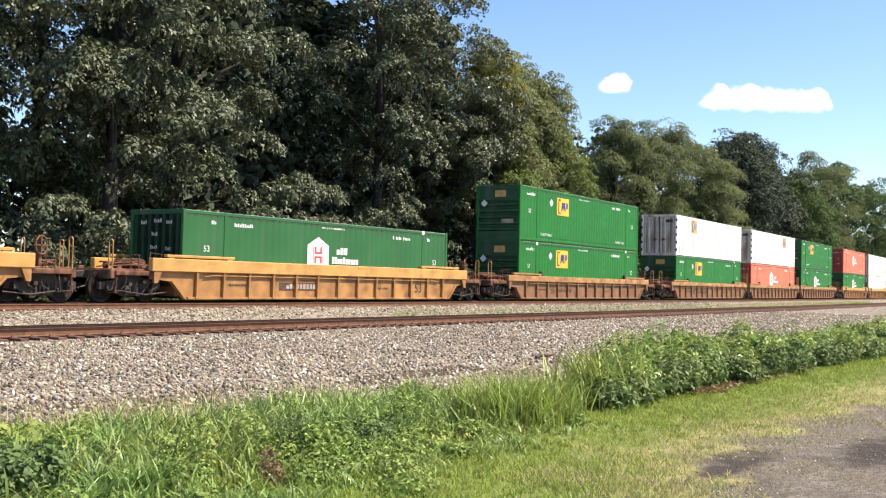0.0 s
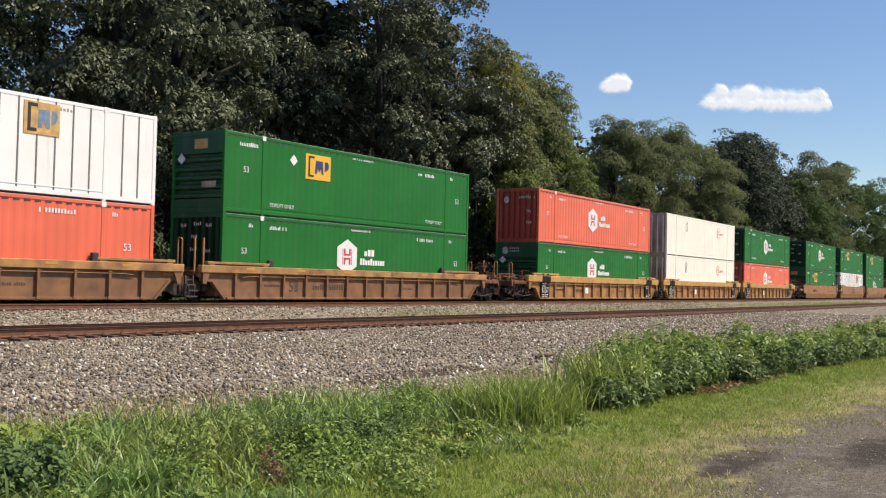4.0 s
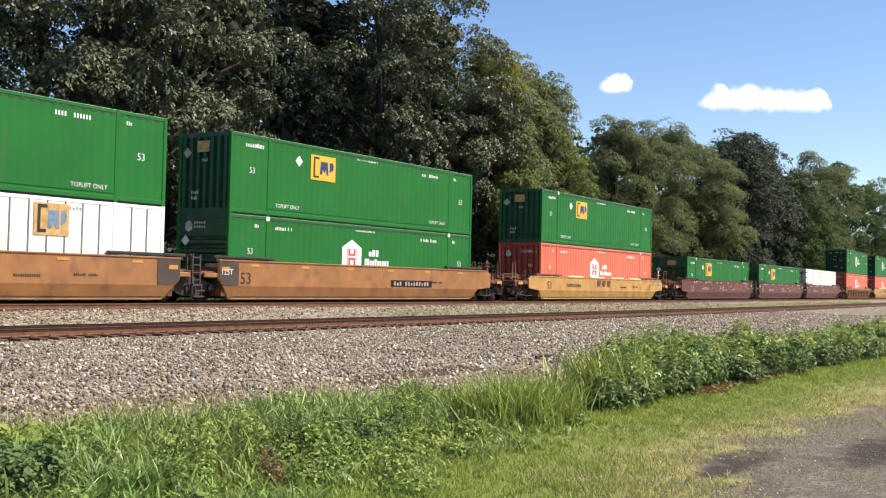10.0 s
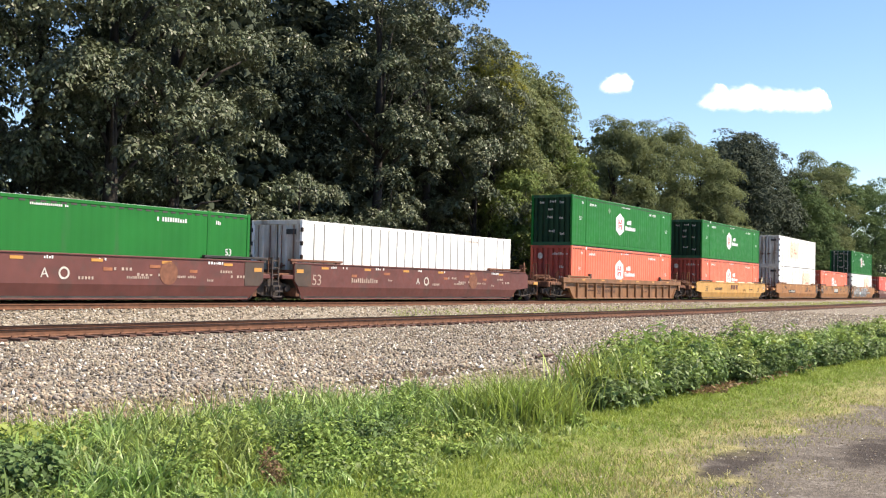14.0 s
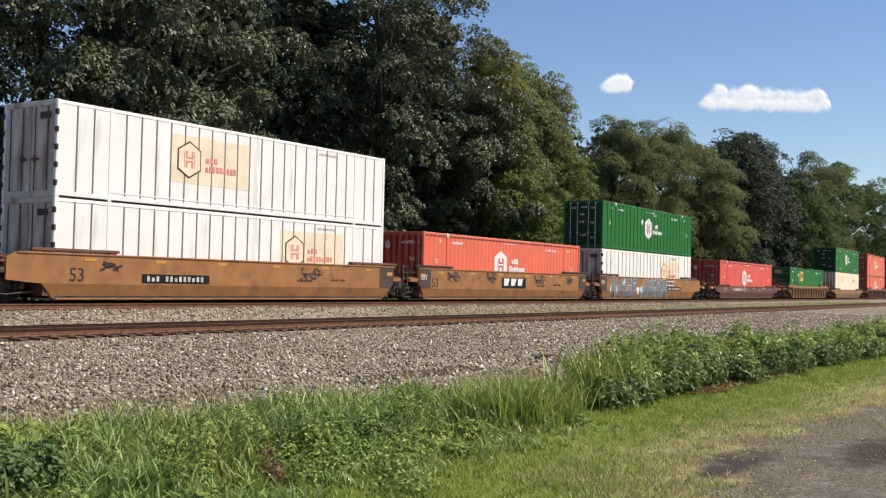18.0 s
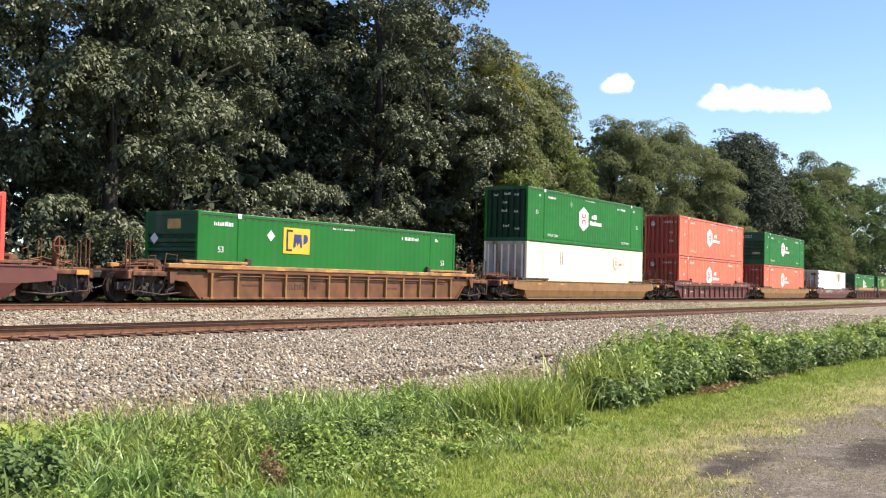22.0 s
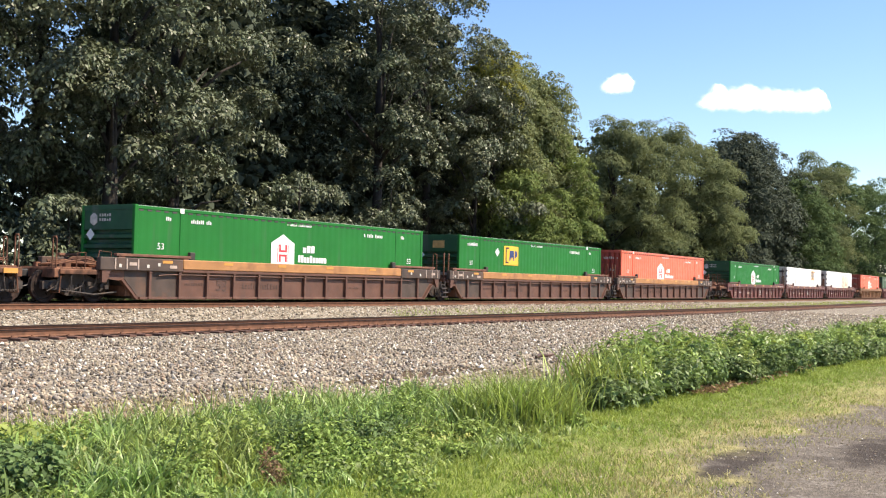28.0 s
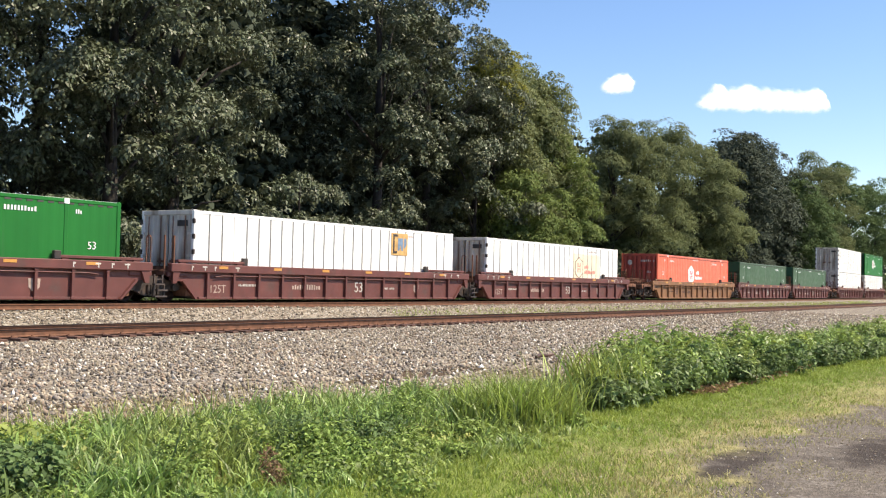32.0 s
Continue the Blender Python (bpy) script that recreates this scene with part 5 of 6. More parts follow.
    part("underframe", shared("underframe", lambda: Build().box(0.02, CL - 0.02, -CW + 0.05, CW - 0.05, 0.01, 0.15), DARK), ob)
    part("rear_wall", shared("rear_wall", lambda: Build().box(CL - 0.06, CL - 0.01, -CW + 0.03, CW - 0.03, 0.1, CH - 0.04), endp), ob)
    # leading end
    turn = (0, 0, math.pi / 2)
    if end == "h":
        part("end_wall", shared("end_wall_h", corrugated(0.5, 2.1, 0.1, 2.49, 0.32, 0.14, "z"), endp), ob, (0.02, 1.295, 0), (0, 0, -math.pi / 2))
        part("end_wall", shared("end_wall_top", lambda: Build().box(0.02, 0.05, -1.2, 1.2, 2.1, 2.82), endp), ob)
        part("end_wall", shared("end_wall_low", lambda: Build().box(0.02, 0.05, -1.2, 1.2, 0.1, 0.5), endp), ob)
        if logo == "panel":
            part("end_plate", shared("end_plate", lambda: Build().box(0.005, 0.02, -0.45, 0.2, 2.28, 2.62), PANEL_OLD), ob)
        else:
            part("end_emblem", shared("end_emblem", hexagon(0.34, 0.42), MARK_WORN), ob, (0.012, 0.7, 2.45), turn, "small white hexagon emblem")
            for z in (2.38, 2.53):
                part("wording", shared("end_line", bars(0.6, 0.09, 5, 82), MARK_WORN), ob, (0.012, 0.42, z), (0, 0, -math.pi / 2))
        part("placard", shared("end_placard", lambda: Build().prism([(0, -0.2), (0.2, 0), (0, 0.2), (-0.2, 0)], -0.006, 0.006), MARK), ob, (0.012, 0.85, 1.95), turn)
        part("end_plate", shared("end_plate_low", lambda: Build().box(0.005, 0.02, -0.9, -0.2, 0.9, 1.12), GREY_END), ob)
    else:
        ribbed_end = wall != "ribs"
        if ribbed_end:
            deep_end = scheme[0] in "rg" and wall == "fine"
            # most green ends get the darker green, grime and shade together
            back = GREEN_GRIMY_SHADE if scheme[0] == "g" and logo != "panel" else endp
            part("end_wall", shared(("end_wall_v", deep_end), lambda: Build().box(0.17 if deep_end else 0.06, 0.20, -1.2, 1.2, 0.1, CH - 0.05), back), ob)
            if logo == "panel":
                part("end_plate", shared("brown_end_plate", lambda: Build().box(-0.016, -0.004, -0.3, 0.3, -0.2, 0.2), PANEL_OLD), ob, (0.0, 0.05, 2.4), label="weathered brown logo plate")
                part("placard", shared("grimy_placard", lambda: Build().prism([(0, -0.2), (0.2, 0), (0, 0.2), (-0.2, 0)], -0.006, 0.006), GREY_END), ob, (-0.008, 0.85, 2.2), turn, "grimy diamond placard")
                for y, z, w in ((0.1, 1.85, 0.3), (0.6, 0.7, 0.4), (0.6, 0.5, 0.3)):
                    part("stencil", shared(("end_stencil", w), bars(w, 0.13, 4, 71), MARK_WORN), ob, (-0.012, y, z), (0, 0, -math.pi / 2))
            elif scheme[0] == "g":
                for y in (-0.82, -0.36, 0.36, 0.82) if wall == "seams" else ():
                    part("lock_rod", shared("end_lock_rod", lambda: Build().tube([(0, 0, 0.06), (0, 0, CH - 0.08)], (0.03, 0.03), 6).box(-0.04, 0.03, -0.06, 0.06, 0.9, 1.02).box(-0.04, 0.03, -0.05, 0.05, CH - 0.2, CH - 0.1), ROD), ob, (-0.03, y, 0), label="dull galvanised lock rod")
                for y, z, w in ((0.75, 2.4, 0.3), (0.1, 2.45, 0.4), (0.2, 2.0, 0.3), (-0.5, 2.4, 0.3), (0.25, 1.55, 0.35), (-0.5, 1.5, 0.25), (0.15, 0.75, 0.4), (-0.55, 0.6, 0.3)):
                    part("stencil", shared(("end_stencil", w), bars(w, 0.13, 4, 71), MARK_WORN), ob, (-0.012, y, z), (0, 0, -math.pi / 2))
            if scheme[0] == "c":
                for k in range(6):
                    part("end_strip", shared("end_strip", lambda: Build().box(-0.008, 0.0, -0.045, 0.045, 0.2, CH - 0.16), WHITE), ob, (0.006, -1.02 + k * 0.408, 0), label="clean white rib face")
            for k in range(7 if scheme[0] != "c" else 0):
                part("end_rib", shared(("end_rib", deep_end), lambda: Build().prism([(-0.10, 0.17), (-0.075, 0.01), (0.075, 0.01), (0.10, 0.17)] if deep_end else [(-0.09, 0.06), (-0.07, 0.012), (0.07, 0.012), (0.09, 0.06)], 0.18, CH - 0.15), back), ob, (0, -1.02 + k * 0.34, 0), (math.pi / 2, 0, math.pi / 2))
        for y in (() if ribbed_end else (-0.6, 0.6)):
            door = part("door", shared("door", corrugated(0.02, 1.16, 0.18, CH - 0.16, 0.285, 0.055), endp), ob, (0.02, y + 0.59, 0), (0, 0, -math.pi / 2))
            for v in (0.28, 0.88):
                part("lock_rod", shared("lock_rod", lambda: Build().tube([(0, 0, 0.2), (0, 0, CH - 0.2)], (0.018, 0.018), 6), {"g": MARK_WORN, "r": MARK_PINK, "c": GREY_END}.get(scheme[0], RUSTY)), door, (v, -0.03, 0))
            for z in (0.6, 1.35, 2.1):
                part("hinge", shared("hinge", lambda: Build().box(0, 0.16, -0.02, 0.01, -0.04, 0.04), endp), door, (0.02 if y > 0 else 0.98, -0.012, z))
        if not ribbed_end:
            for z in (0.42, 0.95, 1.48, 2.0, 2.52):
                for y in (-1, 1):
                    part("hinge", shared(("post_hinge", y), lambda: Build().box(-0.035, 0.05, *sorted((y * 1.22, y * 1.345)), -0.085, 0.085, 0.02), DARK), ob, (0, 0, z), label="grimy black hinge")
            for y in (-0.32, 0.28):
                part("latch", shared("latch", lambda: Build().box(-0.03, 0.02, -0.16, 0.16, -0.035, 0.035, 0.01).box(-0.05, -0.02, -0.05, 0.05, -0.1, 0.1), RUSTY), ob, (0.0, y, 1.15), label="rusty door latch")
            part("end_plate", shared("door_plate", lambda: Build().box(-0.012, 0.0, -0.25, 0.25, -0.1, 0.1), SCUFF_SHADE), ob, (0.0, -0.75, 2.45))
        if scheme[0] == "r":
            part("end_emblem", shared("end_emblem_red", hexagon(0.3, 0.38), MARK_WORN), ob, (0.0, 0.68, 2.3), turn, "small white hexagon emblem")
            for z, w in ((2.35, 1.0), (1.0, 0.35), (1.6, 0.3)):
                part("wording", shared(("end_wording", w), bars(w, 0.15, 8 if w > 0.5 else 3, 80), MARK_WORN), ob, (0.0, -0.1 if w > 0.5 else -0.55, z), (0, 0, -math.pi / 2))
    for s in (-1, 1):
        part("header", shared(("header", s), lambda: Build().box(-0.002, 0.08, -CW + 0.1, CW - 0.1, *((0.0, 0.2) if s < 0 else (CH - 0.16, CH + 0.002)), 0.01), endp), ob)
    return ob


# ---- well cars ----
WHEEL_R = 0.483
WHEELSETS = []


def wheelset_mesh():
    b = Build()
    for s in (-1, 1):
        y = s * 0.72
        b.turned([(0.0001, -0.07), (0.10, -0.07), (0.13, -0.02), (0.36, -0.03), (0.39, -0.06), (WHEEL_R, -0.06), (WHEEL_R, 0.05), (WHEEL_R + (0.025 if s < 0 else 0), 0.055), (0.40, 0.06), (0.36, 0.02), (0.13, 0.03), (0.0001, 0.03)], 0, y, 0, 18)
        for j in range(3):
            a = j * 2.1
            b.box(math.cos(a) * 0.25 - 0.04, math.cos(a) * 0.25 + 0.04, y - 0.05, y + 0.05, math.sin(a) * 0.25 - 0.04, math.sin(a) * 0.25 + 0.04)
    return b.turned([(0.085, -1.0), (0.085, 1.0)], 0, 0, 0, 12)


def side_frame_mesh():
    p = [(-1.2, 0.40), (-1.2, 0.62), (-0.75, 0.68), (-0.3, 0.86), (0.3, 0.86), (0.75, 0.68), (1.2, 0.62), (1.2, 0.40), (0.78, 0.40), (0.35, 0.20), (-0.35, 0.20), (-0.78, 0.40)]
    b = Build().prism(p, -0.07, 0.07)
    for x in (-0.2, -0.07, 0.07, 0.2):
        b.tube([(x, -0.10, 0.26), (x, -0.10, 0.56)], (0.055, 0.055), 8)
    for x in (-0.89, 0.89):
        b.turned([(0.0001, -0.18), (0.12, -0.18), (0.13, -0.06), (0.13, 0.0)], x, 0, WHEEL_R, 12)
    return b


def truck(car, x):
    t = part("truck", shared("bolster", lambda: Build().box(-0.2, 0.2, -1.05, 1.05, 0.45, 0.72, 0.03).box(-0.35, 0.35, -0.35, 0.35, 0.7, 0.84, 0.03), TRUCK), car, (x, 0, 0), label="greasy black four-wheel truck")
    for s in (-1, 1):
        part("side_frame", shared("side_frame", side_frame_mesh, TRUCK), t, (0, s * 1.02, 0), None if s < 0 else (0, 0, math.pi))
    for i, s in enumerate((-1, 1)):
        w = part("wheelset", shared("wheelset", wheelset_mesh, STEEL), t, (s * 0.89, 0, WHEEL_R))
        WHEELSETS.append((i, w))


def handrail(car, x, y, z0, z1, paint, half=0.14):
    part("handrail", shared(("handrail", z0, z1, half), lambda: Build().tube([(0, -half, z0), (0, -half, z1 - 0.06), (0, -half * 0.6, z1), (0, half * 0.6, z1), (0, half, z1 - 0.06), (0, half, z0)], (0.024,) * 6, 6), paint), car, (x, y, 0))


def brake_gear(car, x, d, seed):
    """Rods, levers, pipes and a reservoir crowded round the end of a car."""
    def above():
        r, b = random.Random(seed % 3), Build()
        b.turned([(0.0001, -0.5), (0.15, -0.48), (0.17, -0.4), (0.17, 0.4), (0.15, 0.48), (0.0001, 0.5)], d * 0.9, 0.1, 1.25, 12)
        for k in range(9):
            u, y, h = d * r.uniform(0.6, 2.6), r.uniform(-1.1, 0.9), r.uniform(0.06, 0.26)
            b.box(u - r.uniform(0.04, 0.16), u + r.uniform(0.04, 0.16), y - 0.08, y + 0.08, 1.04, 1.06 + h, 0.015)
        for k in range(6):
            y = r.uniform(-1.2, -0.2)
            b.tube([(d * 0.5, y, 1.12), (d * 1.5, y + r.uniform(-0.2, 0.2), 1.1 + r.uniform(0, 0.25)), (d * 2.7, y, 1.1 + r.uniform(0, 0.2))], (0.022,) * 3, 6)
        return b.tube([(d * 0.75, -1.1, 1.06), (d * 0.7, -1.1, 1.55), (d * 1.0, -0.9, 1.6), (d * 1.1, -0.9, 1.06)], (0.02,) * 4, 6)

    def below():
        r, b = random.Random(5 + seed % 3), Build()
        for k in range(5):
            u = d * (0.9 + 0.45 * k)
            b.tube([(u, -1.28, 0.86), (u + d * 0.08, -1.24, 0.5), (u + d * r.uniform(0.1, 0.4), -1.2, r.uniform(0.2, 0.4))], (0.03, 0.026, 0.022), 6)
        b.tube([(d * 0.6, -1.25, 0.32), (d * 1.5, -1.27, 0.24), (d * 2.5, -1.25, 0.36)], (0.028,) * 3, 6)
        b.tube([(d * 2.35, -1.36, 0.88), (d * 2.4, -1.38, 0.36), (d * 2.75, -1.38, 0.36), (d * 2.78, -1.36, 0.88)], (0.024,) * 4, 6)
        for k in range(4):
            u = d * r.uniform(0.8, 2.6)
            b.box(u - 0.07, u + 0.07, -1.3, -1.1, 0.3 + 0.1 * k, 0.42 + 0.1 * k, 0.01)
        return b
    part("brake_gear", shared(("gear_above", d, seed % 3), above, GEAR), car, (x, 0, 0), label="rusty brake rods and reservoir")
    part("brake_rigging", shared(("gear_below", d, seed % 3), below, TRUCK), car, (x, 0, 0), label="greasy rods below the deck")


CARS = {
    "yellowR": (YELLOW, YELLOW_NEW, "yellow ribbed well car"),
    "brownR": (BROWN, CHORD_YELLOW, "rusty brown ribbed well car, worn yellow chord"),
    "darkR": (DARK_BROWN, DARK_BROWN, "dark brown ribbed well car with an orange strip"),
    "umberR": (UMBER_SHADED, CHORD_YELLOW, "rust brown ribbed well car, worn yellow chord"),
    "rustR": (BROWN, BROWN, "rusty brown ribbed well car"),
    "maroonR": (MAROON, MAROON, "maroon ribbed well car"),
    "yellowS": (YELLOW_NEW, YELLOW_NEW, "bright yellow smooth-sided well car"),
    "orangeS": (ORANGE, ORANGE, "weathered orange brown smooth-sided well car"),
    "tanS": (TAN, TAN, "weathered tan brown smooth-sided well car"),
    "maroonS": (MAROON, MAROON, "maroon smooth-sided well car"),
}


def end_ladder(ob, x, y, top):
    """A short ladder at the car's end, with three treads below it."""
    lad = new("ladder")
    tagged(lad, "grimy dark end ladder with steps")
    lad.parent = ob
    lad.location = (x, y, 0)
    for a in (-0.17, 0.17):
        part("ladder_rail", shared(("ladder_rail", top), lambda: Build().box(-0.022, 0.022, -0.03, 0.03, 0.62, top), STEP), lad, (a, 0, 0))
    for z in (0.75, 1.0, 1.25, 1.5):
        if z < top:
            part("rung", shared("rung", lambda: Build().box(-0.148, 0.148, -0.02, 0.02, -0.018, 0.018), STEP), lad, (0, 0, z))
    for a, w, z in ((0.0, 0.21, 0.585), (0.11, 0.21, 0.395), (0.05, 0.25, 0.195)):
        part("tread", shared(("tread", w), lambda: Build().box(-w, w, -0.11, 0.04, -0.025, 0.025), STEP), lad, (a, 0, z))
    for a in (-0.16, 0.26):
        part("hanger", shared("hanger", lambda: Build().box(-0.02, 0.02, -0.06, 0.0, 0.2, 0.6), STEP), lad, (a, 0.045, 0))


def well_car(kind, top, front, rear, seed, load):
    paint, chord, words = CARS[kind]
    ribbed = kind.endswith("R")
    state = {0: "empty", 1: "with one container", 2: "with two containers"}[load]
    ob = tagged(new("well_car"), words + ", " + state, "rail car", "cars of the train")
    rng = random.Random(seed)
    for s in (-1, 1):
        rot = None if s < 0 else (0, 0, math.pi)

        def put(name, me, p=(0, 0, 0), t=None, label="", parent=ob):
            q = Vector(p) if s < 0 else Vector((CL - p[0], -p[1], p[2]))
            r = t or (0, 0, 0)
            if s > 0:
                r = (r[0], r[1], r[2] + math.pi)
            return part(name, me, parent, q, r, label)
        left, right = (front, rear) if s < 0 else (rear, front)
        if ribbed:
            ends = {"C": [(0.0, 0.10), (-0.58, 0.68), (-1.0, 0.72), (-1.4, 0.74), (-1.4, 1.02)],
                    "A": [(0.0, 0.10), (-0.46, 0.64), (-0.62, 0.70), (-1.08, 0.72), (-1.08, 1.02)]}
            poly = [(CL - u, z) for u, z in ends[right]] + [(u, z) for u, z in reversed(ends[left])]
            over = {"C": 1.45, "A": 1.14}
            put("side_sill", shared(("side_sill_ribbed", left, right), lambda: Build().prism(poly, -1.38, -1.34).box(0.15, CL - 0.15, -1.47, -1.34, 0.09, 0.17, 0.01), paint))
            strip = kind == "darkR"
            if strip:
                put("top_chord", shared(("top_chord_mid", top), lambda: Build().box(1.9, CL - 1.9, -1.53, -1.32, 1.08, top, 0.02), CHORD_STRIP))
                put("lower_chord", shared("lower_chord", lambda: Build().box(1.9, CL - 1.9, -1.51, -1.32, 0.98, 1.075, 0.01), paint))
                for st, u in ((left, 0), (right, 1)):
                    put("chord_end", shared(("chord_end", top, st, u), lambda: Build().box(*((-over[st], 1.89) if u == 0 else (CL - 1.89, CL + over[st])), -1.53, -1.32, 1.0, top, 0.02), END_PAINT))
                for k in range(6):
                    put("end_strap", shared(("end_strap", top), lambda: Build().box(-0.025, 0.025, -0.012, 0.012, 1.04, top - 0.03), MARK_DIM), (-0.9 + k * 0.45 if k < 3 else CL + 0.9 - (k - 3) * 0.45, -1.535, 0))
            else:
                put("top_chord", shared(("top_chord", top, left, right, kind == "umberR"), lambda: Build().box(-over[left], CL + over[right], -1.53, -1.32, 1.13 if kind == "umberR" else 1.0, top, 0.02), chord))
                if kind == "umberR":
                    put("lower_chord", shared("under_chord", lambda: Build().box(0.3, CL - 0.3, -1.50, -1.32, 1.0, 1.125, 0.01), paint))
            posts = [0.55 + i * (CL - 1.1) / 12 for i in range(13)]
            if s < 0:
                # umber car: posts take tan as the lit tone before the shaded panel
                for u in posts:
                    put("side_post", shared("sill_post", lambda: Build().prism([(-0.045, 0.16), (0.045, 0.16), (0.045, 1.0), (-0.045, 1.0)], -1.49, -1.37).box(-0.075, 0.075, -1.505, -1.37, 0.10, 0.18, 0.012).box(-0.06, 0.06, -1.50, -1.37, 0.93, 1.0), TAN if kind == "umberR" else paint), (u, 0, 0))
            put("pipe", shared("pipe", lambda: Build().tube([(0.9, -1.46, 0.86), (1.3, -1.46, 0.90), (CL - 1.3, -1.46, 0.90), (CL - 0.9, -1.46, 0.86)], (0.02,) * 4, 6), paint))
            for st, u, m in ((left, 0, 1), (right, CL, -1)):
                # stiffening flange along the slanting end, and a gusset under the chord
                put("end_flange", shared(("end_flange", m), lambda: Build().prism([(u - m * a, z) for a, z in ((-0.09, 0.10), (0.0, 0.10), (0.60, 0.69), (0.53, 0.73))][::m], -1.49, -1.33), paint))
                put("gusset", shared(("gusset", st, m), lambda: Build().prism([(u - m * a, z) for a, z in ((over[st] - 0.1, 1.0), (over[st] - 0.1, 0.62), (over[st] - 0.26, 0.62), (over[st] - 0.42, 1.0))][::m], -1.50, -1.42), paint))
            if strip:
                for st, u, m in ((left, 0, 1), (right, CL, -1)):
                    put("end_panel", shared(("end_bay", m), lambda: Build().prism([(u - m * a, z) for a, z in ((-1.7, 0.18), (-0.12, 0.18), (0.42, 0.74), (0.42, 0.98), (-1.7, 0.98))][::-m], -1.392, -1.381), END_PAINT), label="dark painted end bay")
                for k, (u, w) in enumerate(((-0.75, 0.1), (-0.35, 0.3), (0.35, 0.1), (0.8, 0.1), (1.3, 0.3), (CL - 1.2, 0.1), (CL - 0.5, 0.3), (CL + 0.4, 0.1))):
                    put("chord_tick", shared(("strip_tick", k % 3), lambda: Build().box(0, w, -0.003, 0.003, 0.0, 0.1), (MARK_WORN, MARK_DIM, MARK_WORN)[k % 3]), (u, -1.536, 1.1 + 0.06 * (k % 2)))
            led = RUSTY if strip else chord
            zt = top
        else:
            ends = {"C": [(-0.46, 0.56), (-1.0, 0.60), (-1.62, 0.66), (-1.62, top - 0.16), (-1.3, top)], "A": [(-0.37, 0.56), (-0.58, 0.78), (-0.58, top)]}
            upper_poly = [(CL - u, z) for u, z in ends[right]] + [(u, z) for u, z in reversed(ends[left])]
            el, er = ends[left][0][0], ends[right][0][0]
            over = {"C": 1.3, "A": 0.58}

            def smooth_side():
                b = Build().prism(upper_poly, -1.46, -1.38)
                # lower plate, drawn in towards the rail
                return b.add([(el, -1.46, 0.56), (CL - er, -1.46, 0.56), (CL - 0.05, -1.33, 0.10), (0.05, -1.33, 0.10), (el, -1.38, 0.56), (CL - er, -1.38, 0.56), (CL - 0.05, -1.25, 0.10), (0.05, -1.25, 0.10)],
                             [(0, 1, 2, 3), (7, 6, 5, 4), (3, 2, 6, 7), (0, 3, 7, 4), (1, 5, 6, 2)])
            put("side_sill", shared(("side_sill_smooth", top, left, right), smooth_side, paint))
            put("bottom_flange", shared("bottom_flange", lambda: Build().box(0.1, CL - 0.1, -1.37, -1.25, 0.085, 0.14, 0.01), paint))
            put("top_flange", shared(("top_flange", top, left, right), lambda: Build().box(-over[left], CL + over[right], -1.49, -1.36, top - 0.03, top + 0.02, 0.008), paint))
            for st, u, m in ((left, 0, 1), (right, CL, -1)):
                if st == "A":
                    put("end_panel", shared(("end_panel", top, m), lambda: Build().prism([(u - m * a, z) for a, z in ((-0.38, 0.58), (0.36, 0.58), (0.56, 0.79), (0.56, top - 0.04), (-0.38, top - 0.04))][::m], -1.476, -1.462), END_PAINT), label="dark painted end panel")
                    put("reflector", shared("end_mark", lambda: Build().box(-0.19, 0.19, -1.486, -1.478, -0.07, 0.07), REFLECT), (u - m * 0.27, 0, top - 0.3))
            led = DARK if seed % 3 else RUSTY
            zt = top + 0.02
        for u in (0.75, CL - 0.75):
            put("guide_ledge", shared(("guide_ledge", zt), lambda: Build().box(-1.55, 1.55, -1.47, -1.31, zt + 0.04, zt + 0.13, 0.012).box(-1.45, -1.2, -1.45, -1.35, zt - 0.06, zt + 0.06).box(1.2, 1.45, -1.45, -1.35, zt - 0.06, zt + 0.06), led), (u, 0, 0))
        if s > 0:
            continue
        # stencils and tape
        ft = -1.388 if ribbed else -1.468
        mk = {"maroonR": MARK_WORN, "maroonS": MARK_DIM, "brownR": MARK_DARK, "umberR": MARK_DARK, "darkR": MARK_DARK, "rustR": MARK_DARK}.get(kind, BLACKISH)
        if seed != 20 and kind not in ("tanS", "umberR"):
            put("length_mark", text_mesh("53", 0.42, mk), (0.45 if not ribbed else {"yellowR": 13.45, "maroonR": 0.72 if load == 2 else 8.7, "darkR": 3.5}.get(kind, 3.41), ft, 0.64 if not ribbed else 0.38), FACING)
        if ribbed:
            if kind == "yellowR" and "A" in (front, rear):
                for u in (0.12, CL - 1.1):
                    put("stencil_panel", shared("stencil_panel", lambda: Build().box(0, 0.98, -0.012, 0.03, 0.11, 0.995).box(0.0, 0.98, -0.09, 0.0, 1.0, top - 0.02, 0.01).box(0.1, 0.2, -0.06, 0.02, top, top + 0.1).box(0.7, 0.8, -0.06, 0.02, top, top + 0.1), BLACKPAINT), (u, -1.452, 0))
                    for k, (dz, w, hh) in enumerate(((0.2, 0.62, 0.05), (0.3, 0.7, 0.05), (0.74, 0.3, 0.08), (0.88, 0.5, 0.06))):
                        put("stencil", shared(("panel_line", k), bars(w, hh, 7, 60 + k), MARK), (u + 0.14, -1.468, dz))
                put("capacity_mark", text_mesh("125T", 0.3, MARK), (0.16, -1.468, 0.42), FACING)
            if seed > 1:
                put("reporting_mark", shared(("reporting_mark", seed % 3), bars(1.9, 0.2, 13, 90 + seed % 3), MARK_DIM if kind == "maroonR" else mk), (4.3 + seed % 2 * 0.5, ft, 0.46))
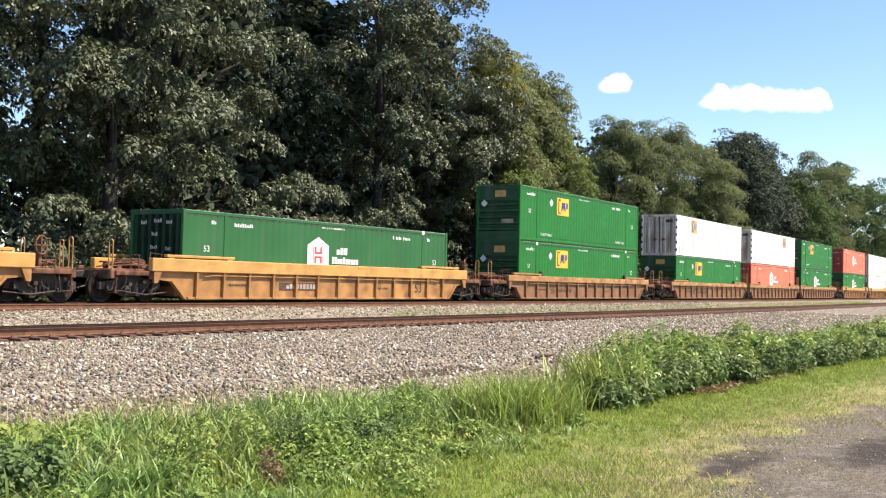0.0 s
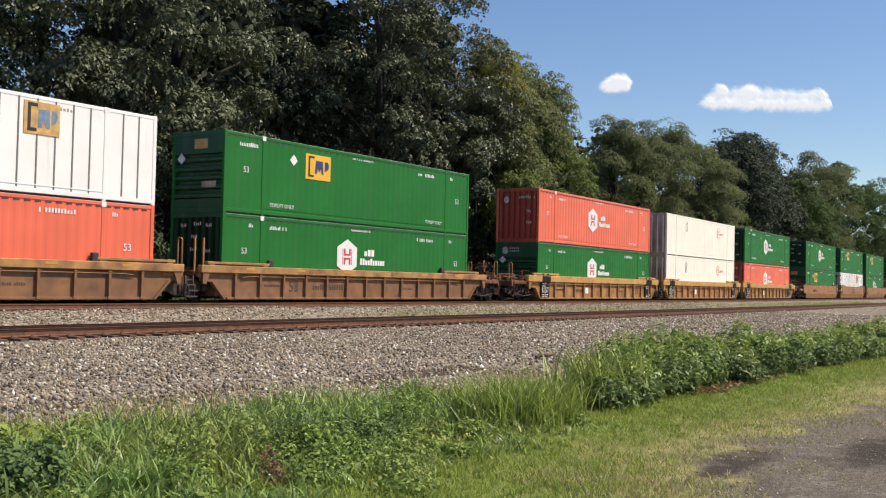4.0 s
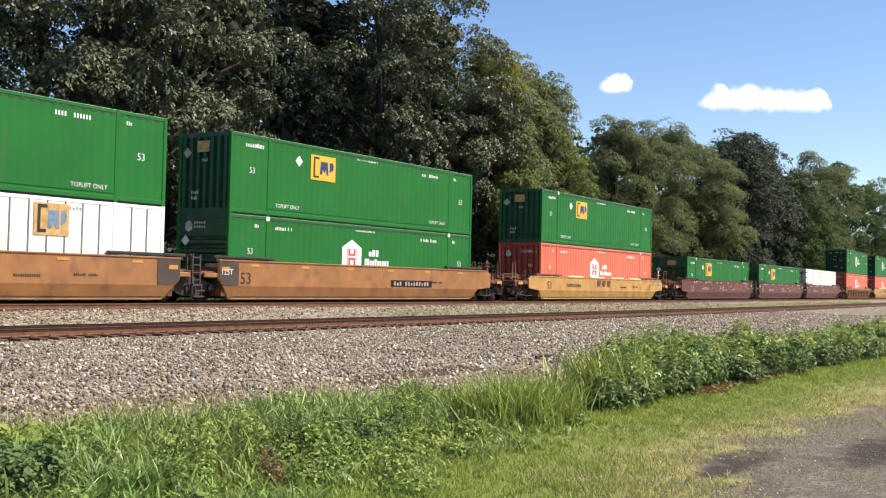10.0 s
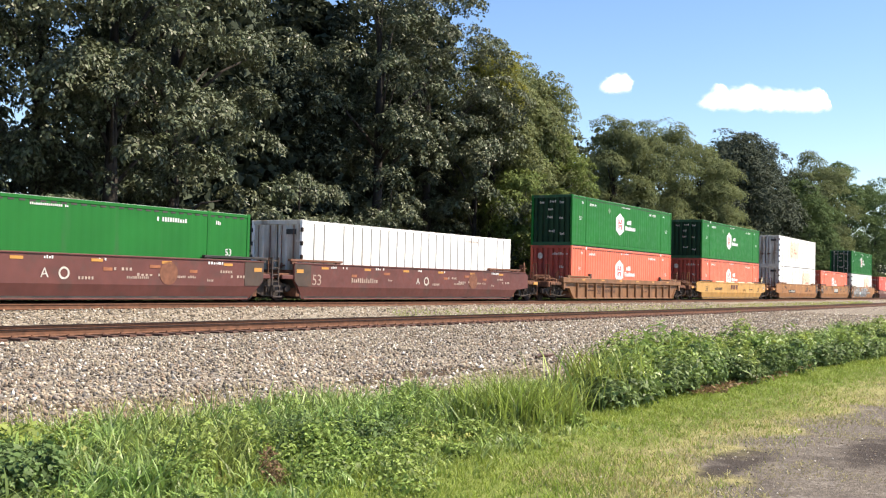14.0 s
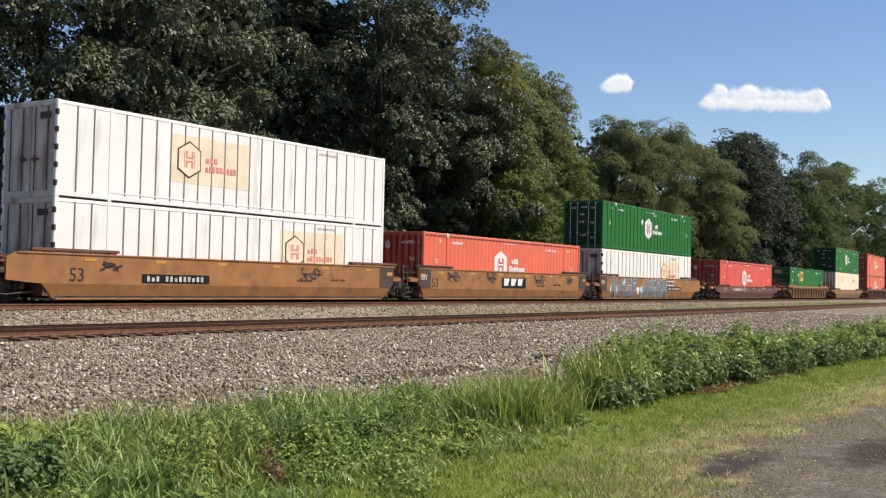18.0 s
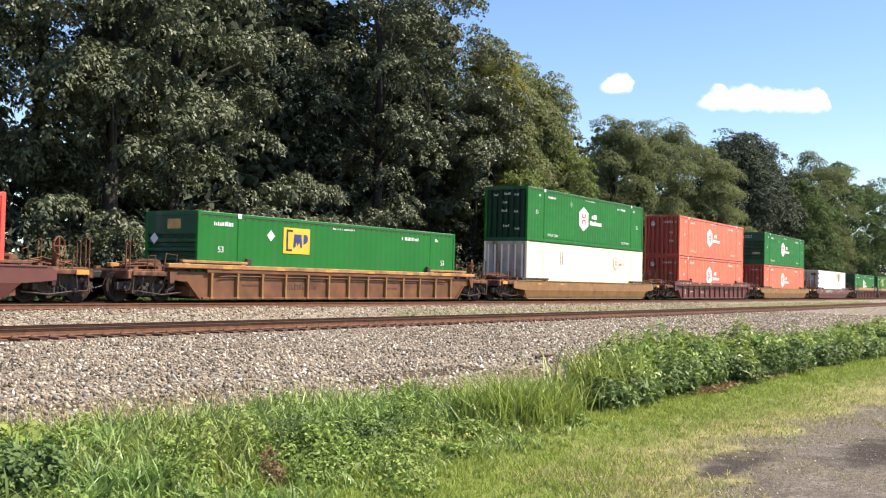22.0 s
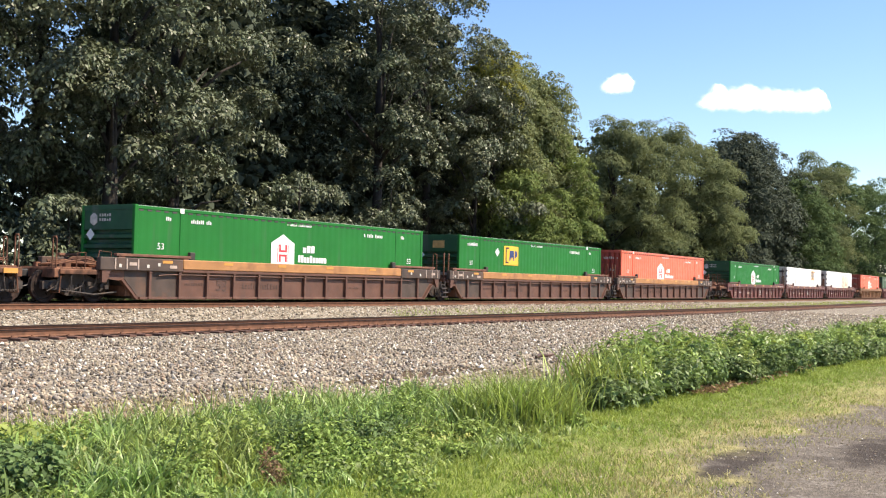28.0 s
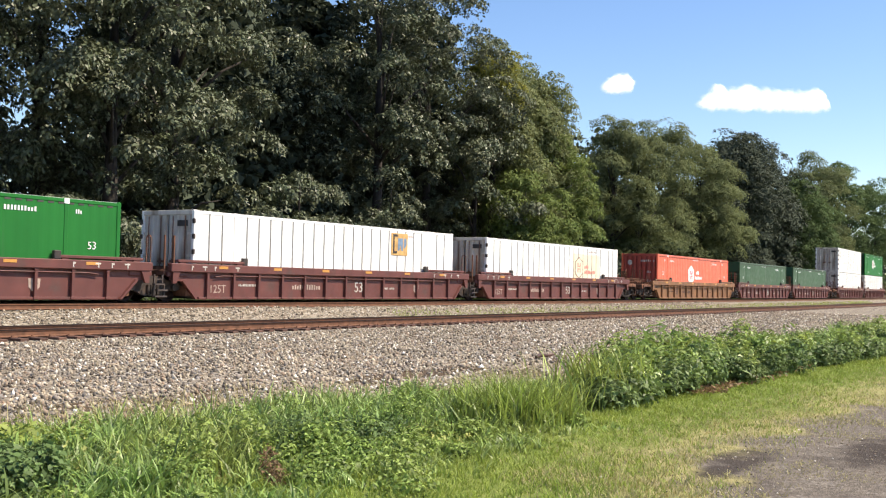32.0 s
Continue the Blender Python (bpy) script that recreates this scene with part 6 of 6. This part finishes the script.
            if kind != "yellowR":
                put("guide_block", shared("guide_block", lambda: Build().box(-0.12, 0.12, -1.47, -1.33, 0.0, 0.26, 0.02), DARK), (2.35, 0, top), label="black corner guide")
                put("guide_block", shared("guide_block", lambda: Build().box(-0.12, 0.12, -1.47, -1.33, 0.0, 0.26, 0.02), DARK), (CL - 2.35, 0, top), label="black corner guide")
            if kind == "maroonR":
                if load < 2:
                    put("capacity_mark", text_mesh("125T", 0.28, MARK_DIM), (0.68, ft, 0.32), FACING)
                    put("round_emblem", shared("shield", lambda: Build().prism([(-0.2, 0.2), (-0.18, -0.05), (0, -0.22), (0.18, -0.05), (0.2, 0.2)], -0.004, 0.004), MARK_DIM), (13.1, ft, 0.5), label="worn pale round emblem")
                for k, u in enumerate((-0.25, 0.35, 0.8, 1.9, 14.3, 15.2, 15.7, 16.3)):
                    put("chord_tick", shared(("chord_tick", k % 2), lambda: Build().box(-0.02, 0.02, -0.003, 0.003, 0.04, 0.2).box(-0.02 - 0.1 * (k % 2), 0.08, -0.003, 0.003, 0.14, 0.19), MARK_WORN), (u, -1.536, 1.02))
            if kind == "yellowR" and "A" not in (front, rear):
                put("name_panel", shared("worn_panel", lambda: Build().box(0, 2.3, -0.003, 0.003, 0, 0.3), MARK_DARK), (4.2 + seed % 2 * 0.5, ft + 0.001, 0.42))
                put("reporting_mark", shared("worn_marks", bars(1.9, 0.18, 10, 91, 0.7), MARK_DIM), (4.4 + seed % 2 * 0.5, ft - 0.008, 0.48))
            if kind == "yellowR" and "A" in (front, rear):
                put("data_plate", shared("data_plate", lambda: Build().box(0, 0.42, -0.004, 0.004, 0, 0.34), MARK), (5.9, ft, 0.4))
            put("stencil", shared("stencil_a", bars(0.9, 0.08, 12, 97), mk), (2.1, ft, 0.55))
            put("stencil", shared("stencil_b", bars(0.9, 0.08, 12, 98), mk), (10.6, ft, 0.5))
        else:
            if seed in (11, 18, 20):
                u, w = {11: (9.5, 3.1), 18: (3.2, 2.9), 20: (10.8, 2.7)}[seed]
                put("name_panel", shared(("number_panel", w), lambda: Build().box(0, w, -0.004, 0.004, 0, 0.28), BLACKPAINT), (u, ft - 0.004, 0.62))
                put("reporting_mark", shared(("panel_mark", w), bars(w - 0.4, 0.17, 13, 93), MARK_WORN if seed > 11 else MARK_DIM), (u + 0.2, ft - 0.012, 0.67))
            if kind == "orangeS" and front == "A":
                put("capacity_mark", text_mesh("125T", 0.2, MARK), (-0.5, ft - 0.022, 0.95), FACING)
            if kind == "orangeS" and seed in (10, 19):
                put("name_panel", shared(("name_panel", seed), lambda: Build().box(0, 2.5, -0.004, 0.004, 0, 0.52), BLACKPAINT if seed == 19 else PLATE_DULL), (6.85, ft - 0.004, 0.64))
            if kind == "yellowS" or (kind == "orangeS" and seed in (10, 19)):
                put("name_shape", shared(("name_shape", kind, seed), lambda: [bb := Build()] and [bb.prism([(0.2 + k, 0.08), (0.6 + k, 0.08), (0.75 + k, 0.44), (0.2 + k, 0.44)], -0.003, 0.003) for k in (0, 0.72, 1.44)] and bb, (MARK if seed == 19 else TAN) if kind == "orangeS" else MAROON), (6.85, ft - 0.012, 0.74 if kind != "orangeS" else 0.68))
            if kind == "maroonS" and top < 1.3:
                put("reporting_mark", shared("long_mark", bars(2.5, 0.26, 9, 52, 0.7), MARK_WORN), (3.6, ft, 0.7))
                put("ring_mark", shared("ring_mark", ring(0.19, 0.13), MARK_WORN), (6.45, ft, 0.84))
                for k, u in enumerate((1.3, 2.3, 7.0, 9.0, 11.0, 12.4, 14.2)):
                    put("stencil", shared(("stencil_m", k % 3), bars(0.4 + 0.35 * (k % 3), 0.08, 5 + k % 3, 34 + k % 3), MARK_DIM), (u, ft, top - (0.13 if k % 2 else 0.3)))
            if kind == "maroonS" and top > 1.3:
                put("ring_mark", shared("ring_mark", ring(0.19, 0.13), MARK_WORN), (8.3, ft, 0.88))
                put("class_mark", text_mesh("A", 0.3, MARK_WORN), (7.5, ft, 0.74), FACING)
                for k, u in enumerate((5.4, 8.8, 10.1, 11.0, 14.0, 14.6, 15.1)):
                    put("stencil", shared(("stencil_t", k % 4), bars(0.3 + 0.3 * (k % 4), 0.09, 4 + k % 4, 44 + k % 4), MARK_DIM), (u, ft, (0.84, 0.7, 1.0)[k % 3]))
                for k, u in enumerate((2.9, 5.1, 9.7, 11.5, 13.2)):
                    put("reflector", shared(("faded_tape", k % 2), lambda: Build().box(0, 0.34 + 0.1 * (k % 2), -0.004, 0.004, 0, 0.1), FADED_TAPE), (u, ft, 0.98 + 0.12 * (k % 2)))
                put("round_emblem", shared("round_emblem", lambda: Build().turned([(0.3, -0.004), (0.38, -0.004), (0.38, 0.004), (0.3, 0.004)], 0, 0, 0, 24), FADED_GOLD), (12.3, ft, top - 0.5), label="faded gold ring emblem")
                for k, u in enumerate((1.6, 2.1, 4.4, 7.6, 9.3, 13.9, 14.4)):
                    put("stencil", shared(("stencil_s", k % 3), bars(0.35 + 0.2 * (k % 3), 0.09, 4 + k % 3, 30 + k % 3), MARK), (u, ft, top - 0.16))
            if seed not in (10, 11, 18, 19, 20) and kind != "tanS":
                put("reporting_mark", shared(("reporting_mark", seed % 3), bars(1.8, 0.18, 13, 90 + seed % 3), mk), (2.9, ft, 0.76))
            if kind != "tanS":
                put("stencil", shared("stencil_a", bars(0.9, 0.08, 12, 97), mk), (10.6, ft, 0.75))
                put("stencil", shared("stencil_b", bars(0.9, 0.08, 12, 98), mk), (12.6, ft, 0.8))
        if kind == "yellowS":
            put("length_mark", text_mesh("53", 0.36, BLACKISH), (15.1, ft, 0.66), FACING)
            put("data_plate", shared("end_data_plate", lambda: Build().box(0, 0.38, -0.004, 0.004, 0, 0.26), MARK_WORN), (16.95, ft, 0.86))
            put("stencil", shared("plate_lines", bars(0.34, 0.16, 4, 12), NAVY), (16.99, ft - 0.008, 0.93))
            for u in (3.2, 6.2, 9.2, 12.0):
                put("rub_bar", shared("rub_bar", lambda: Build().box(0, 1.9, -1.47, -1.38, 0.02, 0.09, 0.015), CREAM), (u, 0, top), label="pale rub bar")
        for i in range(6 if kind != "tanS" else 2):
            put("reflector", shared("reflector", lambda: Build().box(0, 0.42, -0.004, 0.004, 0, 0.09), REFLECT), (1.0 + i * 2.75, -1.534 if ribbed else ft, (top - 0.14 if ribbed else top - 0.2)))
        put("bottom_member", shared("bottom_member", lambda: Build().box(0.1, CL - 0.1, -1.36, -1.15, 0.10, 0.2), DARK))
    for i in range(5):
        part("cross_bearer", shared("cross_bearer", lambda: Build().box(-0.15, 0.15, -1.36, 1.36, 0.1, 0.205), DARK), ob, (0.6 + i * (CL - 1.2) / 4, 0, 0))
    for e, (style, x0, d) in enumerate(((front, 0.0, -1), (rear, CL, 1))):
        reach = 1.25 if style == "A" else 2.85
        a, b = sorted((x0 + d * 0.2, x0 + d * reach))
        part("end_deck", shared(("end_deck", style, d), lambda: Build().box(a, b, -1.28, 1.28, 0.88, 1.06, 0.02).box(*sorted((x0 + d * 0.15, x0 + d * 0.35)), -1.36, 1.36, 0.2, 1.2), GEAR), ob)
        part("end_slope", shared(("end_slope", d), lambda: Build().prism([(x0, 0.12), (x0 + d * 0.05, 0.12), (x0 + d * 0.62, 0.88), (x0 + d * 0.5, 0.88)], -1.36, 1.36), DARK), ob)
        for s in (-1, 1):
            part("end_beam", shared(("end_beam", style, d, s), lambda: Build().box(*sorted((x0 + d * (0.3 if style == "A" else 1.4), x0 + d * (reach - 0.05))), *sorted((s * 1.3, s * 1.42)), 0.84, 1.0, 0.02), GEAR if style == "C" else paint), ob)
        if style == "C":
            truck(ob, x0 + d * 1.95)
            part("end_sill", shared(("end_sill", d), lambda: Build().box(*sorted((x0 + d * 2.75, x0 + d * 2.95)), -1.36, 1.36, 0.74, 1.02, 0.02), GEAR), ob)
            part("coupler", shared(("coupler", d), lambda: Build().box(*sorted((x0 + d * 2.9, x0 + d * 3.4)), -0.12, 0.12, 0.74, 0.98, 0.03).box(*sorted((x0 + d * 3.3, x0 + d * 3.58)), -0.2, 0.2, 0.7, 1.02, 0.05), DARK), ob)
            part("air_hose", shared(("air_hose", d), lambda: Build().tube([(x0 + d * 2.9, -0.3, 0.8), (x0 + d * 3.1, -0.34, 0.5), (x0 + d * 3.4, -0.3, 0.42), (x0 + d * 3.57, -0.2, 0.55)], (0.03,) * 4, 6), DARK), ob)
            for y in (-1.2, 1.2):
                handrail(ob, x0 + d * 2.85, y, 0.8, 1.95, CHORD_YELLOW if kind in ("yellowR", "yellowS", "brownR") else GEAR, 0.09)
                part("step", shared(("step", d), lambda: Build().tube([(x0 + d * 2.75, -0.2, 0.8), (x0 + d * 2.8, -0.2, 0.3), (x0 + d * 2.8, 0.2, 0.3), (x0 + d * 2.75, 0.2, 0.8)], (0.02,) * 4, 6), GEAR), ob, (0, y, 0))
            part("grab_iron", shared(("grab_iron", d), lambda: Build().tube([(x0 + d * 1.9, -1.36, 0.9), (x0 + d * 1.9, -1.4, 1.5), (x0 + d * 2.2, -1.4, 1.5), (x0 + d * 2.2, -1.36, 0.9)], (0.02,) * 4, 6), GEAR), ob)
            brake_gear(ob, x0, d, seed)
            if not ribbed:
                part("end_reflector", shared(("end_reflector", d), lambda: Build().box(*sorted((x0 + d * 2.3, x0 + d * 2.75)), -1.45, -1.42, 0.84, 0.98), REFLECT), ob, label="yellow reflector plate")
            if e == 1:
                part("brake_stand", shared("brake_stand", lambda: Build().box(-0.06, 0.06, -0.12, 0.12, 1.0, 1.85, 0.02), GEAR), ob, (x0 + d * 1.95, -0.9, 0))
                part("brake_wheel", shared("brake_wheel", lambda: Build().tube([(0.28 * math.cos(k * 0.5236), 0.12 * math.cos(k * 0.5236), 0.28 * math.sin(k * 0.5236)) for k in range(13)], (0.03,) * 13, 6).box(-0.26, 0.26, -0.012, 0.012, -0.02, 0.02).box(-0.02, 0.02, -0.012, 0.012, -0.26, 0.26), CREAM if kind == "yellowS" else GEAR), ob, (x0 + d * 1.95, -1.06, 1.68))
        elif e == 0:
            truck(ob, x0 - 1.55)
            end_ladder(ob, -1.62, -1.44, 1.62 if not ribbed else 0.9)
            if ribbed:
                for u in (0.75, 1.15):
                    part("end_post", shared("end_post", lambda: Build().box(-0.03, 0.03, -0.03, 0.03, 1.0, 2.2, 0.008), CHORD_YELLOW if kind == "brownR" else GEAR), ob, (x0 - u, -1.18, 0))
            part("articulation", shared("articulation", lambda: Build().box(-2.2, -0.9, -0.3, 0.3, 0.8, 1.1, 0.05), DARK), ob)
        else:
            for y in (-1.1, 1.1):
                handrail(ob, x0 + d * 1.3, y, 1.0, 2.15 if ribbed else 1.6, CHORD_YELLOW if kind == "brownR" else GEAR, 0.1)
    return ob


# ---- paint sprayed on one car ----
def on_side(me, name, paint, car, at, lift, label=""):
    """Lays a flat shape on the bent side of a smooth car: upright above the knee, drawn in below it."""
    bm = bmesh.new()
    bm.from_mesh(me)
    for v in bm.verts:
        v.co = Vector((v.co.x + at[0], 0, v.co.z + at[1]))
    bmesh.ops.bisect_plane(bm, geom=bm.verts[:] + bm.edges[:] + bm.faces[:], plane_co=(0, 0, 0.56), plane_no=(0, 0, 1))
    for v in bm.verts:
        v.co.y = -1.462 - lift + max(0.0, 0.56 - v.co.z) * 0.283
    out = bpy.data.meshes.new(name)
    bm.to_mesh(out)
    bm.free()
    out.materials.append(paint)
    return part(name, out, car, label=label)


def flat_poly(pts):
    me = bpy.data.meshes.new("shape")
    me.from_pydata([(x, 0, z) for x, z in pts], [], [tuple(range(len(pts)))])
    return me


def letters(text, size, swell, slant):
    cu = bpy.data.curves.new("sprayed_letters", "FONT")
    cu.body, cu.size, cu.offset, cu.shear = text, size, swell, slant
    ob = bpy.data.objects.new("sprayed_letters", cu)
    scene.collection.objects.link(ob)
    bpy.context.view_layer.update()
    me = bpy.data.meshes.new_from_object(ob.evaluated_get(bpy.context.evaluated_depsgraph_get()))
    bpy.data.objects.remove(ob)
    for v in me.vertices:
        v.co = Vector((v.co.x, 0, v.co.y))
    return me


def sprayed(car):
    r = random.Random(8)
    # pale blue and white ground colours behind the letters
    for k in range(14):
        u, z = 1.15 + k * 0.72, r.uniform(0.55, 1.05)
        pts = [(u + math.cos(a) * r.uniform(0.18, 0.5), z + math.sin(a) * r.uniform(0.15, 0.36)) for a in (0.2, 1.0, 1.9, 2.7, 3.6, 4.4, 5.3)]
        on_side(flat_poly(pts), "graffiti_ground", SPRAY_BLUE if k % 3 else MARK, car, (0, 0), 0.004)
    for text, size, u, st in (("RAGE", 1.62, 1.0, 0.1),):
        on_side(letters(text, size, 0.11, st), "graffiti_edge", MARK, car, (u, 0.28), 0.008)
        on_side(letters(text, size, 0.09, st), "graffiti_edge", BLACKISH, car, (u, 0.28), 0.012)
        on_side(letters(text, size, 0.045, st), "graffiti_letters", GALV, car, (u, 0.28), 0.016, "grey sprayed letters with dark outlines")
    # fat shapes that cannot be read, each leaning on the next
    blobs = (
        [(-0.78, 0.0), (-0.62, 0.50), (-0.72, 0.62), (-0.42, 1.05), (0.05, 1.36), (0.26, 1.28), (0.30, 0.90), (0.62, 0.66), (0.64, 0.30), (0.36, 0.02)],
        [(-0.60, 0.0), (-0.48, 0.36), (-0.62, 0.60), (-0.40, 0.74), (-0.52, 1.02), (-0.10, 1.24), (0.14, 1.06), (0.40, 1.16), (0.34, 0.78), (0.12, 0.70), (0.52, 0.42), (0.46, 0.04)],
        [(-0.34, 0.0), (-0.42, 0.44), (-0.66, 0.70), (-0.52, 1.20), (-0.22, 1.16), (-0.10, 0.84), (0.16, 1.22), (0.52, 1.10), (0.44, 0.62), (0.30, 0.40), (0.42, 0.0)],
        [(-0.58, 0.0), (-0.50, 0.60), (-0.56, 1.06), (-0.16, 1.26), (0.34, 1.24), (0.50, 0.94), (0.34, 0.62), (0.60, 0.42), (0.92, 0.0), (0.44, 0.04), (0.22, 0.36), (0.0, 0.30), (-0.10, 0.0)],
    )
    shapes = [(u, 0.14, [(x * w, y * h) for x, y in pts]) for (u, w, h), pts in zip(((6.95, 1.0, 0.92), (8.15, 1.08, 0.98), (9.2, 1.06, 1.0), (10.2, 0.92, 0.94)), blobs)]
    for name, paint_, grow, lift in (("graffiti_edge", MARK, 1.15, 0.008), ("graffiti_edge", BLACKISH, 1.07, 0.012), ("graffiti_letters", GALV, 0.97, 0.0127)):
        for k, (u, z, pts) in enumerate(shapes):
            on_side(flat_poly([(x * grow, max(0.12 - z, 0.6 + (y - 0.6) * grow)) for x, y in pts]), name, paint_, car, (u, z), lift + (0.0014 * k if paint_ is not MARK else 0.0))
    for u, z, sl in ((6.8, 0.62, 0.1), (7.0, 0.95, -0.14), (8.1, 0.55, 0.2), (8.2, 0.98, 0.16), (9.25, 0.7, 0.05), (10.15, 0.95, 0.12), (10.3, 0.5, -0.1)):
        on_side(flat_poly([(-0.03, -0.14), (0.03, -0.13), (0.03 + sl, 0.14), (sl - 0.03, 0.13)]), "graffiti_edge", BLACKISH, car, (u, z), 0.0215)
    for k, w in enumerate((0.4, 0.5, 0.42)):
        on_side(flat_poly([(0, 0), (w, 0), (w + 0.06, 0.3), (0.04, 0.3)]), "graffiti_edge", MARK, car, (10.75 + k * 0.5, 0.98), 0.005)
        on_side(flat_poly([(0.05, 0.05), (w - 0.04, 0.05), (w, 0.25), (0.09, 0.25)]), "graffiti_letters", BLACKISH, car, (10.75 + k * 0.5, 0.98), 0.009)


def scribble(car, spots, seed):
    """Thin dark spray tags that cannot be read: looping strokes."""
    r = random.Random(seed)
    for u, z, w, h in spots:
        b = Build()
        for k in range(3):
            n = 26
            ph, fq = r.uniform(0, 6), r.uniform(2.0, 3.4)
            pts = [(u + w * (i / n - 0.5) * r.uniform(0.96, 1.04) + 0.12 * w * math.sin(fq * 2.3 * i / n * 6.28 + ph), z + h * 0.5 * math.sin(fq * i / n * 6.28 + ph) * (0.5 + 0.5 * math.sin(i * 0.37 + k))) for i in range(n + 1)]
            for (xa, za), (xb, zb) in zip(pts, pts[1:]):
                dx, dz = xb - xa, zb - za
                ln = math.hypot(dx, dz) or 1.0
                ox, oz = -dz / ln * 0.018, dx / ln * 0.018
                b.add([(xa + ox, -1.4655 - 0.0012 * k, za + oz), (xb + ox, -1.4655 - 0.0012 * k, zb + oz), (xb - ox, -1.4655 - 0.0012 * k, zb - oz), (xa - ox, -1.4655 - 0.0012 * k, za - oz)], [(0, 1, 2, 3)])
        tagged(part("spray_tag", b.mesh("spray_tag", BLACKISH), car, label="thin dark sprayed scribble"), kind="stuff")


# ---- the train: place along the train, car, sill height, lower and upper load ----
TRAIN = [
    (-327.96, "yellowR", 1.43, None, None),
    (-304.66, "yellowR", 1.43, "gF v", None),
    (-281.62, "brownR", 1.3, "gE h", "gE h"),
    (-258.17, "brownR", 1.26, "gE h", "wF v"),
    (-238.78, "brownR", 1.26, "rH v", "wE v"),
    (-219.61, "brownR", 1.26, "gH v", "gE h"),
    (-196.26, "yellowR", 1.34, "gH h", "rH v"),
    (-176.88, "yellowR", 1.34, "cW v", "cW v"),
    (-157.71, "yellowR", 1.34, "rH v", "gH v"),
    (-134.18, "orangeS", 1.45, "gE h", "gH v"),
    (-114.90, "orangeS", 1.45, "wE v", "gE h"),
    (-95.86, "orangeS", 1.45, "gH h", "gE v"),
    (-72.47, "yellowS", 1.29, "rH v", "gE v"),
    (-49.07, "maroonS", 1.45, "gE h", None),
    (-29.56, "maroonS", 1.45, "gE h", None),
    (-10.61, "maroonS", 1.45, "w v", None),
    (12.67, "rustR", 1.28, "rH v", "gH v"),
    (35.62, "yellowS", 1.34, "rH v", "gH v"),
    (59.09, "orangeS", 1.45, "wH v", "wH v"),
    (78.28, "orangeS", 1.45, "rH v", None),
    (97.60, "orangeS", 1.45, "wH v", "gP v"),
    (120.90, "maroonS", 1.06, "rD v", None),
    (144.26, "umberR", 1.28, "gE h", None),
    (167.48, "tanS", 1.05, "cH v", "gH v"),
    (190.71, "maroonR", 1.28, "rH v", "rH v"),
    (213.80, "tanS", 1.01, "rH v", "gH h"),
    (237.20, "maroonS", 1.08, "wE v", None),
    (260.28, "darkR", 1.4, "gH h", None),
    (279.50, "darkR", 1.4, "gE h", None),
    (298.80, "darkR", 1.4, "rH v", None),
    (321.93, "maroonR", 1.28, "gH h", None),
    (341.12, "maroonR", 1.28, "wE v", None),
    (360.37, "maroonR", 1.28, "wH v", None),
    (383.46, "rustR", 1.28, "rH v", None),
    (402.97, "maroonR", 1.28, "gD h", None),
    (422.14, "maroonR", 1.28, "gD h", None),
    (445.72, "maroonR", 1.28, "w v", "w v"),
    (465.09, "maroonR", 1.28, "w v", "gH v"),
]
LOW_Z, HIGH_Z = 0.216, 3.116
MOVING = []
for i, (s, kind, top, low, high) in enumerate(TRAIN):
    before = TRAIN[i - 1][0] if i else s - 23.3
    after = TRAIN[i + 1][0] if i + 1 < len(TRAIN) else s + 23.3
    car = well_car(kind, top, "C" if s - before > 21 else "A", "C" if after - s > 21 else "A", i, bool(low) + bool(high))
    MOVING.append((car, s, 0.0))
    if i == 20:
        sprayed(car)
    elif i == 19:
        scribble(car, ((2.3, 1.12, 1.0, 0.5), (5.8, 1.12, 0.9, 0.6), (10.9, 1.08, 1.2, 0.5), (14.6, 1.1, 0.6, 0.45)), 3)
    elif i == 18:
        scribble(car, ((11.4, 1.05, 1.1, 0.5), (2.0, 1.1, 0.7, 0.3)), 4)
    for load, z in ((low, LOW_Z), (high, HIGH_Z)):
        if load:
            box = container(*load.split(), i * 2 + (z > 1), z > 1)
            MOVING.append((box, s, z))


def motions():
    """The train rolls by, slowing a little and checked once as its slack runs in; its wheels turn."""
    def gone(t):
        d = t - 16.0
        slack = min(max((t - 19.0) / 0.5, 0.0), 1.0)
        return 20.1656 * d - 0.02195 * d * d + 5.47e-5 * d ** 3 - 0.45 * slack * slack * (3 - 2 * slack)
    for thing, s0, z in MOVING:
        rows = []
        for n in sorted(list(range(33)) + [19.5]):
            s = s0 - gone(n)
            a, b = trk(s), trk(s + CL)
            rows.append((float(n), pose(a.x, a.y, z, 0, 0, math.degrees(math.atan2(b.y - a.y, b.x - a.x)))))
        walk(thing, rows)
    for thing, a, b in CLOUDS:
        rows = []
        for t, (px, py) in ((0.0, a), (32.0, b)):
            rows.append((t, Matrix.Translation(sky_place(px, py, CLOUD_FAR)) @ Matrix.Rotation(PSI - math.pi / 2, 4, "Z")))
        walk(thing, rows)
    first = {}
    for i, w in WHEELSETS:
        if i not in first:
            place = w.location.copy()
            rows = []
            for n in range(961):
                t = n / 30.0
                rows.append((t, Matrix.Translation(place) @ Matrix.Rotation(-(gone(t) - gone(0)) / WHEEL_R, 4, "Y")))
            walk(w, rows)
            first[i] = w
        else:
            w.rotation_mode = "QUATERNION"
            keys = w.animation_data_create()
            keys.action = first[i].animation_data.action
            keys.action_slot = first[i].animation_data.action_slot

motions()
